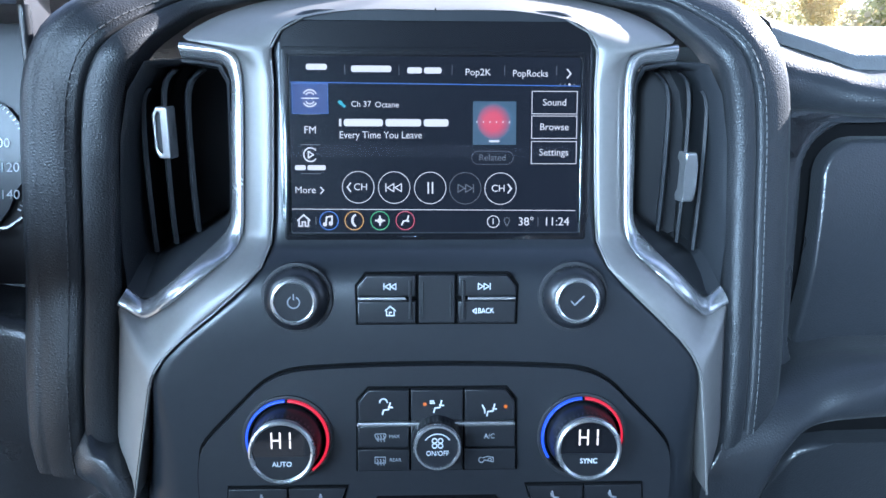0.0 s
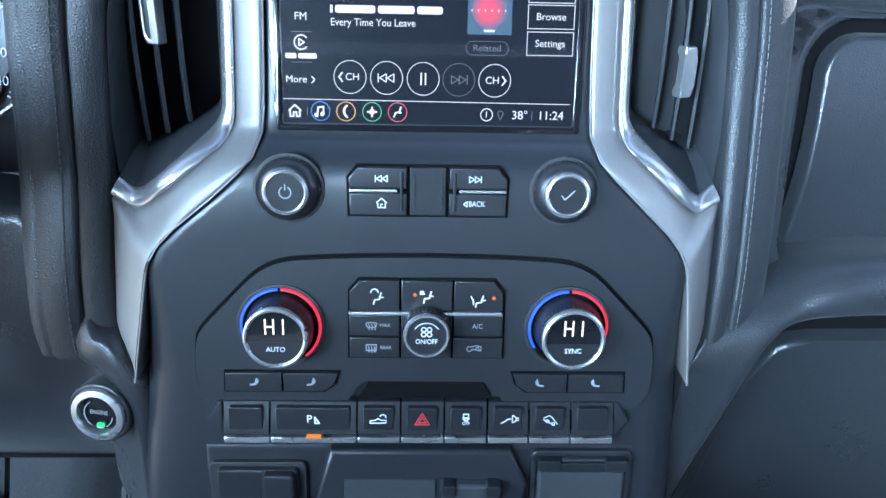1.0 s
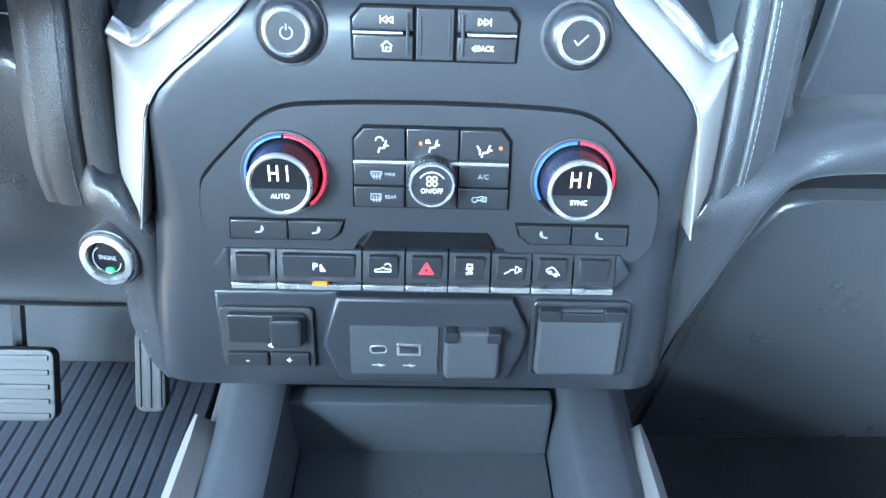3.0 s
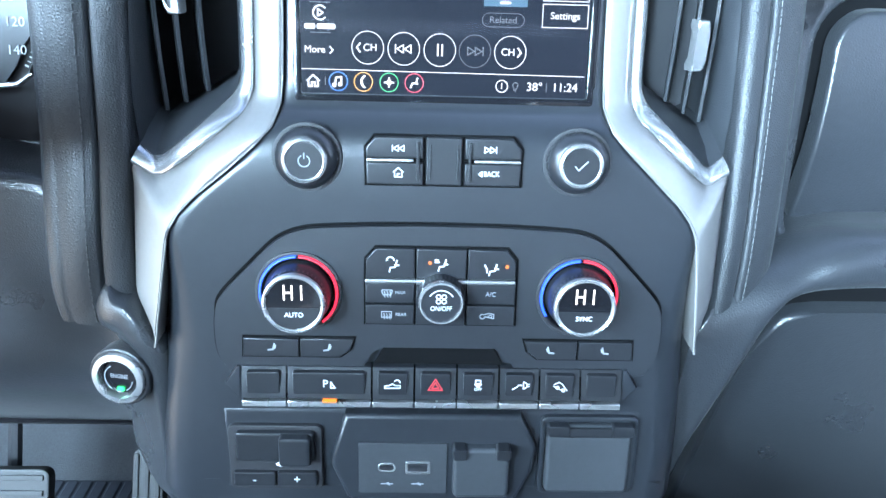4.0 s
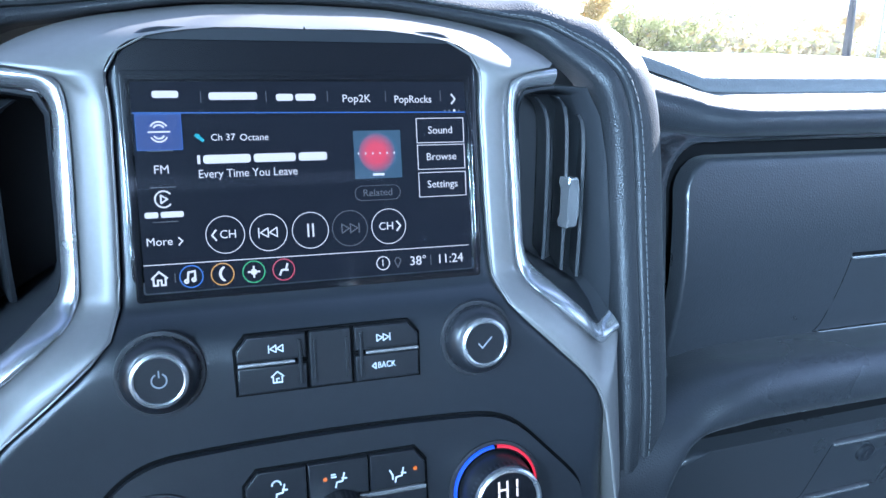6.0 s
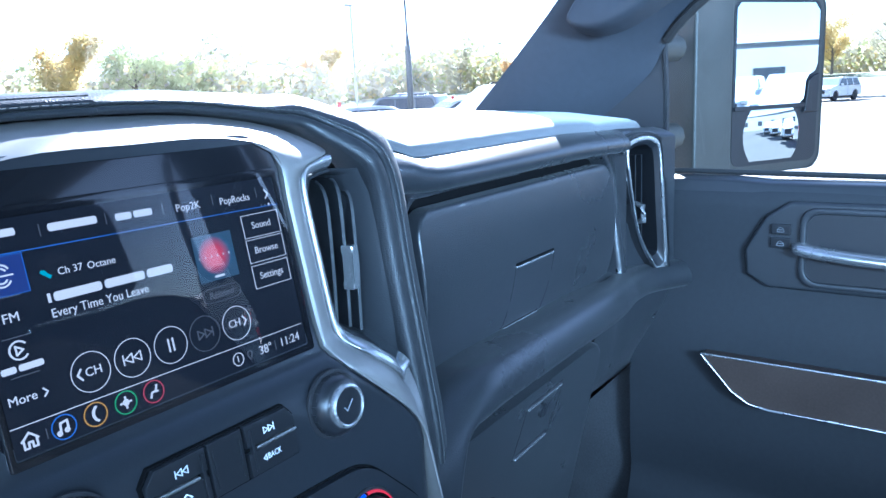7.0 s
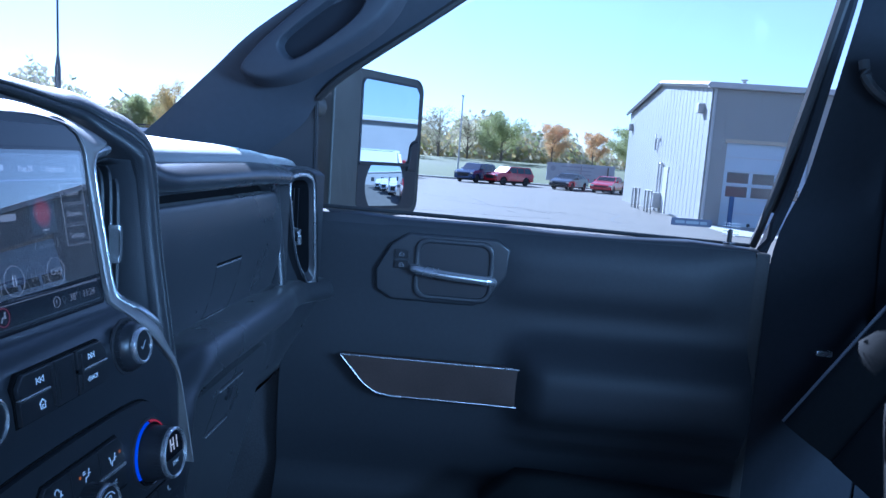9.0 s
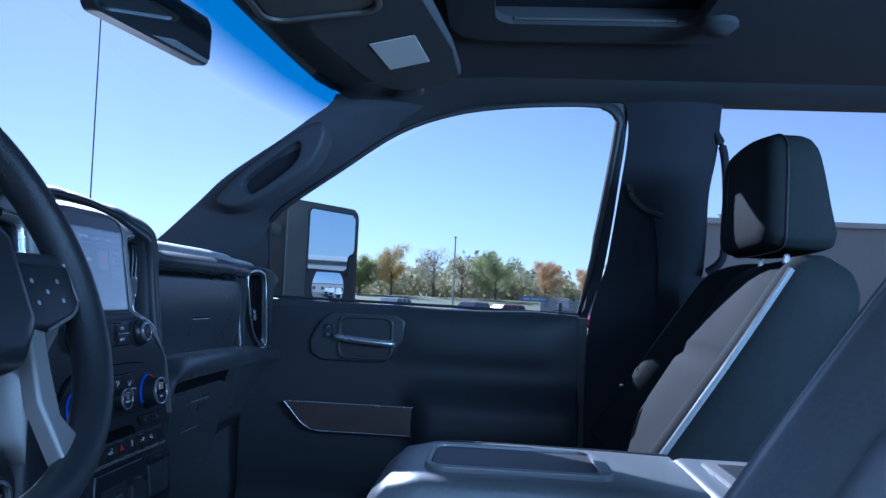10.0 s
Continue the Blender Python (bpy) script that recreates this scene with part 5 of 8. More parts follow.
# ---- instrument cluster ----
cl = empty("instrument_cluster", (-0.36, 1.03, 1.76), label="instrument cluster with round white-numbered speedometer", category="gauges")
CF = Plane((-0.3620, 1.02, 1.7515), (1, 0, 0), (0, 0.25, 0.97))
part("housing", prism(rrect(-0.24, -0.085, 0.125, 0.105, 0.01), -0.06, -0.004, CF), "dark", cl)
part("gauge_face", prism([(0.062 * math.cos(radians(a)) + (0.01 if -60 < a < 60 else 0), 0.062 * math.sin(radians(a))) for a in range(0, 360, 15)], -0.006, 0.0, CF), "gauge", cl)
part("chrome_bezel", tube([CF.p(x, s, 0.004) for x, s in ((-0.04, -0.0455), (0.040, -0.0455), (0.056, -0.0440), (0.0665, -0.0360), (0.0700, -0.020), (0.0705, 0.012))], 0.0022, 8), "chrome", cl, "bright chrome gauge bezel")
for text, a in (("80", 0.034), ("100", 0.0175), ("120", -0.0002), ("140", -0.0199)):
    lettering("numeral", text, CF, {"80": 0.036, "100": 0.0485, "120": 0.0550, "140": 0.0550}[text], a, 0.0098, "white", cl, 0.0006)
for i in range(40):
    a = radians(-30 + i * 3.2)
    part("tick", strokes(CF, [[(0.0655 * math.cos(a) + 0.004, 0.0605 * math.sin(a)), (0.0675 * math.cos(a) + 0.004, 0.0625 * math.sin(a))]], 0.0007 if i % 5 else 0.0012, 0.0006), "white", cl, smooth=False)
part("needle_tip", prism([(0.030, 0.0000), (0.036, -0.002), (0.042, 0.0000), (0.036, 0.002)], 0.001, 0.002, CF), "redp", cl, "red needle tip", smooth=False)
part("visor_hood", grid([[(x, y, z) for x in (-0.62, -0.5, -0.36, -0.30, -0.264, -0.250)] for y, z in ((0.95, 1.862), (0.955, 1.868), (1.0, 1.872), (1.15, 1.862), (1.5, 1.81))]), "pad", cl)
part("hood_side", grid([[(-0.249 - 0.020 * f, y + 0.075 * f, z) for y, z in ((0.958, 1.868), (0.958, 1.80), (0.952, 1.72), (0.948, 1.67))] for f in (0, 0.3, 1.0)]), "dark", cl)
part("side_roll", tube(smoothline([(-0.2505, 0.960, 1.862), (-0.2512, 0.957, 1.80), (-0.2525, 0.953, 1.74), (-0.2535, 0.949, 1.70), (-0.2535, 0.944, 1.66)], 3), 0.0036, 12), "pad", cl)
part("column_shroud", box(-0.51, 0.86, 1.64, -0.39, 1.0, 1.76, 0.03, 4), "plastic", cl)

# starter button
st = empty("starter_button", (-0.205, 0.89, 1.545), label="round push starter button with satin ring in the knee panel", category="button")
SP = Plane((-0.2135, 0.8840, 1.5415), (0.975, -0.16, 0.0), (0.0, 0.10, 0.995))
part("bezel_ring", lathe([(0.0186, -0.008), (0.0188, 0.003), (0.0180, 0.0048), (0.0142, 0.0056), (0.0132, 0.0030), (0.0128, -0.004)], SP, 0, 0, 48), "chrome", st, "satin silver ring")
part("button_cap", lathe([(0.0128, -0.004), (0.0126, 0.0002), (0.0115, 0.0014), (0.0001, 0.0018)], SP, 0, 0, 36), "gloss", st, "gloss black cap")
part("cap_arc", strokes(SP, [arc(0, 0, 0.0098, 120, 240), arc(0, 0, 0.0098, 300, 350)], 0.0006, 0.0030), "grey", st, smooth=False)
lettering("cap_text", "ENGINE", SP, 0.0006, 0.0015, 0.0044, "grey", st, 0.0030, squash=0.8)
part("status_lamp", prism(rrect(-0.0020, -0.0098, 0.0030, -0.0066, 0.001), 0.0018, 0.0030, SP), "green", st, "small green lamp", smooth=False)
part("well", band(circle(0, 0, 0.0216, 40), circle(0, 0, 0.0184, 40), -0.012, 0.0022, SP, 0.002), "pad", st)


# ---- air vents ----
CIN = [(0.1500, 1.8412), (0.1340, 1.8392), (0.1225, 1.8362), (0.1172, 1.8270), (0.1160, 1.8040), (0.1168, 1.7600), (0.1175, 1.7350), (0.1190, 1.7255), (0.1225, 1.7175), (0.1310, 1.7095), (0.1480, 1.6945), (0.1670, 1.6785), (0.1755, 1.6755), (0.1880, 1.6815)]
COUT = [(0.1500, 1.8312), (0.1390, 1.8300), (0.1285, 1.8280), (0.1243, 1.8180), (0.1246, 1.8000), (0.1254, 1.7600), (0.1260, 1.7380), (0.1282, 1.7290), (0.1330, 1.7225), (0.1410, 1.7145), (0.1560, 1.7005), (0.1690, 1.6885), (0.1755, 1.6862), (0.1842, 1.6920)]
REST = [(0.1862, 1.720), (0.1852, 1.750), (0.1825, 1.785), (0.1765, 1.812), (0.1660, 1.8300)]
WELL = [(0.1500, 1.8275), (0.1410, 1.8265), (0.1320, 1.8245), (0.1280, 1.8165), (0.1282, 1.8000), (0.1290, 1.7600), (0.1298, 1.7420), (0.1320, 1.7335), (0.1362, 1.7285), (0.1440, 1.7235), (0.1560, 1.7155), (0.1680, 1.7080), (0.1735, 1.7060), (0.1790, 1.7085), (0.1805, 1.7220), (0.1800, 1.7500), (0.1775, 1.7850), (0.1720, 1.8100), (0.1630, 1.8250)]


def stack_vent(k, tab_z, tx):
    v = empty("air_vent", (k * 0.155, 0.94, 1.75), label="tall black dash vent with bright surround and silver tab", category="air vent", group="dash vents")
    rim = [(x, trim_y(x, z) + 0.005, z) for x, z in COUT] + [(x, bolster_y(z) + 0.009, z) for x, z in REST]
    rows = [rim]
    for f, y in ((0.10, 0.9375), (0.55, 0.9440), (0.92, 0.9500), (1.0, 0.9530)):
        rows.append([(x + (wx - x) * f, ry + (y - ry) * max(f, 0.25), z + (wz - z) * f) for (x, ry, z), (wx, wz) in zip(rim, WELL)])
    rows.append([(0.155 + (x - 0.155) * 0.97, 1.0, 1.765 + (z - 1.765) * 0.98) for x, z in WELL])
    part("housing", grid([[(flank(k, x, z), y, z) for x, y, z in r] for r in rows], closed_v=True), "plastic", v, angle=35)
    part("back", prism([(flank(k, x, z), z - 1.75) for x, z in WELL][::k], 0.0, 0.002, Plane((0, 1.0, 1.75), (1, 0, 0), (0, 0, 1))), "dark", v)
    fine_in, fine_out = (smoothline([(x, 0, z) for x, z in c], 3) for c in (CIN, COUT))
    rows = []
    for p, q in zip(fine_in, fine_out):
        yp, yq = trim_y(p.x, p.z), trim_y(q.x, q.z) + 0.005
        rows.append([(flank(k, x, z), y, z) for x, y, z in [(p.x, yp + 0.012, p.z), (p.x, yp + 0.0004, p.z)] + [(p.x + (q.x - p.x) * f, yp + (yq - yp) * f - lift, p.z + (q.z - p.z) * f) for f, lift in ((0.10, 0.0026), (0.30, 0.0040), (0.55, 0.0042), (0.80, 0.0030), (0.95, 0.0010))] + [(q.x, yq, q.z), (q.x, yq + 0.010, q.z)]])
    part("bright_surround", grid(rows), "chrome", v, "bright satin chrome surround", angle=75)
    for front in (((0.1375, 1.8240), (0.1470, 1.8100), (0.1485, 1.7600), (0.1478, 1.7215)), ((0.1530, 1.8240), (0.1600, 1.8110), (0.1618, 1.7600), (0.1612, 1.7135)), ((0.1680, 1.8130), (0.1722, 1.8020), (0.1735, 1.7600), (0.1728, 1.7080))):
        cols = smoothline([(x, 0, z) for x, z in front], 4)
        part("slat", grid([[(flank(k, p.x + dx, p.z), y, p.z) for dx, y in ((0.0, 0.9500), (0.0016, 0.9485), (0.0030, 0.9500), (0.0150, 0.9900), (0.0125, 0.9900))] for p in cols], closed_v=True, caps=True), "plastic", v, angle=50)
    x0 = abs(flank(k, tx, tab_z))
    tf = Plane((k * x0, 0.9460, tab_z), (1, 0.25 * k, 0), (0, 0, 1))
    if k < 0:
        out_ = [(-0.0050, -0.0115), (-0.0022, -0.0160), (0.0048, -0.0160), (0.0056, -0.0145), (0.0056, 0.0145), (0.0048, 0.0160), (-0.0022, 0.0160), (-0.0050, 0.0115)]
        tb = part("tab", band(out_, [(-0.0028, -0.0095), (-0.0012, -0.0125), (-0.0002, -0.0128), (0.0002, -0.0120), (0.0002, 0.0120), (-0.0002, 0.0128), (-0.0012, 0.0125), (-0.0028, 0.0095)], -0.004, 0.0052, tf, 0.0009), "chrome", v, "polished silver adjusting tab")
    else:
        out_ = [(-0.0040, -0.0160), (0.0030, -0.0160), (0.0048, -0.0130), (0.0030, -0.0085), (0.0030, 0.0085), (0.0048, 0.0130), (0.0030, 0.0160), (-0.0040, 0.0160), (-0.0048, 0.0120), (-0.0030, 0.0085), (-0.0030, -0.0085), (-0.0048, -0.0120)]
        tb = part("tab", prism(out_, -0.004, 0.0052, tf, 0.0016, 3), "chrome", v, "polished silver adjusting tab")
    part("tab_slot", prism(rrect(-0.0026, -0.0120, 0.0004, 0.0120, 0.001), -0.004, 0.0036 if k < 0 else 0.0040, tf), "dark", tb)
    return v


stack_vent(-1, 1.7865, 0.1620)
stack_vent(1, 1.7590, 0.1630)

sv = empty("air_vent", (0.745, 0.95, 1.70), label="tall narrow side vent with bright surround near the door", category="air vent", group="dash vents")
SVF = Plane((0.735, 0.9465, 1.717), (0.89, -0.454, 0), (-0.05, 0.03, 1.0))
so = VENT
so = [(p.x, p.y) for p in smoothline([(x, s, 0) for x, s in so], 4, closed=True)]
si = [(x * 0.86 + 0.0012, s * 0.93 + 0.001) for x, s in so]
si2 = [(x * 0.60 + 0.002, s * 0.76 + 0.006) for x, s in so]
part("rim", band(so[::-1], si[::-1], -0.07, 0.0105, SVF, 0.004), "pad", sv)
part("bright_surround", band(si[::-1], [(x * 0.75 + 0.0015, s * 0.855 + 0.002) for x, s in so][::-1], -0.01, 0.0095, SVF, 0.0020), "chrome", sv, "bright satin chrome surround")
part("housing", grid([[SVF.p(x, s, 0.007) for x, s in [(a * 0.75 + 0.0015, b * 0.855 + 0.002) for a, b in so]], [SVF.p(x, s, 0.002) for x, s in si2], [SVF.p(x * 0.95, s * 0.95, -0.045) for x, s in si2]], closed_v=True), "button", sv)
part("back", prism(si2[::-1], -0.047, -0.044, SVF), "dark", sv)
for x in (-0.008, 0.003, 0.014):
    part("slat", prism(rect(x, -0.050, x + 0.0015, 0.066), -0.038, -0.012, SVF), "button", sv)
part("tab", tube([SVF.p(x, s, h) for x, s, h in ((0.004, -0.026, -0.016), (0.006, -0.021, 0.001), (0.004, -0.012, 0.003), (0.006, -0.003, 0.001), (0.004, 0.002, -0.016))], [0.003, 0.0045, 0.0036, 0.0045, 0.003], 10), "chrome", sv, "polished silver adjusting tab")

# ---- steering wheel ----
sw = empty("steering_wheel", (-0.45, 0.80, 1.76), label="black leather steering wheel with satin lower spokes and keys", category="steering wheel")
WF = Plane((-0.452, 0.784, 1.762), (1, 0, 0), (0, 0.419, 0.908))
rim = [WF.p(0.182 * math.cos(2 * math.pi * i / 72), 0.182 * math.sin(2 * math.pi * i / 72), 0) for i in range(72)]
part("rim", tube(rim, 0.0155, 14, closed=True, up=WF.n, flat=1.15), "leather", sw)
part("hub", prism([(-0.085, -0.045), (-0.055, -0.075), (0.055, -0.075), (0.085, -0.045), (0.090, 0.035), (0.070, 0.055), (-0.070, 0.055), (-0.090, 0.035)], -0.035, 0.020, WF, 0.018, 4), "button", sw)
SPOKE = [(0.0866, -0.040), (0.068, -0.1025), (0.0739, -0.1639), (0.0943, -0.1560), (0.1016, -0.1456), (0.0977, -0.1423), (0.082, -0.1184), (0.0900, -0.0778), (0.1085, -0.0461)]
POD = [(0.075, 0.0150), (0.166, 0.0150), (0.1640, -0.0230), (0.150, -0.0330), (0.1071, -0.0445), (0.080, -0.042)]
for k in (-1, 1):
    part("spoke", prism([(k * x, s) for x, s in ((0.060, -0.045), (0.110, -0.048), (0.172, -0.030), (0.174, 0.030), (0.070, 0.030))][::-k], -0.020, 0.002, WF, 0.008, 3), "plastic", sw)
    part("spoke_keys", prism([(k * x, s) for x, s in POD][::-k], 0.001, 0.0075, WF, 0.003, 3), "button", sw)
    for x, s in ((0.105, -0.002), (0.105, -0.022), (0.122, -0.012), (0.141, -0.002), (0.141, -0.020)):
        part("key_sign", prism(circle(k * x, s, 0.0022, 8), 0.007, 0.0080, WF), "grey", sw, smooth=False)
    part("satin_spoke", prism([(k * x, s) for x, s in SPOKE][::-k], -0.010, 0.0045, WF, 0.004, 3), "satin", sw, "satin silver lower spoke")
    part("key_outline", tube([WF.p(k * x, s, 0.006) for x, s in ((0.163, 0.0165), (0.1655, -0.020), (0.158, -0.0290), (0.146, -0.0350), (0.1085, -0.0462))], 0.0017, 6), "satin", sw)
part("column", tube([WF.p(0, 0, -0.03), WF.p(0, 0, -0.14)], 0.045, 20), "plastic", sw)


# ---- cab shell ----
def structure(name, bm, mat, label, category, smooth=True, angle=40):
    return part(name, bm, mat, None, label, smooth=smooth, angle=angle, category=category, kind="structure")


structure("floor", box(-0.86, -1.35, 1.00, 0.86, 1.40, 1.05), "carpet", "black carpeted cab floor", "floor")
structure("wall_firewall", grid([[(x, y, z) for x in (-0.86, 0, 0.86)] for y, z in ((1.30, 1.05), (1.40, 1.14), (1.44, 1.28), (1.44, 1.50), (1.52, 1.80))]), "carpet", "black carpeted footwell bulkhead", "wall")
structure("wall_back", box(-0.80, -1.40, 1.05, 0.80, -1.35, 1.75), "plastic", "black rear cab wall below the back window", "wall")

structure("window_back", box(-0.78, -1.385, 1.75, 0.78, -1.38, 2.22), "privacy", "dark privacy glass back window", "window", smooth=False)

# floor mat with ribs
mat_ = empty("floor_mat", (-0.42, 1.05, 1.05), label="ribbed blue-black rubber floor mat in the footwell", category="floor mat")
part("mat_sheet", box(-0.78, 0.45, 1.052, -0.300, 1.31, 1.0615, 0.003), "mat", mat_)
for i in range(22):
    x = -0.765 + i * 0.0205
    part("mat_rib", box(x, 0.50, 1.058, x + 0.0172, 1.305, 1.064, 0.002, 1), "mat", mat_)
for name, x0, x1, y, z0, z1, n, lab in (("brake_pedal", -0.555, -0.422, 1.10, 1.176, 1.252, 5, "worn metal brake pedal with rubber ribs"), ("accelerator_pedal", -0.322, -0.288, 1.09, 1.206, 1.290, 3, "slim worn metal accelerator pedal")):
    pd = empty(name, ((x0 + x1) / 2, y, z0), label=lab, category="pedal")
    PF = Plane(((x0 + x1) / 2, y, (z0 + z1) / 2), (1, 0, 0), (0, 0.45, 0.89))
    hw, hh = (x1 - x0) / 2, (z1 - z0) / 2 * 1.12
    part("pad_plate", prism(rrect(-hw, -hh, hw, hh, 0.010), -0.010, 0.004, PF, 0.003), "pedal", pd)
    for i in range(n):
        if name == "brake_pedal":
            s = -hh + (i + 0.5) * 2 * hh / n
            part("rubber_rib", prism(rrect(-hw + 0.006, s - 0.004, hw - 0.006, s + 0.002, 0.001), 0.003, 0.0062, PF, 0.001), "pedal", pd)
        else:
            x = -hw + (i + 0.5) * 2 * hw / n
            part("rubber_rib", prism(rrect(x - 0.003, -hh + 0.006, x + 0.002, hh - 0.006, 0.001), 0.003, 0.0062, PF, 0.001), "rubber", pd)
    part("arm", tube([PF.p(0, 0, -0.006), PF.p(0, 0.03, -0.05), (PF.o.x, 1.24, 1.40)], 0.008, 8), "dark", pd)

# low floor console with open tray
fc = empty("floor_console", (0, 0.80, 1.05), label="black floor console with open storage tray and pale side strips", category="center console")
rows = []
for y, top in ((1.02, 1.425), (0.94, 1.418), (0.88, 1.410), (0.80, 1.405), (0.66, 1.40), (0.56, 1.40)):
    rows.append([(-0.200, y, 1.06), (-0.192, y, 1.30), (-0.172, y, top - 0.035), (-0.157, y, top - 0.008), (-0.143, y, top), (-0.118, y, top), (-0.110, y, top - 0.004), (-0.104, y, 1.335), (0.104, y, 1.335), (0.110, y, top - 0.004), (0.118, y, top), (0.143, y, top), (0.155, y, top - 0.008), (0.170, y, top - 0.035), (0.190, y, 1.30), (0.200, y, 1.06)])
part("console_body", grid(rows), "console", fc, angle=35)
part("tray_back_wall", box(-0.122, 0.898, 1.33, 0.104, 0.918, 1.396, 0.004), "console", fc)
part("tray_liner", box(-0.103, 0.57, 1.334, 0.103, 0.915, 1.340, 0.002), "console", fc)
part("tray_front_wall", box(-0.110, 0.555, 1.33, 0.110, 0.565, 1.405, 0.003), "plastic", fc)
for k in (-1, 1):
    part("side_strip", prism([(-0.16, -0.013), (0.045, -0.014), (0.072, -0.010), (0.084, -0.001), (0.076, 0.008), (0.050, 0.012), (-0.16, 0.013)], -0.012, 0.004, Plane((k * 0.1680, 0.80, 1.390), (0, 1, 0), (k * -0.55, 0, 0.83))), "satin", fc, "pale satin side strip")

# passenger floor: plain dark
structure("footwell_side", grid([[(0.812, y, z) for y in (0.97, 1.15, 1.35, 1.62)] for z in (1.00, 1.3, 1.55, 1.80)]), "carpet", "dark carpeted kick panel", "wall")
structure("footwell_side_left", grid([[(-0.812, y, z) for y in (0.97, 1.15, 1.35, 1.62)] for z in (1.00, 1.3, 1.55, 1.80)]), "carpet", "dark carpeted left kick panel", "wall")

# ---- passenger door ----
dr = empty("door_passenger", (0.83, 0.6, 1.05), label="black passenger door panel with chrome pull and ash insert", category="vehicle door")


def door_x(y, z):
    """Inner face of the door, by height: top roll, flat, armrest bulge, pocket."""
    x = 0.806
    if z > 1.715:
        x += (z - 1.715) ** 2 * 22
    k = min(1, max(0, (0.60 - y) / 0.07)) * min(1, max(0, (y - 0.16) / 0.05))
    b = math.exp(-((z - 1.480) / 0.070) ** 4)
    x -= 0.055 * b * (k * k * (3 - 2 * k))
    x -= 0.018 * math.exp(-((z - 1.43) / 0.14) ** 4)
    u = min(1, max(0, (0.66 - y) / 0.10)) * min(1, max(0, (y - 0.20) / 0.10))
    x -= 0.014 * math.exp(-((z - 1.665) / 0.050) ** 4) * u * u * (3 - 2 * u)
    x -= 0.014 * math.exp(-((z - 1.392) / 0.014) ** 2) * k
    if z < 1.30:
        x -= 0.03 * min(1, (1.30 - z) / 0.06)
    return x


ys = [0.19, 0.195] + [0.20 + 0.02 * i for i in range(40)]
zs = [1.06, 1.15, 1.24, 1.27, 1.29, 1.31, 1.34] + [1.36 + 0.012 * i for i in range(32)]
part("door_panel", grid([[(door_x(y, z) + (0.02 if y < 0.192 else 0), y, z) for z in zs] for y in ys]), "door", dr, angle=60)
rows = []
for y in [0.19, 0.3, 0.42, 0.52, 0.60, 0.70, 0.80, 0.86, 0.95, 0.985]:
    zt = 1.741 - (0.004 if 0.3 < y < 0.56 else 0) - (0.05 * max(0, 0.30 - y) if y < 0.3 else 0)
    zt += 0.004 if y > 0.82 else 0
    rows.append([(door_x(y, 1.728) - 0.0005, y, 1.722), (0.8135, y, zt - 0.004), (0.818, y, zt), (0.835, y, zt + 0.001), (0.862, y, zt), (0.866, y, zt - 0.01)])
part("sill_cap", grid(rows), "plastic", dr, angle=50)
DP = Plane((0.800, 0.60, 1.60), (0, -1, 0), (0, 0, 1))     # local x runs rearward
bez = [(-0.200, 0.100), (-0.170, 0.120), (-0.02, 0.120), (0.002, 0.105), (0.000, 0.060), (-0.030, 0.016), (-0.055, 0.004), (-0.195, 0.004), (-0.222, 0.020), (-0.225, 0.055)]
part("handle_bezel", prism(bez[::-1], -0.012, 0.0035, DP, 0.005, 3), "plastic", dr)
part("handle_recess", prism(rrect(-0.152, 0.016, -0.030, 0.108, 0.018, 5), 0.0015, 0.0042, DP, 0.0008), "dark", dr, "dark cup behind the pull")
part("recess_rim", band(rrect(-0.158, 0.010, -0.024, 0.114, 0.020, 5), rrect(-0.150, 0.018, -0.032, 0.106, 0.017, 5), 0.001, 0.0085, DP, 0.003), "plastic", dr)
dh = part("door_pull", tube(smoothline([DP.p(-0.156, 0.062, 0.004), DP.p(-0.150, 0.060, 0.014), (DP.p(-0.10, 0.056, 0.020)), DP.p(-0.040, 0.052, 0.019), DP.p(-0.024, 0.050, 0.010)], 6), [0.0112] * 25, 12, flat=0.75), "chrome", dr, "polished chrome door pull")
for s in (0.084, 0.066):
    part("lock_switch", prism(rrect(-0.192, s - 0.007, -0.168, s + 0.007, 0.002), 0.003, 0.0072, DP, 0.0015), "button", dr)
    part("switch_sign", strokes(DP, [arc(-0.180, s, 0.003, 0, 180, 8), [(-0.184, s), (-0.176, s), (-0.176, s - 0.003), (-0.184, s - 0.003), (-0.184, s)]], 0.0006, 0.0074), "grey", dr, smooth=False)
TP = Plane((0.772, 0.60, 1.475), (0, -1, 0), (0, 0, 1))
ins = [(-0.268, 0.033), (0.058, 0.033), (0.053, -0.030), (-0.185, -0.030), (-0.210, -0.026), (-0.230, -0.012)]
part("ash_insert", prism(ins, -0.02, 0.004, TP, 0.002), "wood", dr, "dark ash-look insert panel")
part("insert_strip", tube([TP.p(x, s, 0.005) for x, s in ((0.053, -0.031), (-0.100, -0.0305), (-0.180, -0.0310), (-0.205, -0.0275), (-0.228, -0.0135), (-0.270, 0.0335), (-0.2695, 0.0345))], 0.0014, 8), "chrome", dr, "thin bright chrome strip")
part("insert_strip", tube([TP.p(x, s, 0.005) for x, s in ((-0.270, 0.034), (-0.1, 0.034), (0.058, 0.034))], 0.0016, 8), "chrome", dr, "thin bright chrome strip")
part("lock_pin", lathe([(0.0095, 0.0), (0.0090, 0.0025), (0.0042, 0.0035), (0.0040, 0.018), (0.0046, 0.021), (0.0034, 0.0245), (0.0005, 0.0255)], Plane((0.834, 0.234, 1.7405), (1, 0, 0), (0, 1, 0)), 0, 0, 18), "button", dr, "black lock pin")
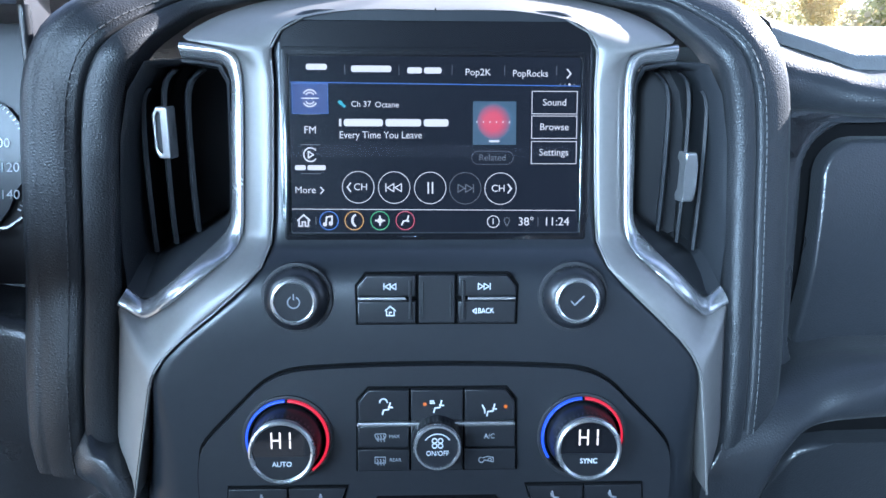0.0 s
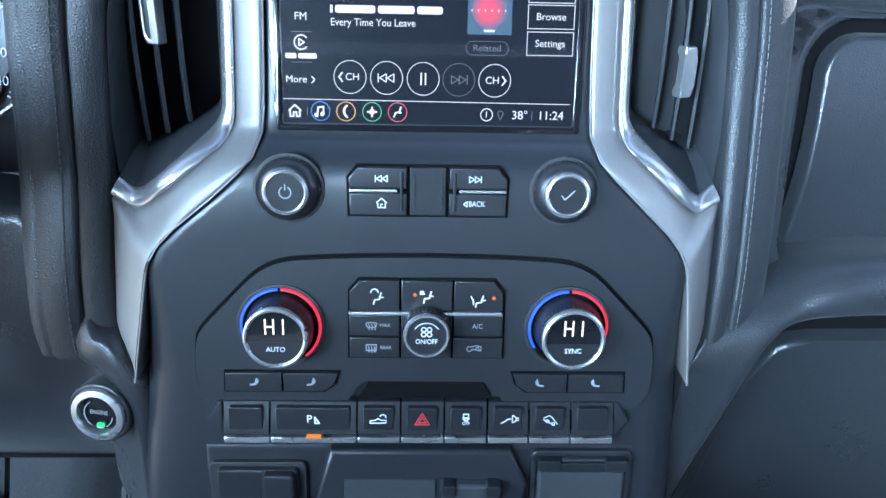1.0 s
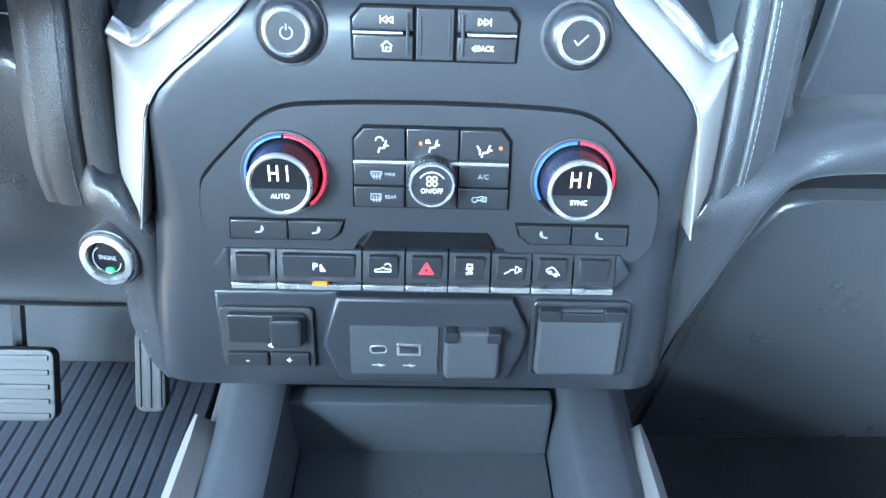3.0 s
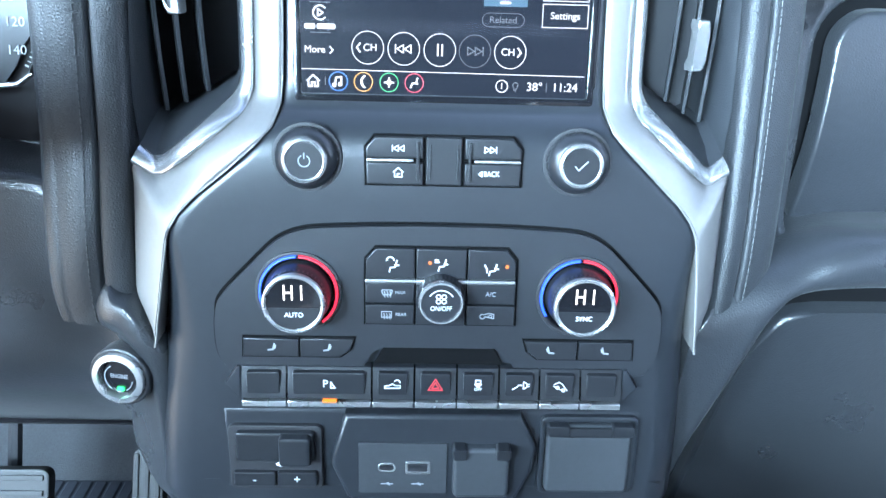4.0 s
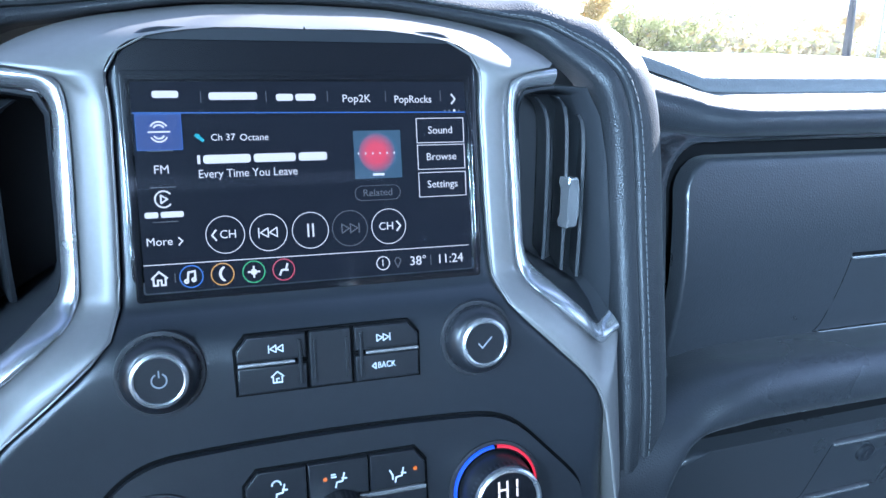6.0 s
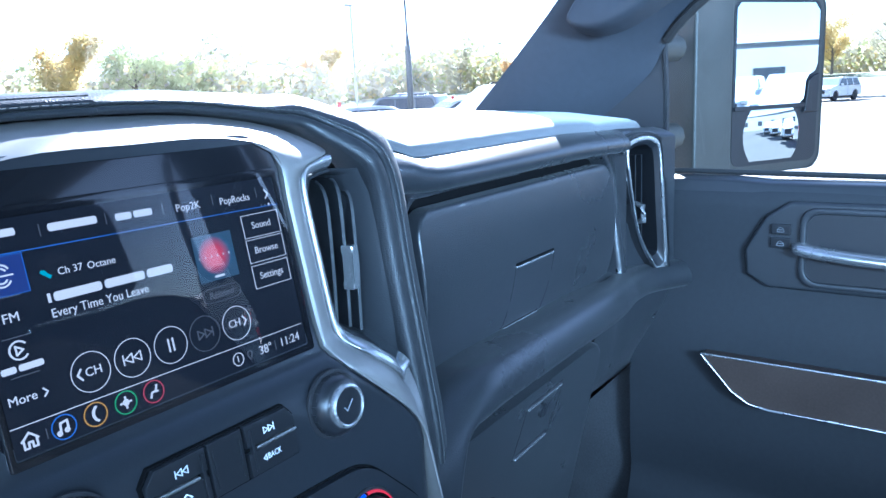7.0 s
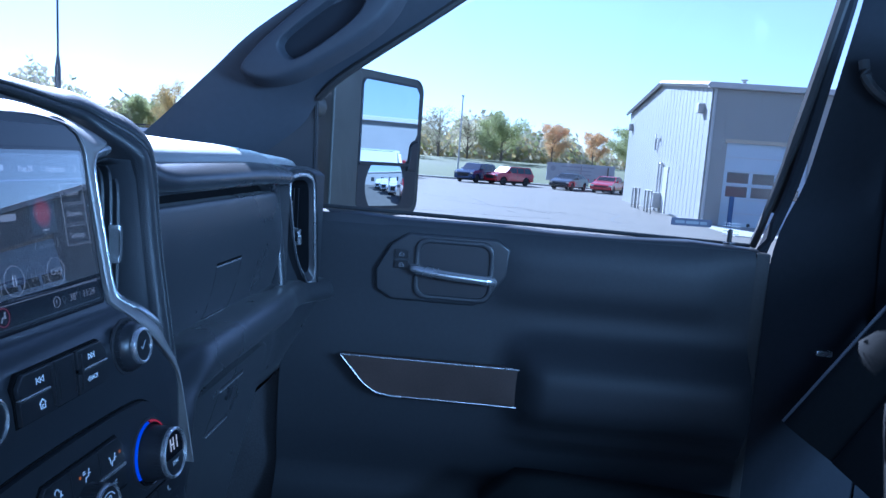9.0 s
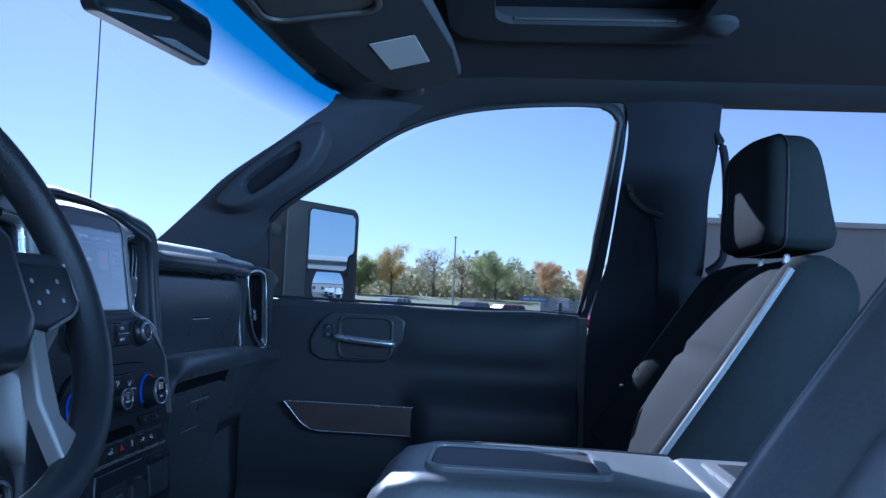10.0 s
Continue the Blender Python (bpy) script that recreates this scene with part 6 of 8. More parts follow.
part("window_seal", tube([(0.862, 0.19, 1.738), (0.864, 0.5, 1.744), (0.866, 0.975, 1.750)], 0.004, 6), "rubber", dr)
part("mirror_sail", grid([[(x, y, z) for x, y, z in r] for r in (((0.812, 1.30, 1.80), (0.835, 1.15, 1.90), (0.84, 1.0, 1.985)), ((0.815, 1.20, 1.78), (0.845, 1.06, 1.84), (0.852, 0.955, 1.985)), ((0.815, 1.15, 1.72), (0.848, 1.03, 1.735), (0.856, 0.952, 1.740)))]), "dark", dr, "black mirror sail panel")
part("sail_edge", tube([(0.857, 0.952, 1.735), (0.855, 0.952, 1.86), (0.845, 0.954, 1.975)], 0.004, 6), "dark", dr)

# window outline: sill to B pillar, round the top and down the A pillar
WIN = [(0.862, 0.186, 1.738), (0.842, 0.175, 1.80), (0.806, 0.147, 1.97), (0.770, 0.121, 2.165), (0.761, 0.124, 2.198), (0.758, 0.145, 2.218), (0.757, 0.175, 2.2235), (0.755, 0.247, 2.2235), (0.757, 0.375, 2.216), (0.764, 0.504, 2.197), (0.772, 0.634, 2.150), (0.788, 0.768, 2.062), (0.812, 0.900, 1.974), (0.832, 0.945, 1.935)]
wl_ = smoothline(WIN, 4)
part("frame_flange", grid([[p + Vector((0.004, 0, 0)), p + Vector((0.006, 0, 0)) + Vector((0, p.y - 0.50, (p.z - 1.85) * 1.3)).normalized() * 0.032] for p in wl_[4:]]), "rubber", dr)
part("window_frame", tube(wl_, [0.0105 if p.y < 0.16 else 0.0068 for p in wl_], 8), "rubber", dr)
gl = structure("window_1", grid([[(0.862, 0.19, 1.74), (0.864, 0.55, 1.745), (0.866, 0.955, 1.75)], [(0.812, 0.150, 1.97), (0.815, 0.55, 1.97), (0.832, 0.955, 1.93)], [(0.762, 0.125, 2.22), (0.764, 0.5, 2.20), (0.79, 0.768, 2.06)]]), "glass", "clear passenger side window", "window")
gl.visible_shadow = False
stk = empty("window_sticker", (0.855, 0.295, 1.771), label="small blue rectangular sticker inside the side glass", category="sticker")
GP = Plane((0.8515, 0.295, 1.771), (0, -1, 0), (-0.18, 0, 0.98))
stm = material("slate_blue_sticker", (0.12, 0.12, 0.165), 0.5, vary=0.1, stains=60)
part("sticker_sheet", prism(rrect(-0.034, -0.0065, 0.034, 0.0065, 0.002), 0.0, 0.0004, GP), stm, stk, smooth=False)
bars("sticker_text", [0.016, 0.022, 0.012], GP, -0.027, 0.0, 0.005, "grey", stk, 0.0005)
lab = empty("window_label", (0.855, 0.22, 1.768), label="clear printed window label with rows of fine print", category="sticker")
for i in range(5):
    bars("fine_print", [0.018, 0.010], GP, 0.054, 0.004 - 0.0048 * i, 0.0011, "white", lab, 0.0003)
bars("fine_print", [0.006], GP, 0.091, 0.002, 0.006, "dark", lab, 0.0003)

# ---- door mirror ----
mr = empty("side_mirror", (1.12, 0.96, 1.75), label="dusty black towing mirror with flat and convex glasses", category="side mirror")
mt = Vector((0.86, -0.51, 0)).normalized()
MF = Plane((1.178, 0.882, 1.868), mt, (-0.03, 0.02, 1))
hs = rrect(-0.180, -0.155, 0.118, 0.150, 0.030, 5)
rows = []
for h, sc, off in ((0.006, 0.985, 0), (0.010, 1.0, 0), (0.000, 1.01, 0), (-0.05, 1.0, 0), (-0.10, 0.93, 0), (-0.14, 0.80, 0), (-0.155, 0.6, 0)):
    rows.append([MF.p(-0.031 + (x + 0.031) * sc, s * sc, h) for x, s in hs])
bm = grid(rows[::-1], closed_v=True)
bm.faces.new([v for v in bm.verts[:len(hs)]])
part("housing", bm, "shell", mr)
part("face_frame", prism(hs, 0.000, 0.0075, MF, 0.004), "shell", mr)
part("inner_cheek", prism(rrect(-0.178, -0.150, -0.096, 0.146, 0.012, 4), 0.006, 0.0135, MF, 0.005, 3), "shell", mr, "dusty grey inner cheek")
part("glass_recess", prism(rrect(-0.092, -0.140, 0.108, 0.136, 0.018, 4), 0.006, 0.0085, MF), "dark", mr)
ug = [(-0.088, -0.038), (0.062, -0.038), (0.072, -0.030), (0.075, 0.000), (0.082, 0.010), (0.096, 0.016), (0.102, 0.028), (0.102, 0.118), (0.090, 0.131), (-0.080, 0.131), (-0.088, 0.122)]
part("flat_glass", prism(ug, 0.0075, 0.0105, MF), "mirror", mr, "large flat mirror glass", smooth=False)
cx_, cs_, R_ = 0.0, -0.090, 0.55
rows = []
for j in range(9):
    s = -0.133 + j * (0.088 / 8)
    rows.append([MF.p(x, s, 0.0125 - ((x - cx_) ** 2 + (s - cs_) ** 2) / (2 * R_)) for x in [-0.086 + i * (0.182 / 10) for i in range(11)]])
part("convex_glass", grid(rows), "mirror", mr, "small convex spotter glass")
part("divider", prism(rrect(-0.090, -0.0455, 0.104, -0.038, 0.002), 0.008, 0.0125, MF, 0.001), "dark", mr)
part("hinge_boss", prism([(0.070, -0.055), (0.104, -0.055), (0.106, 0.012), (0.090, 0.008), (0.079, 0.000), (0.076, -0.030)], 0.006, 0.014, MF, 0.003), "dark", mr)
for z in (1.79, 1.93):
    part("arm", tube([(0.87, 1.02, z), (1.0, 0.99, z)], 0.022, 10), "shell", mr)

# ---- pillars, headliner ----
A_IN = [(0.800, 1.300, 1.800), (0.790, 1.215, 1.872), (0.760, 1.105, 1.965), (0.735, 1.026, 2.030), (0.710, 0.894, 2.115), (0.700, 0.827, 2.163), (0.692, 0.783, 2.193), (0.686, 0.768, 2.216)]
A_OUT = [(0.845, 1.100, 1.790), (0.848, 0.985, 1.880), (0.842, 0.952, 1.925), (0.822, 0.905, 1.972), (0.792, 0.785, 2.052), (0.772, 0.640, 2.152), (0.764, 0.565, 2.188), (0.760, 0.508, 2.204)]


def strip(a, b, bulge, n=8):
    rows = []
    for p, q in zip(smoothline(a, 5), smoothline(b, 5)):
        rows.append([p.lerp(q, i / n) + Vector((-1, -0.35, -0.15)) * bulge * math.sin(math.pi * i / n) for i in range(n + 1)])
    return rows


structure("pillar_front", grid(strip(A_IN, A_OUT, 0.016)), "pillar", "charcoal trimmed front roof pillar", "pillar", angle=60)
gh = empty("grab_handle", (0.74, 0.92, 2.02), label="charcoal moulded grab handle on the front pillar", category="grab handle")
HP = Plane((0.716, 0.920, 2.040), Vector((-0.08, -0.815, 0.58)), Vector((0.12, 0.58, 0.80)))
ho = [(-0.150, 0.012), (-0.135, -0.014), (-0.105, -0.034), (-0.055, -0.047), (0.045, -0.053), (0.105, -0.042), (0.150, -0.012), (0.166, 0.012), (0.160, 0.030), (0.120, 0.042), (0.040, 0.044), (-0.060, 0.036), (-0.120, 0.026)]
hi_ = [(-0.074, 0.004), (-0.072, -0.014), (-0.058, -0.026), (-0.010, -0.029), (0.045, -0.026), (0.075, -0.016), (0.092, 0.002), (0.094, 0.014), (0.082, 0.020), (0.040, 0.020), (-0.010, 0.019), (-0.050, 0.016), (-0.066, 0.012)]
ho, hi_ = ([(p.x, p.y) for p in smoothline([(x, s, 0) for x, s in c], 3, closed=True)] for c in (ho, hi_))
rows = [[HP.p(x * 1.05, s * 1.12, -0.030) for x, s in ho], [HP.p(x, s, -0.006) for x, s in ho], [HP.p(x * 0.975, s * 0.95, 0.004) for x, s in ho], [HP.p(x * 0.92, s * 0.84, 0.0095) for x, s in ho], [HP.p(x * 1.06, s * 1.10, 0.0095) for x, s in hi_], [HP.p(x, s, 0.006) for x, s in hi_], [HP.p(x * 0.96, s * 0.92, -0.012) for x, s in hi_]]
part("handle_body", grid(rows, closed_v=True), "pillar", gh, angle=65)
# recess floor in the darker trim: the shade inside is painted
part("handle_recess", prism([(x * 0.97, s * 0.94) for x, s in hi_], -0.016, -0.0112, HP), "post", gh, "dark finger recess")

# roof side rail from the A pillar to the rear, and B pillar
RAIL_OUT = [(0.772, 0.640, 2.152), (0.760, 0.508, 2.204), (0.752, 0.375, 2.223), (0.750, 0.247, 2.229), (0.750, 0.10, 2.230), (0.750, -0.10, 2.230), (0.750, -0.6, 2.226), (0.748, -1.38, 2.215)]
RAIL_IN = [(0.676, 0.770, 2.222), (0.670, 0.62, 2.244), (0.664, 0.45, 2.254), (0.660, 0.25, 2.258), (0.660, 0.10, 2.258), (0.660, -0.10, 2.258), (0.660, -0.6, 2.255), (0.660, -1.38, 2.24)]
structure("rail_side", grid(strip(RAIL_IN, RAIL_OUT, 0.010)), "head", "charcoal roof rail trim above the doors", "trim", angle=60)
BP_F = [(0.826, 0.184, 1.05), (0.815, 0.182, 1.50), (0.822, 0.165, 1.735), (0.806, 0.135, 1.85), (0.794, 0.124, 1.93), (0.780, 0.112, 2.03), (0.764, 0.099, 2.16), (0.757, 0.108, 2.233)]
BP_R = [(0.826, -0.16, 1.05), (0.815, -0.13, 1.50), (0.812, -0.075, 1.735), (0.795, -0.085, 1.85), (0.778, -0.086, 1.93), (0.770, -0.088, 2.03), (0.757, -0.100, 2.12), (0.752, -0.108, 2.233)]
# same charcoal as the front pillar, darkened here to paint its shade
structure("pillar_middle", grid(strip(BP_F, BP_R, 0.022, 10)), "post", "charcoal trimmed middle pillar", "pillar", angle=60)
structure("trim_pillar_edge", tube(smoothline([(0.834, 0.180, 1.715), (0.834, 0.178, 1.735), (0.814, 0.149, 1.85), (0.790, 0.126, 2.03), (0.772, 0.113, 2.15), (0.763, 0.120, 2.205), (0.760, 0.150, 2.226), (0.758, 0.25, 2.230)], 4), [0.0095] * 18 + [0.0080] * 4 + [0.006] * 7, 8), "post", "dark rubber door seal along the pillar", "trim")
structure("trim_door_gap", box(0.806, 0.172, 1.05, 0.870, 0.196, 1.732, 0.004), "rubber", "black rubber seal between door and pillar", "trim")
# rear door and rear side
structure("wall_right_rear", grid([[(0.82, y, z) for y in (-0.10, -0.6, -1.38)] for z in (1.05, 1.4, 1.74)]), "plastic", "black rear door panel", "wall")
structure("wall_right_rear_corner", grid([[(0.76, y, z) for z in (1.74, 2.0, 2.23)] for y in (-0.98, -1.38)]), "pillar", "charcoal rear quarter trim", "wall")
rg = empty("rear_grab_handle", (0.74, -0.09, 1.98), label="black upright grab handle on the middle pillar", category="grab handle")
part("grip", tube(smoothline([(0.756, -0.096, 2.165), (0.747, -0.112, 2.12), (0.742, -0.118, 2.03), (0.744, -0.118, 1.93), (0.752, -0.112, 1.875), (0.775, -0.090, 1.85)], 5), 0.0095, 10), "post", rg)

# left side, behind the camera
structure("wall_left_rear", grid([[(-0.82, y, z) for y in (0.10, -0.6, -1.38)] for z in (1.05, 1.4, 1.74)]), "plastic", "black left rear door panel", "wall")
structure("pillar_left_middle", grid([[(-x, y, z) for x, y, z in r] for r in strip(BP_F, BP_R, 0.022, 6)]), "pillar", "charcoal left middle pillar", "pillar")
structure("pillar_left_front", grid([[(-x, y, z) for x, y, z in r] for r in strip(A_IN, A_OUT, 0.016)]), "pillar", "charcoal left front pillar", "pillar")
structure("rail_left", grid([[(-x, y, z) for x, y, z in r] for r in strip(RAIL_IN, RAIL_OUT, 0.010)]), "head", "charcoal left roof rail trim", "trim")

# headliner with a hole for the sunroof
HOLE = (-0.340, 0.055, 0.340, 0.410)
hx = sorted({-0.665, -0.45, HOLE[0], 0.0, HOLE[2], 0.45, 0.665})
hy = sorted({-1.38, -0.8, -0.3, HOLE[1], 0.2, HOLE[3], 0.52, 0.65, 0.72, 0.765}, reverse=True)


def roof_z(x, y):
    z = 2.268 - 0.012 * (x / 0.66) ** 2
    if y > 0.40:
        z -= 0.026 * ((y - 0.40) / 0.40) ** 2 + 0.005 * ((y - 0.40) / 0.40)
    return z


bm = bmesh.new()
grd = [[bm.verts.new((x, y, roof_z(x, y))) for x in hx] for y in hy]
for i in range(len(hy) - 1):
    for j in range(len(hx) - 1):
        if hx[j] >= HOLE[0] - 1e-6 and hx[j + 1] <= HOLE[2] + 1e-6 and hy[i + 1] >= HOLE[1] - 1e-6 and hy[i] <= HOLE[3] + 1e-6:
            continue
        bm.faces.new((grd[i][j], grd[i][j + 1], grd[i + 1][j + 1], grd[i + 1][j]))
ret = bmesh.ops.extrude_face_region(bm, geom=list(bm.faces))
bmesh.ops.translate(bm, verts=[v for v in ret["geom"] if isinstance(v, bmesh.types.BMVert)], vec=(0, 0, 0.03))
structure("ceiling", bm, "head", "charcoal cloth headliner with sunroof opening", "ceiling", angle=35)
structure("roof", grid([[(x, y, roof_z(x, y) + 0.05 - 0.06 * (abs(x) / 0.78) ** 4) for x in (-0.80 * w, -0.5, 0, 0.5, 0.80 * w)] for y, w in ((0.765, 0.86), (0.60, 0.95), (0.4, 1.0), (0, 1.0), (-0.8, 1.0), (-1.42, 1.0))]), "dark", "dark outer roof skin", "roof")
srf = empty("sunroof", (0, 0.23, 2.27), label="closed dark sunroof glass in its frame", category="sunroof")
part("sunroof_frame", band(rrect(-0.425, -0.035, 0.425, 0.490, 0.08, 6), rrect(-0.338, 0.057, 0.338, 0.408, 0.04, 6), 2.252, 2.268, Plane((0, 0, 0), (1, 0, 0), (0, 1, 0)), 0.004), "head", srf)
part("sunroof_glass", box(-0.345, 0.050, 2.285, 0.345, 0.415, 2.290), "gloss", srf, "dark tinted sunroof glass")
part("sunroof_edge", tube([(0.336, 0.095, 2.262), (0.336, 0.375, 2.262)], 0.003, 6), "shell", srf)
part("deflector_motor", lathe([(0.03, 0), (0.032, -0.02), (0.02, -0.03), (0.001, -0.032)], Plane((0.310, 0.030, 2.262), (1, 0, 0), (0, 1, 0)), 0, 0, 20), "head", srf)

# overhead console, visor, mirror
oc = empty("overhead_console", (0.05, 0.66, 2.22), label="charcoal overhead console with map lamp and microphone", category="overhead console")
OF = Plane((0.0, 0.66, 2.2000), (1, 0, 0), (0, -0.99, 0.12))
part("console_body", prism(rrect(-0.15, -0.11, 0.15, 0.10, 0.04, 5), -0.045, 0.018, OF, 0.012, 3), "head", oc)
part("map_lamp", prism(rrect(0.010, -0.085, 0.125, 0.075, 0.03, 4), 0.014, 0.0185, OF, 0.002), "shell", oc, "grey map lamp lens")
part("lamp_rim", band(rrect(-0.135, -0.098, 0.135, 0.088, 0.035, 5), rrect(-0.126, -0.089, 0.126, 0.079, 0.030, 5), 0.014, 0.0235, OF, 0.002), "shell", oc)
for x_, y_ in ((0.183, 0.680), (0.184, 0.644)):
    mc = part("microphone_plate", prism(rrect(-0.022, -0.014, 0.022, 0.014, 0.003), 0, 0.004, Plane((x_, y_, 2.199), (0, 1, 0), (1, 0, 0.0))), "shell", oc, "grey microphone grille frame")
    part("microphone_mesh", prism(rrect(-0.016, -0.009, 0.016, 0.009, 0.002), 0.003, 0.005, Plane((x_, y_, 2.199), (0, 1, 0), (1, 0, 0.0))), "seal", mc)
vz = empty("sun_visor", (0.39, 0.60, 2.195), label="charcoal cloth sun visor folded up with white warning label", category="sun visor")
VF = Plane((0.390, 0.600, 2.200), (1, 0, 0), (0, -0.995, 0.06))
vo = [(-0.20, -0.105), (-0.157, -0.105), (0.072, -0.056), (0.147, -0.034), (0.176, 0.010), (0.136, 0.095), (0.076, 0.127), (-0.072, 0.119), (-0.300, 0.092), (-0.300, -0.080)]
part("visor_panel", prism(vo, -0.010, 0.010, VF, 0.006, 3), "visor", vz)
part("warning_label", prism([(-0.116, -0.020), (-0.150, 0.061), (-0.014, 0.074), (0.025, -0.004)], 0.0095, 0.0108, VF), "paper", vz, "white warning label", smooth=False)
part("visor_hinge", box(0.615, 0.560, 2.205, 0.645, 0.585, 2.245, 0.006), "plastic", vz)

rv = empty("rear_view_mirror", (0.0, 0.86, 2.12), label="black frameless rear view mirror on the windscreen", category="rear view mirror")
RF = Plane((-0.022, 0.845, 2.119), (0.985, -0.12, 0.05), (-0.02, -0.04, 1.0))
part("mirror_shell", prism(rrect(-0.130, -0.036, 0.130, 0.034, 0.014, 5), -0.016, 0.004, RF, 0.004, 3), "button", rv)
part("mirror_glass", prism(rrect(-0.126, -0.032, 0.126, 0.030, 0.011, 5), 0.003, 0.0050, RF), "mirror", rv, "mirror glass", smooth=False)
part("stem", tube([RF.p(0, 0.01, -0.02), (0.0, 0.90, 2.16), (0.0, 0.885, 2.185)], 0.012, 10), "button", rv)
part("stem_base", box(-0.03, 0.84, 2.165, 0.03, 0.93, 2.195, 0.01), "button", rv)

# windscreen
WS = [[(x, 1.52 - 0.10 * (x / 0.8) ** 2 - 0.18 * (abs(x) / 0.8) ** 4, 1.805) for x in (-0.80, -0.6, -0.3, 0, 0.3, 0.6, 0.80)],
      [(x, 1.18 - 0.07 * (x / 0.75) ** 2 - 0.06 * (abs(x) / 0.75) ** 4, 2.010) for x in (-0.745, -0.56, -0.28, 0, 0.28, 0.56, 0.745)],
      [(x, 0.865 - 0.05 * (x / 0.66) ** 2 - 0.02 * (abs(x) / 0.66) ** 4, 2.196) for x in (-0.70, -0.5, -0.25, 0, 0.25, 0.5, 0.70)],
      [(x, 0.790 - 0.05 * (x / 0.66) ** 2 - 0.01 * (abs(x) / 0.66) ** 4, 2.240) for x in (-0.69, -0.5, -0.25, 0, 0.25, 0.5, 0.69)]]
wsob = structure("window_windscreen", grid(WS), "windshield", "windscreen glass with blue sun band at the top", "windscreen")
wsob.visible_shadow = False
structure("trim_header", grid([[(x, 0.8165 - 0.078 * x * x + d, z) for x in (-0.69, -0.66, -0.62, -0.5, -0.25, 0, 0.25, 0.5, 0.62, 0.66, 0.69)] for d, z in ((0.035, 2.244), (0.008, 2.230), (-0.002, 2.225), (-0.014, 2.2235), (-0.040, 2.226), (-0.090, 2.244))]), "head", "charcoal windscreen header trim", "trim")

# seat belt guide on the middle pillar
sb = empty("seat_belt", (0.77, 0.05, 2.0), label="black seat belt and guide on the middle pillar", category="seat belt")
part("belt_guide", tube(smoothline([(0.757, 0.092, 2.042), (0.752, 0.085, 2.012), (0.750, 0.060, 1.988), (0.752, 0.020, 1.972)], 4), 0.008, 8), "plastic", sb)
part("webbing", grid([[(x, y + d, z) for d in (0.0, 0.045)] for x, y, z in ((0.752, -0.005, 1.982), (0.764, -0.02, 1.9), (0.782, -0.03, 1.75), (0.790, -0.05, 1.5), (0.795, -0.05, 1.15))]), "post", sb)
part("buckle_tongue", box(0.752, 0.078, 1.580, 0.760, 0.104, 1.590, 0.003), "chrome", sb, "metal belt tongue")


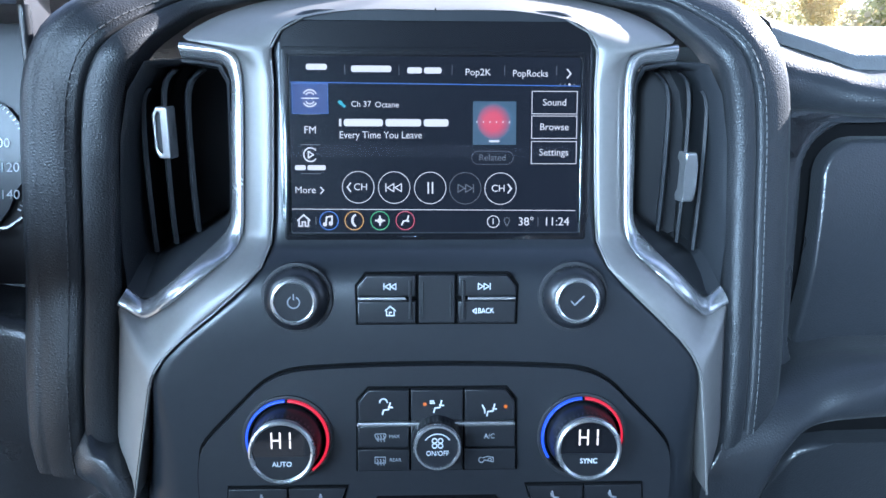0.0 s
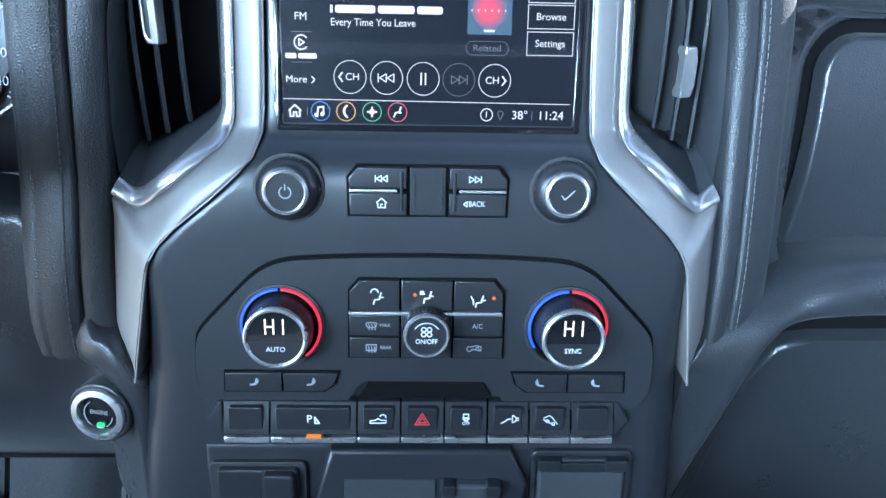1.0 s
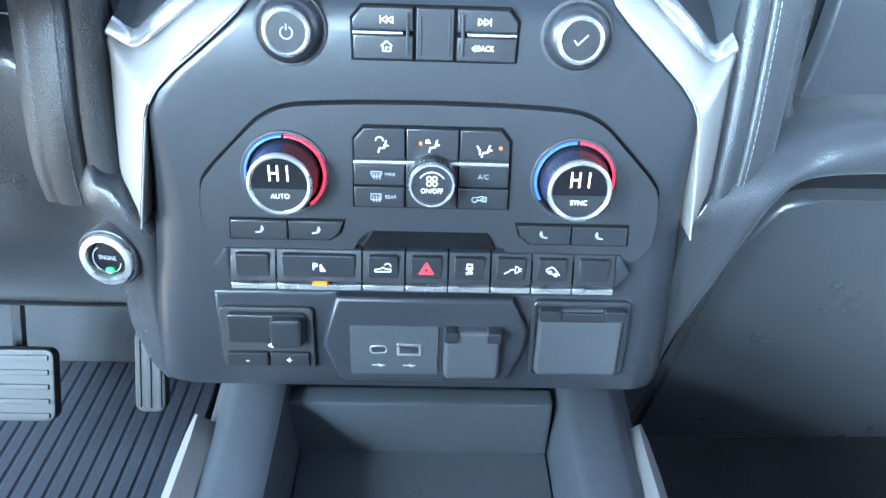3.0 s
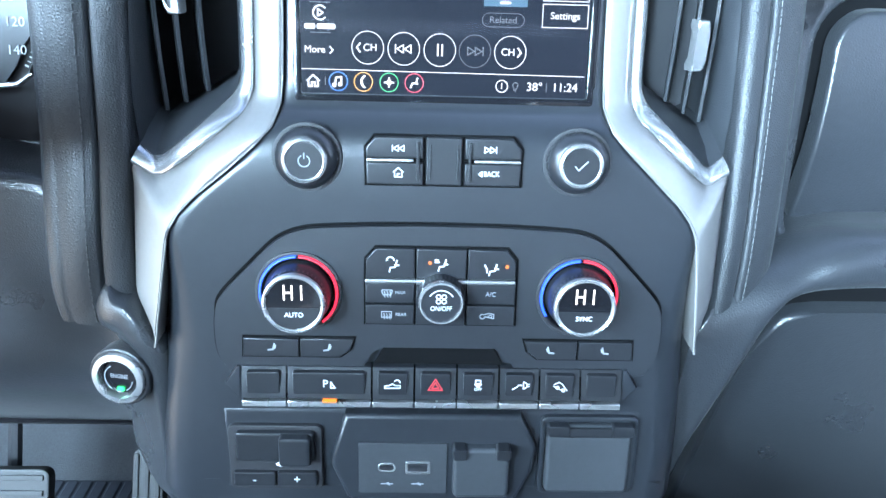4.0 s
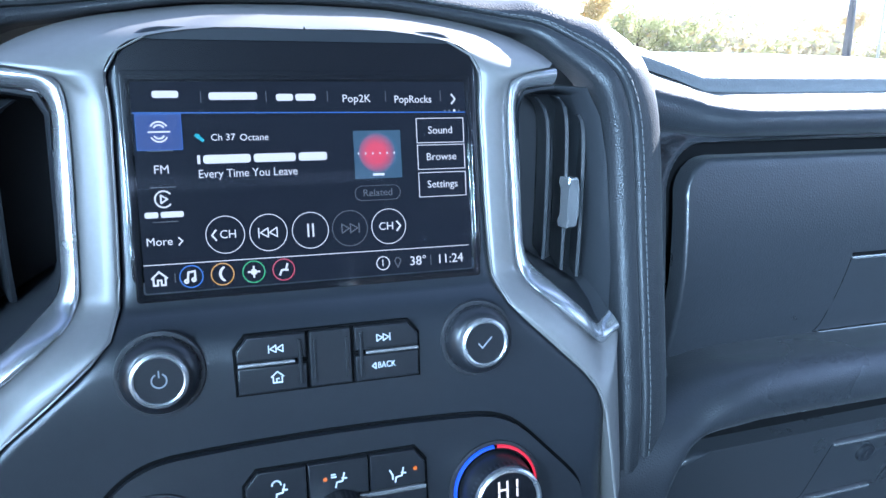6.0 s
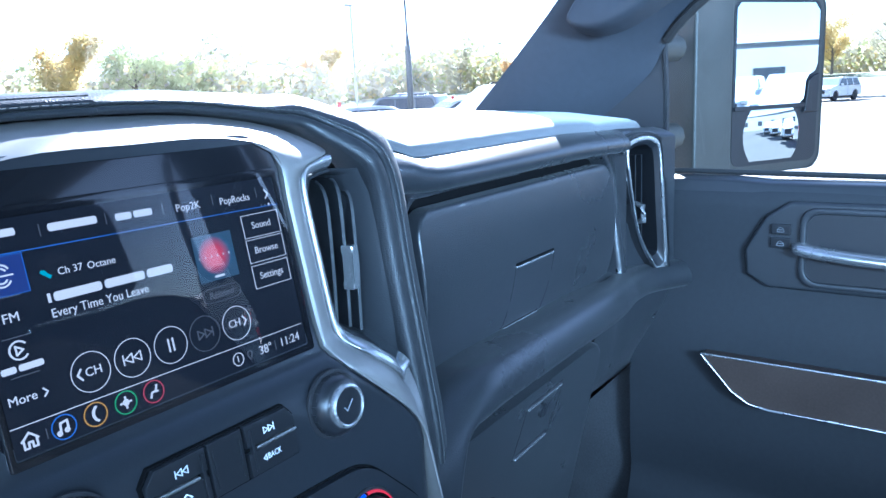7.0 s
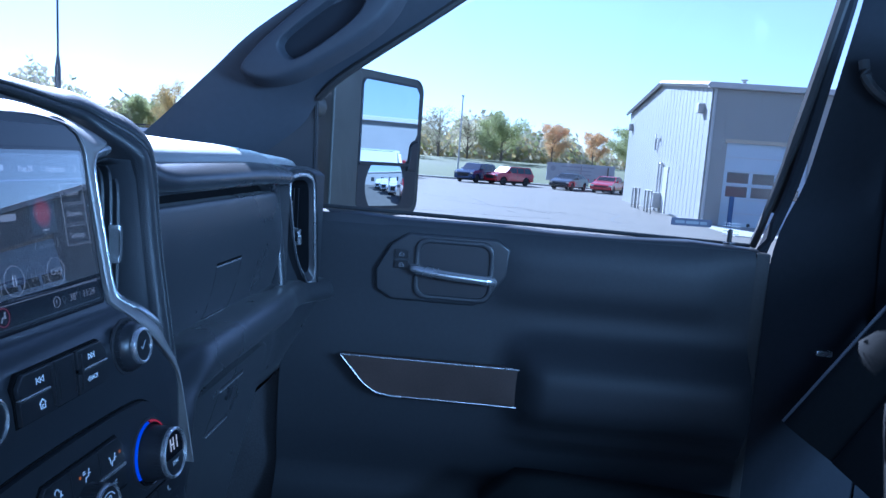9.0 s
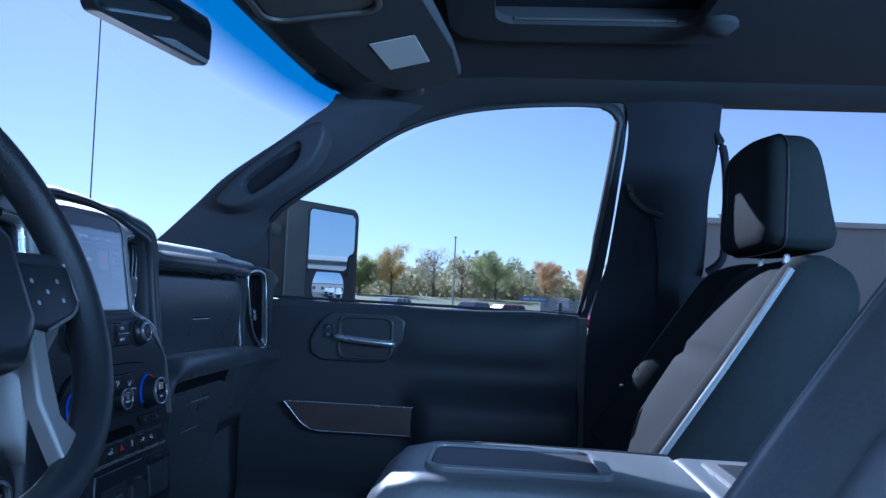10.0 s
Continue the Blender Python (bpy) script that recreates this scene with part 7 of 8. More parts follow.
# ---- seats ----
def seat(cx, dy, label, hide="seat"):
    s = empty("front_seat", (cx, 0.1 + dy, 1.05), label=label, category="seat", group="front seats")
    lean = Vector((0, -0.53, 0.85)).normalized()
    BF = Plane((cx, 0.120 + dy, 1.520), (-1, 0, 0), lean)     # face looks forward
    if BF.n.y < 0:
        BF = Plane((cx, 0.120 + dy, 1.520), (1, 0, 0), lean)

    half = [(0.0, 0.0), (0.05, 0.0), (0.10, 0.0), (0.135, -0.001), (0.147, -0.006), (0.152, -0.009), (0.157, -0.004), (0.170, 0.010), (0.190, 0.028), (0.210, 0.038), (0.228, 0.038), (0.243, 0.028), (0.254, 0.008), (0.260, -0.025), (0.261, -0.060), (0.255, -0.095), (0.238, -0.120), (0.205, -0.132), (0.12, -0.136), (0.0, -0.137)]
    ring = half + [(-x, h) for x, h in half[-2:0:-1]]
    rows = []
    for j in range(29):
        t = j / 28
        e = max(0, (t - 0.80) / 0.20)
        nar = (1.0 - 0.10 * max(0, (t - 0.45) / 0.55) ** 1.5) * (1 - 0.30 * e ** 2.2)
        flat = 1 - 0.45 * t
        row = []
        for x, h in ring:
            hh = (h * flat if h > 0 else h * (1.02 - 0.22 * t))
            if abs(x) < 0.148 and h > -0.01 and abs(t - 0.50) < 0.02:
                hh -= 0.006
            hh += 0.010 * math.sin(math.pi * t) * max(0, 1 - (x / 0.15) ** 2) * (1 if h > -0.01 else 0)
            hh = -0.06 + (hh + 0.06) * (1 - 0.55 * e ** 2.6) - 0.012 * e ** 2
            row.append(BF.p(x * nar, t * 0.482 - 0.05 - 0.012 * (abs(x) / 0.26) ** 2 * e, hh))
        rows.append(row)
    part("backrest", grid(rows, closed_v=True, caps=True), hide, s, "black leather backrest with stitched centre panel", angle=70)
    for k in (-1, 1):
        # wide pale piping paints the sunlit edge of the bolster
        part("piping", tube([BF.p(k * 0.2445 * (1.0 - 0.10 * max(0, (t - 0.45) / 0.55) ** 1.5), t * 0.470 - 0.05, 0.027 * (1 - 0.45 * t) + 0.0010) for t in [j / 22 for j in range(20)]], 0.0052, 8), "armrest", s, "raised stitched seam, painted pale as the sunlit bolster edge")
    hp = [(-0.128, 0.0), (-0.134, 0.03), (-0.128, 0.13), (-0.108, 0.170), (-0.05, 0.184), (0.05, 0.184), (0.108, 0.170), (0.128, 0.13), (0.134, 0.03), (0.128, 0.0), (0.09, -0.012), (-0.09, -0.012)]
    hp = [(p.x, p.y) for p in smoothline([(x * 1.03, q * 1.05, 0) for x, q in hp], 4, closed=True)]
    HF = Plane((cx, -0.100 + dy, 1.880), BF.ux, (0, -0.03, 1.0))
    rows = []
    for h, sc in ((-0.062, 0.55), (-0.060, 0.82), (-0.054, 0.92), (-0.042, 0.97), (-0.02, 1.0), (0.010, 1.0), (0.022, 0.995), (0.034, 0.975), (0.044, 0.935), (0.051, 0.87), (0.055, 0.74), (0.057, 0.5), (0.058, 0.2)):
        rows.append([HF.p(x * sc, 0.086 + (q - 0.086) * sc, h * (1.18 - 0.60 * max(0, q) / 0.184 if h < 0 else 1)) for x, q in hp])
    bm = grid(rows, closed_v=True, caps=True)
    part("headrest", bm, "seat", s, "padded black leather headrest", angle=75)
    part("headrest_face_seam", tube([HF.p(-0.062, q, 0.0575 - 0.9 * max(0, q - 0.14)) for q in (0.02, 0.06, 0.10, 0.14)], 0.0014, 5), "leather", s)
    part("headrest_seam", tube([HF.p(x * 1.004, 0.086 + (q - 0.086) * 1.004, 0.021) for x, q in hp], 0.0016, 5, closed=True), "leather", s)
    for x in (-0.06, 0.06):
        part("headrest_post", tube([HF.p(x, -0.06, -0.01), HF.p(x, 0.02, -0.01)], 0.006, 8), "chrome", s, "metal post")
    rows = []
    for j in range(12):
        t = j / 11
        y = 0.62 + dy - t * 0.58
        z = 1.372 - 0.030 * t + (-0.05 * max(0, (0.12 - t) / 0.12) ** 2)
        rows.append([(cx + x, y, z + dz) for x, dz in ((-0.255, -0.22), (-0.258, -0.02), (-0.24, 0.016), (-0.20, 0.012), (-0.16, -0.012), (0, -0.010), (0.16, -0.012), (0.20, 0.012), (0.24, 0.016), (0.258, -0.02), (0.255, -0.22))])
    part("cushion", grid(rows), "seat", s, "black leather seat cushion", angle=75)
    part("cushion_front", grid([[(cx + x, 0.62 + dy + d, z) for x in (-0.255, -0.15, 0, 0.15, 0.255)] for d, z in ((-0.002, 1.322), (0.012, 1.305), (0.010, 1.20))]), "leather", s)
    part("seat_base", box(cx - 0.22, 0.05 + dy, 1.06, cx + 0.22, 0.58 + dy, 1.20, 0.02), "dark", s)
    return s


seat(0.430, 0.0, "black leather passenger seat with padded headrest, partly sunlit")
# driver backrest takes the paler leather, its sky sheen put into colour
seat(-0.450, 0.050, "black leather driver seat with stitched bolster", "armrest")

# armrest console between the seats
ar = empty("armrest_console", (0, 0.30, 1.05), label="black leather armrest console with moulded tray and cup holder, sunlit", category="center console")
rows = []
secs = [(0.525, 1.472, 0.10), (0.532, 1.507, 0.115), (0.522, 1.540, 0.125), (0.500, 1.560, 0.130), (0.460, 1.569, 0.132), (0.35, 1.570, 0.132), (0.22, 1.568, 0.132), (0.148, 1.566, 0.132)]
for y, z, w in secs:
    rows.append([(x, y, z + dz) for x, dz in ((-w, -0.14), (-w - 0.002, -0.045), (-w + 0.006, -0.012), (-w + 0.022, -0.001), (-0.06, 0.0), (0, 0.001), (0.06, 0.0), (w - 0.046, -0.001), (w - 0.030, -0.012), (w - 0.022, -0.045), (w - 0.024, -0.14))])
# lid and rear section are black leather with sunlight put into the colour
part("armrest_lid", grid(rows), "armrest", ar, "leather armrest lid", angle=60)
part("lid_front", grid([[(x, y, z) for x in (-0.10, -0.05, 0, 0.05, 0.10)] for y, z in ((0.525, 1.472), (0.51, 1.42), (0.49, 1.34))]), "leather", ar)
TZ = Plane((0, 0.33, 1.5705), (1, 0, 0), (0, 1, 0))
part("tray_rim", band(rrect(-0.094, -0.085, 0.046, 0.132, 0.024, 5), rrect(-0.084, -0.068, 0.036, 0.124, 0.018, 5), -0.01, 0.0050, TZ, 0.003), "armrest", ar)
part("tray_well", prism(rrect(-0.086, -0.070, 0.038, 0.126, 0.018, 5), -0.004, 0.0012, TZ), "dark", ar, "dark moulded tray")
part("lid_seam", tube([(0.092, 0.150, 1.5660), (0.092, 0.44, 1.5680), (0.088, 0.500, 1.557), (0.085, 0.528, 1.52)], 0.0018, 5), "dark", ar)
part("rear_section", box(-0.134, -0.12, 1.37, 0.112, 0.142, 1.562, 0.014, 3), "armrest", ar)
part("cup_holder_plate", box(-0.128, -0.10, 1.556, 0.070, 0.112, 1.5660, 0.006), "satin", ar, "pale cup holder surround")
part("cup_holder_well", box(-0.112, -0.085, 1.560, 0.052, 0.096, 1.5670, 0.003), "dark", ar)
part("console_base", box(-0.125, -0.10, 1.06, 0.125, 0.45, 1.42, 0.01), "plastic", ar)


# ---- outside ----
asphalt = material("weathered_pale_asphalt", (0.138, 0.126, 0.102), 0.9, grain=0.6, scale=3.0, vary=0.16, stains=0.12)
grassm = material("autumn_grass", (0.105, 0.118, 0.032), 0.95, grain=0.5, scale=2, vary=0.3, stains=0.25)
metalw = material("white_wall_metal", (0.30, 0.30, 0.285), 0.55, grain=0.1, scale=6, vary=0.07, stains=0.5)
roofm = material("pale_roof_metal", (0.48, 0.48, 0.47), 0.5, vary=0.08, stains=0.4)
concrete = material("pale_concrete", (0.42, 0.41, 0.38), 0.9, grain=0.4, scale=5, vary=0.12, stains=0.6)
carglass = material("dark_car_glass", (0.03, 0.035, 0.04), 0.20, vary=0.0, spec=0.8)
tyre = material("tyre_rubber", (0.03, 0.03, 0.03), 0.8, vary=0.1, stains=5)
bark = material("grey_bark", (0.16, 0.13, 0.10), 0.95, grain=0.8, scale=8, vary=0.2, stains=2)


def leaf_material(name, color):
    m = material(name, color, 0.75, vary=0.35, stains=0.9)
    n, l = m.node_tree.nodes, m.node_tree.links
    b, thin, both = n["Principled BSDF"], n.new("ShaderNodeBsdfTranslucent"), n.new("ShaderNodeMixShader")
    thin.inputs["Color"].default_value = (*[c * 1.1 for c in color], 1)
    both.inputs[0].default_value = 0.5
    l.new(b.outputs[0], both.inputs[1])
    l.new(thin.outputs[0], both.inputs[2])
    l.new(both.outputs[0], n["Material Output"].inputs["Surface"])
    return m


structure("ground", grid([[(x, y, 0.0) for x in (-1500, -300, -60, 0, 60, 300, 1500)] for y in (-1500, -300, -60, 0, 60, 300, 1500)]), asphalt, "pale weathered asphalt lot", "ground", smooth=False)
bm = bmesh.new()
rng = random.Random(5)
for i in range(26):
    x, y, a = rng.uniform(8, 50), rng.uniform(-6, 14), rng.uniform(-0.5, 0.5) + (1.57 if i % 3 == 0 else 0)
    pts = [(x, y)]
    for j in range(14):
        a += rng.uniform(-0.35, 0.35)
        x, y = x + math.cos(a) * 0.6, y + math.sin(a) * 0.6
        pts.append((x, y))
    strokes(Plane((0, 0, 0.004), (1, 0, 0), (0, 1, 0)), [pts], 0.07, 0.0, 0.002, bm=bm)
part("pavement_crack_seal", bm, material("crack_sealant", (0.13, 0.13, 0.13), 0.8, vary=0.2, stains=2), None, "dark sealed cracks across the asphalt", smooth=False, category="pavement crack", kind="stuff")
structure("verge", grid([[(x, y, z) for y in range(-260, 261, 20)] for x, z in ((63, 0.01), (64, 0.12), (68, 0.55), (76, 1.35), (86, 1.75), (140, 1.9), (400, 1.9))]), grassm, "sloping autumn grass verge beyond the lot", "grass")
structure("verge_front", grid([[(x, y, z) for x in range(-200, 70, 20)] for y, z in ((66, 0.01), (67, 0.1), (74, 0.5), (90, 1.2), (160, 1.6), (400, 1.6))]), grassm, "grass verge ahead of the lot", "grass")
structure("kerb", box(62.6, -200, 0, 62.9, 200, 0.14, 0.03), concrete, "pale concrete kerb along the grass", "kerb")


# metal workshop
def workshop():
    b = empty("workshop_building", (36.6, -20, 0), label="white ribbed metal workshop with gable roof and overhead door", category="building")
    x0, x1, y0, y1, e, r = 28.0, 45.2, -7.0, -40.0, 5.20, 6.10
    GB = Plane((x1, y0, 0), (-1, 0, 0), (0, 0, 1))
    part("gable_wall", prism([(0, 0), (x1 - x0, 0), (x1 - x0, e), ((x1 - x0) / 2, r), (0, e)], -0.15, 0, GB), metalw, b, smooth=False)
    part("gable_wall", prism([(0, 0), (x1 - x0, 0), (x1 - x0, e), ((x1 - x0) / 2, r), (0, e)], -0.15, 0, Plane((x1, y1, 0), (-1, 0, 0), (0, 0, 1))), metalw, b, smooth=False)
    SW = Plane((x0, y0, 0), (0, -1, 0), (0, 0, 1))
    L = y0 - y1
    for a, c, z0, z1 in ((0.15, 0.75, 0, e), (3.75, 10.0, 0, e), (13.2, L, 0, e), (0.75, 3.75, 3.12, e), (10.0, 13.2, 3.6, e)):
        part("side_wall", prism(rect(a, z0, c, z1), -0.15, 0, SW), metalw, b, smooth=False)
    part("far_side_wall", box(x1 - 0.15, y1, 0, x1, y0 - 0.15, e), metalw, b, smooth=False)
    ribs = bmesh.new()
    for i in range(1, 28):
        x = i * 0.61
        top = e + (r - e) * (1 - abs(x - 8.6) / 8.6)
        prism(rect(x - 0.03, 0.1, x + 0.03, top - 0.1), 0, 0.007, GB, bm=ribs)
    for i in range(1, 53):
        x = i * 0.61
        lo = 3.2 if 0.7 < x < 3.8 else (3.7 if 9.9 < x < 13.3 else 0.1)
        prism(rect(x - 0.03, lo, x + 0.03, e - 0.1), 0, 0.007, SW, bm=ribs)
    part("wall_ribs", ribs, metalw, b, smooth=False, kind="stuff")
    for k in (-1, 1):
        xm, xe = (x0 + x1) / 2, (x0 - 0.25 if k < 0 else x1 + 0.25)
        part("roof_slope", grid([[(xm, y0 + 0.2, r + 0.10), (xe, y0 + 0.2, e + 0.06)], [(xm, y1, r + 0.10), (xe, y1, e + 0.06)]]), roofm, b, smooth=False)
        part("rake_trim", tube([(xm, y0 + 0.16, r + 0.02), (xe, y0 + 0.16, e - 0.03)], 0.11, 4), roofm, b)
    part("eave_gutter", box(x0 - 0.28, y1, e - 0.14, x0 - 0.02, y0 + 0.2, e + 0.08, 0.03), roofm, b)
    part("downspout", tube([(x0 - 0.08, y0 - 0.10, e - 0.1), (x0 - 0.08, y0 - 0.10, 0.05)], 0.06, 6), roofm, b)
    for a, w, hgt in ((0.75, 3.0, 3.12), (10.0, 3.2, 3.6)):
        d = part("overhead_door", prism(rect(a, 0, a + w, hgt), -0.13, -0.06, SW), material("pale_door_enamel", (0.48, 0.54, 0.60), 0.5, vary=0.06, stains=1), b, "pale sectional overhead door", smooth=False)
        for i in range(1, 6):
            part("section_joint", prism(rect(a, hgt * i / 6 - 0.012, a + w, hgt * i / 6 + 0.012), -0.06, -0.052, SW), roofm, d, smooth=False)
        for row in (2, 3):
            for i in range(3):
                part("door_pane", prism(rect(a + 0.15 + i * (w - 0.2) / 3, hgt * row / 6 + 0.35 - 0.26, a + (i + 1) * (w - 0.2) / 3, hgt * row / 6 + 0.48), -0.06, -0.05, SW), carglass, d, smooth=False)
        part("door_header", prism(rect(a - 0.08, hgt, a + w + 0.08, hgt + 0.14), -0.02, 0.05, SW), material("tan_header", (0.45, 0.40, 0.32), 0.6, vary=0.08, stains=2), b, smooth=False)
    part("walk_door", prism(rect(10.6, 0.0, 11.5, 2.1), -0.02, 0.04, GB), roofm, b, "grey steel walk door", smooth=False)
    for x, z in ((1.0, 4.35), (16.2, 4.4)):
        part("wall_lamp", prism(rrect(x - 0.18, z - 0.2, x + 0.18, z + 0.18, 0.05), 0, 0.25, GB, 0.05), roofm, b)
    part("conduit_loop", tube(smoothline([GB.p(9.9, 0.1, 0.1), GB.p(9.9, 2.1, 0.1), GB.p(10.05, 2.25, 0.1), GB.p(10.3, 2.25, 0.1), GB.p(10.45, 2.1, 0.1), GB.p(10.45, 0.3, 0.1)], 4), 0.035, 6), roofm, b)
    part("conduit_hood", tube(smoothline([GB.p(8.5, 2.9, 0.08), GB.p(8.6, 3.5, 0.12), GB.p(8.9, 3.6, 0.2), GB.p(9.1, 3.4, 0.2)], 4), 0.05, 6), roofm, b)
    part("gas_meter", box(34.6, -7.05, 0.2, 35.2, -6.6, 0.9, 0.05), roofm, b)
    for x in (35.8, 36.8, 33.6, 32.9):
        part("guard_rail", tube([(x, -6.2, 0), (x, -6.2, 1.0), (x + 0.7, -6.2, 1.0), (x + 0.7, -6.2, 0)], 0.04, 6), concrete, b)
    part("bollard", tube([(27.5, -8.0, 0), (27.5, -8.0, 1.15)], 0.09, 12), material("blue_bollard", (0.05, 0.09, 0.20), 0.6, vary=0.1, stains=4), b, "dark blue bollard")
    part("vent_stack", tube([(29.3, -8.5, 5.0), (29.3, -8.5, 5.55), (29.3, -8.5, 5.6)], [0.08, 0.08, 0.16], 10), roofm, b)
    part("apron", box(23.5, -14, 0.0, 28.0, -7.0, 0.03), concrete, b)


workshop()


def long_building(name, x0, y0, x1, y1, h, label):
    b = empty(name, ((x0 + x1) / 2, (y0 + y1) / 2, 0), label=label, category="building")
    part("wall", box(x0, y0, 0, x1, y1, h), metalw, b, smooth=False)
    part("roof", box(x0 - 0.3, y0 - 0.3, h, x1 + 0.3, y1 + 0.3, h + 0.35, 0.05), roofm, b)
    n = max(1, int((x1 - x0) / 6))
    for i in range(n):
        x = x0 + (i + 0.3) * (x1 - x0) / n
        part("window", box(x, y1 - 0.05, 1.2, x + 2.0, y1 + 0.04, 2.6), carglass, b, smooth=False)


long_building("dealer_building", -6, -62, 46, -50, 4.2, "long low cream dealership building behind the lot")


# ---- vehicles ----
def paint(name, c):
    return material(name, c, 0.25, vary=0.04, stains=2, coat=0.6)


SHAPES = {  # profile (y, z) from rear bumper over the roof to the nose, glass outline, wheel places
    "suv": (4.75, 1.93, 1.72, [(-2.35, 0.38), (-2.38, 0.75), (-2.30, 1.10), (-2.05, 1.68), (-1.95, 1.72), (0.35, 1.74), (0.55, 1.70), (1.15, 1.18), (2.10, 1.05), (2.32, 0.90), (2.37, 0.55), (2.30, 0.36)], [(-2.12, 1.12), (-1.92, 1.58), (-1.80, 1.64), (0.35, 1.65), (0.50, 1.60), (0.98, 1.14)], (-1.42, 1.42, 0.37)),
    "sedan": (4.75, 1.83, 1.45, [(-2.33, 0.40), (-2.37, 0.75), (-2.32, 0.98), (-1.75, 1.05), (-0.95, 1.42), (-0.70, 1.46), (0.25, 1.45), (0.45, 1.40), (1.15, 1.00), (2.05, 0.84), (2.32, 0.70), (2.37, 0.48), (2.30, 0.32)], [(-1.60, 1.04), (-0.92, 1.34), (-0.70, 1.38), (0.25, 1.37), (0.40, 1.32), (0.98, 0.98)], (-1.40, 1.42, 0.33)),
    "pickup": (5.85, 2.02, 1.92, [(-2.92, 0.55), (-2.93, 1.28), (-1.15, 1.28), (-1.08, 1.30), (-0.95, 1.85), (-0.80, 1.90), (0.55, 1.91), (0.75, 1.87), (1.35, 1.34), (2.60, 1.22), (2.88, 1.05), (2.92, 0.65), (2.86, 0.45)], [(-0.98, 1.34), (-0.86, 1.76), (-0.76, 1.80), (0.55, 1.81), (0.68, 1.77), (1.15, 1.32)], (-1.90, 1.90, 0.40)),
}


def vehicle(kind, col, label, at, yaw=0.0, size=1.0):
    L, W, H, prof, glass, (wr, wf, wrad) = SHAPES[kind]
    v = empty({"suv": "parked_suv", "sedan": "parked_sedan", "pickup": "parked_pickup"}[kind], (0, 0, 0), label=label, category="car" if kind != "pickup" else "pickup truck")
    low = []
    zb = prof[-1][1]
    for yc in (wf, wr):
        low += [(yc + (wrad + 0.07) * math.cos(radians(a)), wrad + (wrad + 0.07) * math.sin(radians(a))) for a in range(0, 181, 20)]
    outline = prof + [(y, max(z, 0.30)) for y, z in low]
    rows = []
    for f, inset, lean in ((-1.0, 0.0, 0.0), (-0.97, -0.04, 0.0), (-0.6, -0.06, 0), (0.6, -0.06, 0), (0.97, -0.04, 0.0), (1.0, 0.0, 0.0)):
        row = []
        for y, z in outline:
            tum = 1 - 0.16 * max(0, (z - H * 0.60) / (H * 0.4))
            cy = y * (1 - (0.03 if abs(f) > 0.9 and abs(y) > L * 0.42 else 0))
            row.append((f * W / 2 * tum, cy, z - (0.03 if abs(f) == 1.0 and z > H * 0.9 else 0)))
        rows.append(row)
    bm = grid(rows, closed_v=True)
    bmesh.ops.holes_fill(bm, edges=[e for e in bm.edges if e.is_boundary], sides=0)
    part("body", bm, col, v, angle=30)
    for k in (-1, 1):
        tumb = lambda z: k * (W / 2 * (1 - 0.16 * max(0, (z - H * 0.60) / (H * 0.4))) + 0.006)
        bm = bmesh.new()
        vs = [bm.verts.new((tumb(z), y, z)) for y, z in glass]
        bm.faces.new(vs)
        part("side_glass", bm, carglass, v, smooth=False)
        cols_ = [-0.55, 0.0] if kind != "suv" else [-1.15, -0.25]
        for yp in cols_:
            part("window_pillar", tube([(tumb(glass[0][1]), yp, glass[0][1]), (tumb(H * 0.93), yp + 0.02, H * 0.93)], 0.035, 4), col, v)
        part("door_seam", box(min(tumb(0.7), tumb(0.7) + k * 0.004), cols_[1] - 0.01, 0.42, max(tumb(0.7), tumb(0.7) + k * 0.004), cols_[1] + 0.01, glass[0][1]), "dark", v, smooth=False)
        part("door_mirror", box(min(k * W / 2, k * (W / 2 + 0.18)), glass[-1][0] - 0.30, glass[-1][1] - 0.02, max(k * W / 2, k * (W / 2 + 0.18)), glass[-1][0] - 0.16, glass[-1][1] + 0.16, 0.03), col, v)
        part("headlight", box(k * W * 0.42 - 0.16, L / 2 - 0.16, prof[-3][1] - 0.12, k * W * 0.42 + 0.10, L / 2 - 0.03, prof[-3][1] + 0.04, 0.03), "chrome", v, "clear headlight")
        part("tail_light", box(k * W * 0.44 - 0.10, -L / 2 - 0.01, prof[1][1], k * W * 0.44 + 0.08, -L / 2 + 0.14, prof[1][1] + 0.28, 0.02), "redp", v, "red tail light")
        for yc in (wr, wf):
            WP = Plane((k * (W / 2 - 0.02), yc, wrad), (0, k, 0), (0, 0, 1))
            wh = part("wheel", lathe([(wrad * 0.70, -0.20), (wrad, -0.18), (wrad, -0.02), (wrad * 0.92, 0.0), (wrad * 0.68, 0.0)], WP, 0, 0, 24), tyre, v)
            part("rim", lathe([(wrad * 0.68, -0.03), (wrad * 0.62, 0.002), (wrad * 0.30, -0.02), (0.03, -0.005)], WP, 0, 0, 20), "satin", wh, "silver wheel rim")
    wsy = [(glass[-1][0] + 0.10, glass[-1][1] + 0.02), (glass[-2][0] + 0.06, H * 0.955)]
    part("windscreen", grid([[(f * W * (0.44 if i == 0 else 0.37), y + 0.03, z + 0.02) for f in (-1, 0, 1)] for i, (y, z) in enumerate(wsy)]), carglass, v)
    rwy = [(prof[2][0] + 0.02, glass[0][1]), (glass[1][0] - 0.06, glass[1][1])] if kind != "pickup" else [(-1.06, 1.36), (-0.93, 1.80)]
    part("rear_glass", grid([[(f * W * (0.42 if i == 0 else 0.36), y - 0.05, z) for f in (-1, 0, 1)] for i, (y, z) in enumerate(rwy)]), carglass, v)
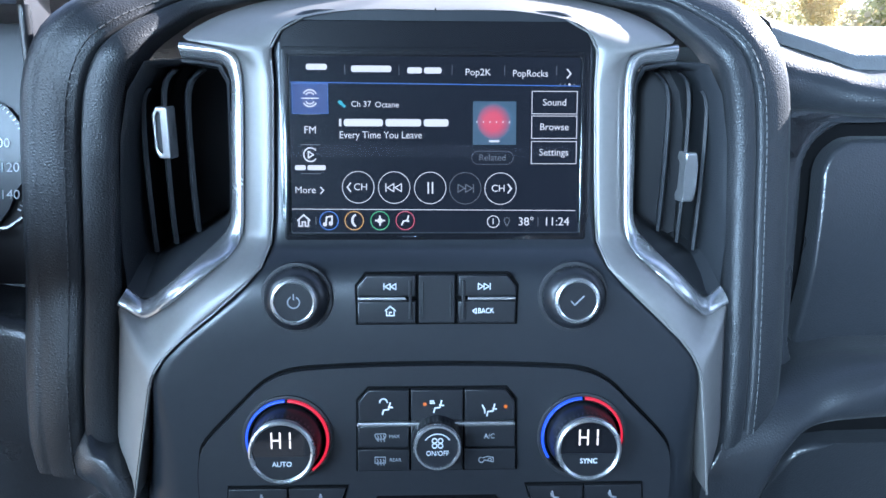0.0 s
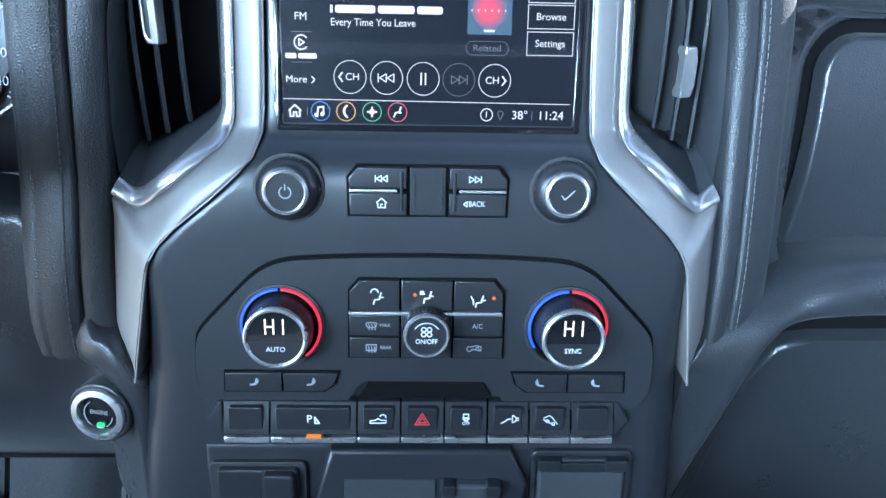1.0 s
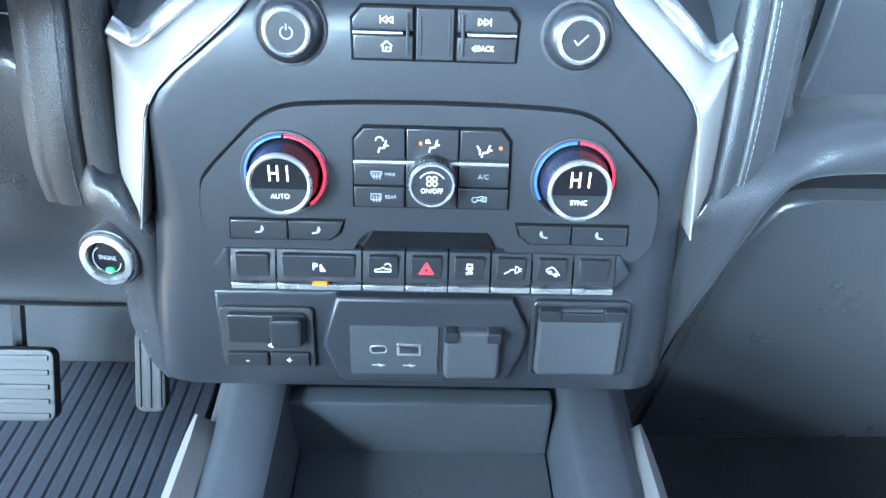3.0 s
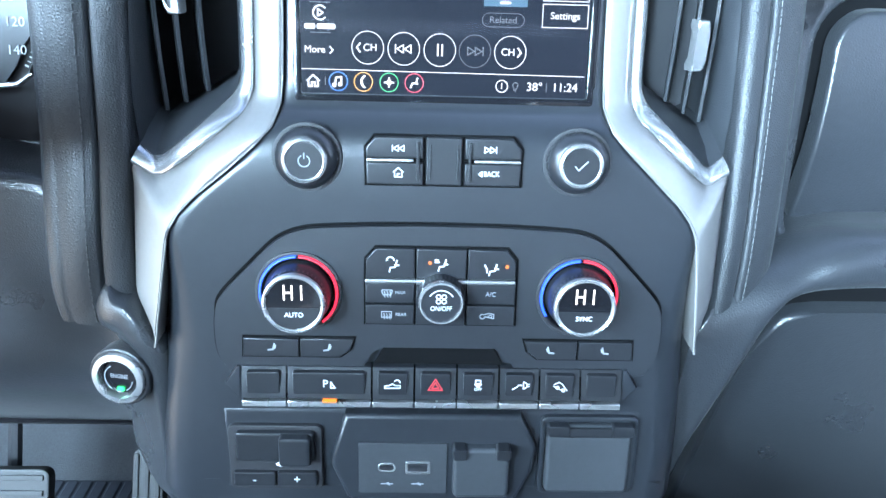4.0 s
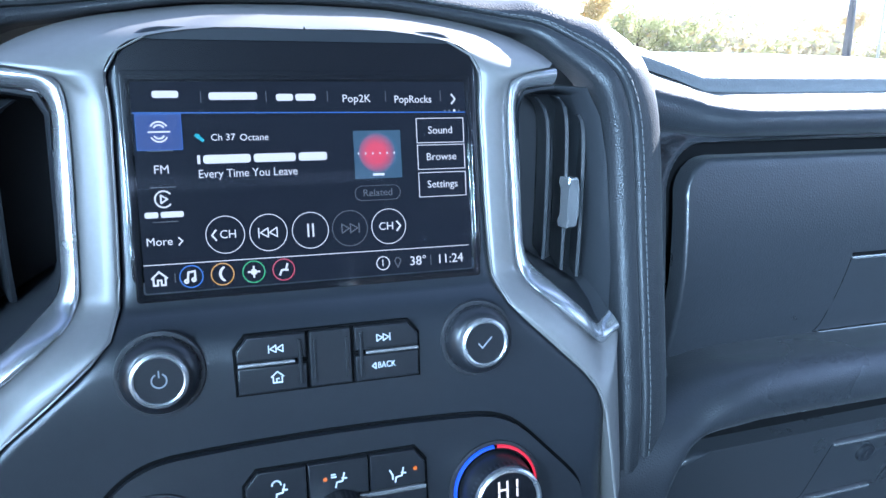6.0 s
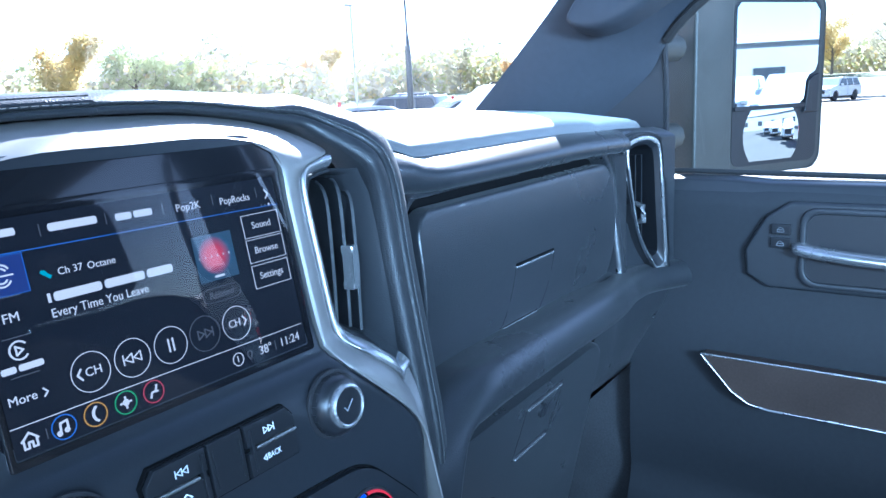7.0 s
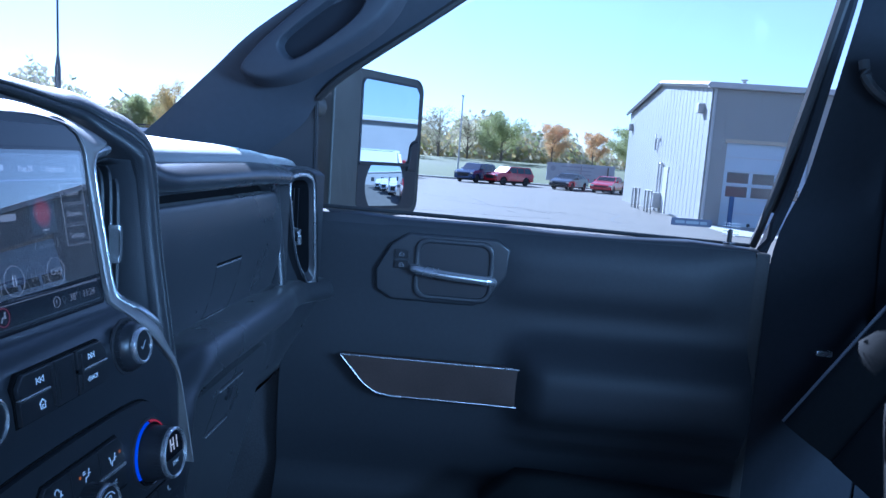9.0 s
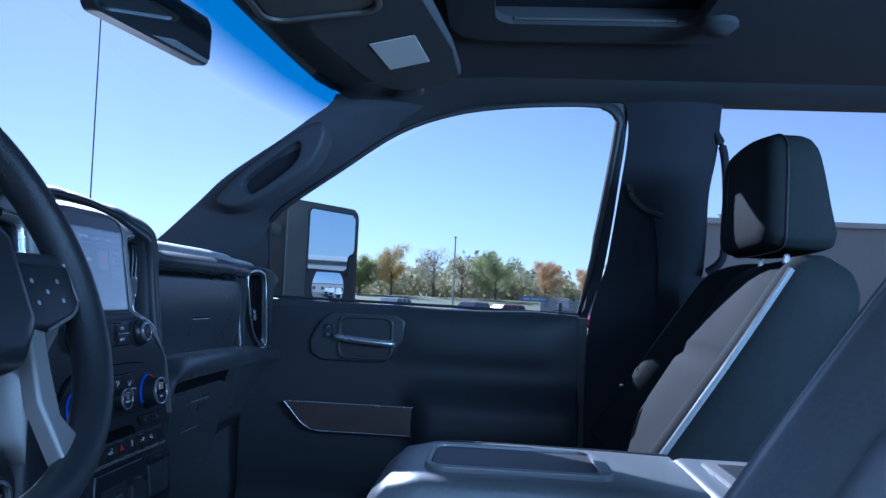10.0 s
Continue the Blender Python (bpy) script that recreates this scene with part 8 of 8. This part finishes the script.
    part("grille", box(-W * 0.30, L / 2 - 0.08, 0.55, W * 0.30, L / 2 + 0.01, prof[-3][1] - 0.06, 0.02), "dark", v)
    part("front_bumper", box(-W * 0.46, L / 2 - 0.12, 0.34, W * 0.46, L / 2 + 0.03, 0.54, 0.04), col if kind != "pickup" else "chrome", v)
    part("rear_bumper", box(-W * 0.46, -L / 2 - 0.05, 0.40, W * 0.46, -L / 2 + 0.10, 0.62, 0.04), "dark" if kind != "pickup" else "chrome", v)
    part("plate", box(-0.16, -L / 2 - 0.062, 0.68, 0.16, -L / 2 - 0.04, 0.82), "white", v, smooth=False)
    part("underbody", box(-W * 0.42, -L * 0.44, 0.22, W * 0.42, L * 0.44, 0.45), "dark", v)
    if kind == "suv":
        for k in (-1, 1):
            part("roof_rail", tube([(k * W * 0.37, -1.7, H + 0.02), (k * W * 0.37, -1.6, H + 0.08), (k * W * 0.37, 0.1, H + 0.08), (k * W * 0.37, 0.25, H + 0.02)], 0.02, 6), "dark", v)
    if kind == "pickup":
        part("bed_liner", box(-W * 0.43, -2.85, 1.20, W * 0.43, -1.15, 1.284), "dark", v)
    v.matrix_basis = pose(*at, 0, 0, yaw) @ Matrix.Scale(size, 4)
    return v


white, silver = paint("white_car_paint", (0.78, 0.78, 0.77)), paint("silver_car_paint", (0.45, 0.46, 0.47))
blue, redc = paint("dark_blue_car_paint", (0.025, 0.045, 0.12)), paint("red_car_paint", (0.42, 0.02, 0.03))
black, greyc = paint("black_car_paint", (0.02, 0.02, 0.022)), paint("grey_car_paint", (0.13, 0.14, 0.15))
vehicle("suv", blue, "dark blue SUV parked at the far kerb", (58.4, 2.4, 0), 62, 0.86)
vehicle("suv", redc, "red SUV parked at the far kerb", (58.2, -0.2, 0), 40, 0.82)
vehicle("sedan", black, "black sedan parked at the far kerb", (56.6, -4.8, 0), 62, 0.86)
vehicle("sedan", redc, "red sedan parked at the far kerb", (55.6, -7.6, 0), 66, 0.86)
vehicle("suv", white, "white SUV parked at the far kerb", (58.8, 8.8, 0), 70, 0.9)
vehicle("sedan", redc, "dark red sedan parked at the far kerb", (58.8, 13.0, 0), 78, 0.95)
# flat billboard on short posts behind the sedans
bb = empty("billboard", (60.5, -6.0, 0), label="pale weathered billboard with lines of print behind the parked sedans", category="billboard")
BB = Plane((60.5, -6.0, 1.30), (0.05, -1, 0), (0, 0, 1))
part("panel", prism(rect(-2.75, -0.75, 2.75, 0.72), -0.06, 0.0, BB, 0.01), material("weathered_sign_white", (0.40, 0.42, 0.44), 0.7, vary=0.1, stains=1.5), bb)
for i, (x_, ws) in enumerate(((-1.6, [0.5, 0.4, 0.7, 0.3, 0.6]), (-1.1, [0.6, 0.9, 0.4]), (-1.2, [0.8, 0.5, 0.7]), (-0.8, [0.9, 0.6]))):
    bars("sign_print", ws, BB, x_, 0.46 - 0.30 * i, 0.13 if i == 0 else 0.09, "grey", bb, 0.004)
part("sign_badge", prism(circle(-2.25, 0.25, 0.22, 20), 0.0, 0.005, BB), "grey", bb)
for x_ in (-2.2, 0.0, 2.2):
    part("post", box(60.50, -6.05 - x_, 0.0, 60.62, -5.95 - x_, 1.9), bark, bb)
suv_w = vehicle("suv", white, "white SUV with roof rails parked in the near row", (20.0, 12.4, 0), 56, 1.18)
tagged(suv_w, group="parked row")
for x, y, yaw in ((29.5, 15.0, 55), (38.0, 22.0, 50), (13.2, 30.0, 50)):
    tagged(copy_thing(suv_w, pose(x, y, 0, 0, 0, yaw)), label="white SUV with roof rails parked in the lot")
sed_s = vehicle("sedan", silver, "silver sedan parked in the near row", (16.0, 15.4, 0), 58, 1.10)
tagged(sed_s, group="parked row")
for x, y, yaw in ((24.8, 17.5, 52), (34.0, 19.5, 50), (9.5, 29.0, 50), (3.2, 36.0, 50)):
    copy_thing(sed_s, pose(x, y, 0, 0, 0, yaw))
pk_w = vehicle("pickup", white, "white pickup truck parked facing the lot", (7.5, 31.0, 0), 75, 1.05)
tagged(pk_w, group="parked row")
for x, y, yaw in ((14.5, 34.0, 78), (22.0, 31.0, 75), (30.0, 33.0, 80), (0.5, 40.0, 85), (-9.0, 38.0, 80), (43, 34, 70)):
    copy_thing(pk_w, pose(x, y, 0, 0, 0, yaw))
for x, y, yaw in ((10.0, -17.5, 25), (9.5, -23.5, 25), (9.0, -29.5, 25)):
    copy_thing(pk_w, pose(x, y, 0, 0, 0, yaw))
vehicle("pickup", redc, "bright red pickup truck parked behind", (10.5, -11.5, 0), 25, 1.0)
gs = vehicle("suv", greyc, "dark grey SUV parked in the lot", (26.5, 22.0, 0), 15, 1.05)
copy_thing(gs, pose(18.5, 24.0, 0, 0, 0, 10))


# ---- lamp posts, antenna ----
def lamp_post(x, y, h, name="lamp_post"):
    p = empty(name, (x, y, 0), label="tall grey steel lot lamp post", category="lamp post", group="lot lamp posts")
    part("base", tube([(x, y, 0), (x, y, 0.7)], 0.28, 14), concrete, p, "round concrete base")
    part("pole", tube([(x, y, 0.6), (x, y, h)], [0.09, 0.06], 8), roofm, p)
    part("lamp_head", box(x - 0.45, y - 0.12, h - 0.05, x + 0.15, y + 0.12, h + 0.08, 0.03), roofm, p)
    return p


lamp_post(67.9, 4.4, 7.4)
lamp_post(36.0, 33.0, 7.5)
lamp_post(-4.0, 44.0, 8.0)
an_ = empty("antenna", (0.90, 1.453, 1.55), label="black whip antenna on the front wing", category="antenna")
part("antenna_base", tube([(0.90, 1.453, 1.55), (0.90, 1.453, 1.62), (0.90, 1.453, 1.68)], [0.016, 0.011, 0.008], 10), "button", an_)
part("antenna_sleeve", tube([(0.90, 1.453, 1.68), (0.90, 1.453, 1.96), (0.90, 1.453, 1.985)], [0.0075, 0.0055, 0.0025], 8), "button", an_)
part("antenna_whip", tube([(0.90, 1.453, 1.98), (0.902, 1.470, 2.8)], [0.0022, 0.0016], 6), "button", an_)
hd = structure("hood", grid([[(x, y, z - 0.03 * (abs(x) / 0.95) ** 3) for x in (-0.98, -0.6, 0, 0.6, 0.98)] for y, z in ((1.36, 1.60), (1.6, 1.60), (2.2, 1.56), (2.75, 1.48), (2.85, 1.3))]), paint("dark_grey_truck_paint", (0.05, 0.05, 0.055)), "dark painted truck bonnet below the windscreen", "bonnet")


# ---- trees ----
def tree(h, spread, mat, seed, at, name="tree", label="autumn roadside tree with thinning leaves", dens=1.0, bare=False):
    rg_ = random.Random(seed)
    t = empty(name, (0, 0, 0), label=label, category="tree", group="tree line")
    bm = bmesh.new()
    tube([(0, 0, -0.4), (0.05 * h * 0.2, 0, h * 0.25), (0.02 * h, 0.01 * h, h * 0.55), (0.0, 0.0, h * 0.9)], [0.030 * h, 0.022 * h, 0.013 * h, 0.003 * h], 7, bm=bm)
    tips = []
    for i in range(16 if bare else 11):
        z0 = h * rg_.uniform(0.10, 0.72)
        a, ln = rg_.uniform(0, 6.28), spread * rg_.uniform(0.6, 1.0) * (1.15 - 0.5 * z0 / h)
        p = Vector((0, 0, z0))
        q = p + Vector((math.cos(a) * ln * 0.5, math.sin(a) * ln * 0.5, ln * rg_.uniform(0.35, 0.6)))
        r = p + Vector((math.cos(a) * ln, math.sin(a) * ln, ln * rg_.uniform(0.7, 1.2)))
        r.z = min(r.z, h)
        tube([p, q, r], [0.010 * h, 0.006 * h, 0.002 * h], 5, bm=bm)
        tips += [q, r, q.lerp(r, 0.5)]
        for _ in range(3):
            w = r + Vector((rg_.uniform(-1, 1), rg_.uniform(-1, 1), rg_.uniform(0, 1.1))) * spread * 0.35
            w.z = min(w.z, h * 1.02)
            tube([q.lerp(r, 0.6), w], [0.004 * h, 0.001 * h], 4, bm=bm)
            tips.append(w)
    part("trunk", bm, bark, t)
    verts, faces = [], []
    n = int((2600 if bare else 9000) * dens)
    for _ in range(n):
        c = tips[rg_.randrange(len(tips))] + Vector((rg_.gauss(0, 1), rg_.gauss(0, 1), rg_.gauss(0, 0.8))) * spread * 0.16
        c.z = max(c.z, h * 0.06)
        s = h * rg_.uniform(0.009, 0.021)
        u = Vector((rg_.gauss(0, 1), rg_.gauss(0, 1), rg_.gauss(0, 1))).normalized()
        w = u.orthogonal().normalized()
        k = len(verts)
        verts += [c - u * s, c + w * s * 0.7, c + u * s, c - w * s * 0.7]
        faces.append((k, k + 1, k + 2, k + 3))
    me = bpy.data.meshes.new("crown")
    me.from_pydata([tuple(v) for v in verts], [], faces)
    me.materials.append(mat)
    c = new("crown", me)
    c.parent = t
    t.location = at
    return t


lm = {"green": leaf_material("late_green_leaves", (0.42, 0.44, 0.20)), "gold": leaf_material("golden_leaves", (0.66, 0.54, 0.26)), "orange": leaf_material("orange_leaves", (0.68, 0.47, 0.24)), "dun": leaf_material("dun_leaves", (0.52, 0.48, 0.34))}
tg = [tree(6.3, 2.3, lm["green"], 1, (86, 0.5, 1.5), label="tall tree with late green leaves"), tree(4.4, 1.5, lm["orange"], 2, (84, -5.2, 1.5), label="small tree with orange autumn leaves"),
      tree(6.0, 1.9, lm["dun"], 3, (88, 8.0, 1.5), label="thin tree with few dun leaves", bare=True), tree(5.8, 2.0, lm["gold"], 4, (87, 13.0, 1.5), label="tree with golden autumn leaves"), tree(4.8, 2.2, lm["green"], 5, (92, -15.5, 1.5), label="rounded tree with late green leaves", dens=1.2)]
rng = random.Random(11)
spots = [(90, 4.6, 2), (88, 17, 0), (91, 21, 2), (87, 25, 3), (92, 30, 1), (90, -10.5, 1), (94, -19, 4), (90, -24, 2), (95, -29, 3), (92, -36, 0), (91, 36, 2), (89, 41, 3), (93, 47, 0), (90, 53, 1), (88, 60, 2), (86, 67, 4)]
spots += [(80 - i * 7.5 + rng.uniform(-2, 2), 76 + rng.uniform(-4, 6), (3, 1, 2, 4, 0, 3, 2)[i % 7]) for i in range(20)]
for x, y, k in spots:
    near = x > 84
    c = copy_thing(tg[k], pose(x, y, 1.5 if near else 0.5, 0, 0, rng.uniform(0, 360)))
    c.scale = (rng.uniform(0.85, 1.2) * (1.0 if near else 1.35),) * 3
for x, y, k, s in ((-3, 58, 3, 2.0), (-10, 60, 0, 2.1), (-17, 56, 3, 2.0), (4, 61, 0, 2.0), (10, 64, 3, 1.6)):
    c = copy_thing(tg[k], pose(x, y, 0.2, 0, 0, rng.uniform(0, 360)))
    c.scale = (s,) * 3
# far woods as one mass of small clumps
verts, faces, mats = [], [], []
for i in range(70000):
    a = rng.uniform(-0.40, 1.75)
    d = rng.uniform(104, 122) if a < 0.75 else rng.uniform(92, 125)
    x, y = d * math.cos(a), d * math.sin(a)
    z = 1.2 + rng.random() * ((4.2 if a < 0.42 else 5.6) + 1.6 * math.sin(a * 21 + 1) + 0.9 * math.sin(a * 57) + 0.6 * math.sin(a * 131) + rng.gauss(0, 0.7))
    s = rng.uniform(0.22, 0.52)
    u = Vector((rng.gauss(0, 1), rng.gauss(0, 1), rng.gauss(0, 1))).normalized()
    w = u.orthogonal().normalized()
    c, k = Vector((x, y, z)), len(verts)
    verts += [c - u * s, c + w * s, c + u * s, c - w * s]
    faces.append((k, k + 1, k + 2, k + 3))
    mats.append(0 if rng.random() < 0.6 else (1 if rng.random() < 0.6 else 2))
me = bpy.data.meshes.new("far_woods")
me.from_pydata([tuple(v) for v in verts], [], faces)
for k in ("dun", "green", "gold"):
    me.materials.append(lm[k])
me.polygons.foreach_set("material_index", mats)
tagged(new("far_woods", me), label="distant autumn woods along the horizon", category="woods", kind="stuff")
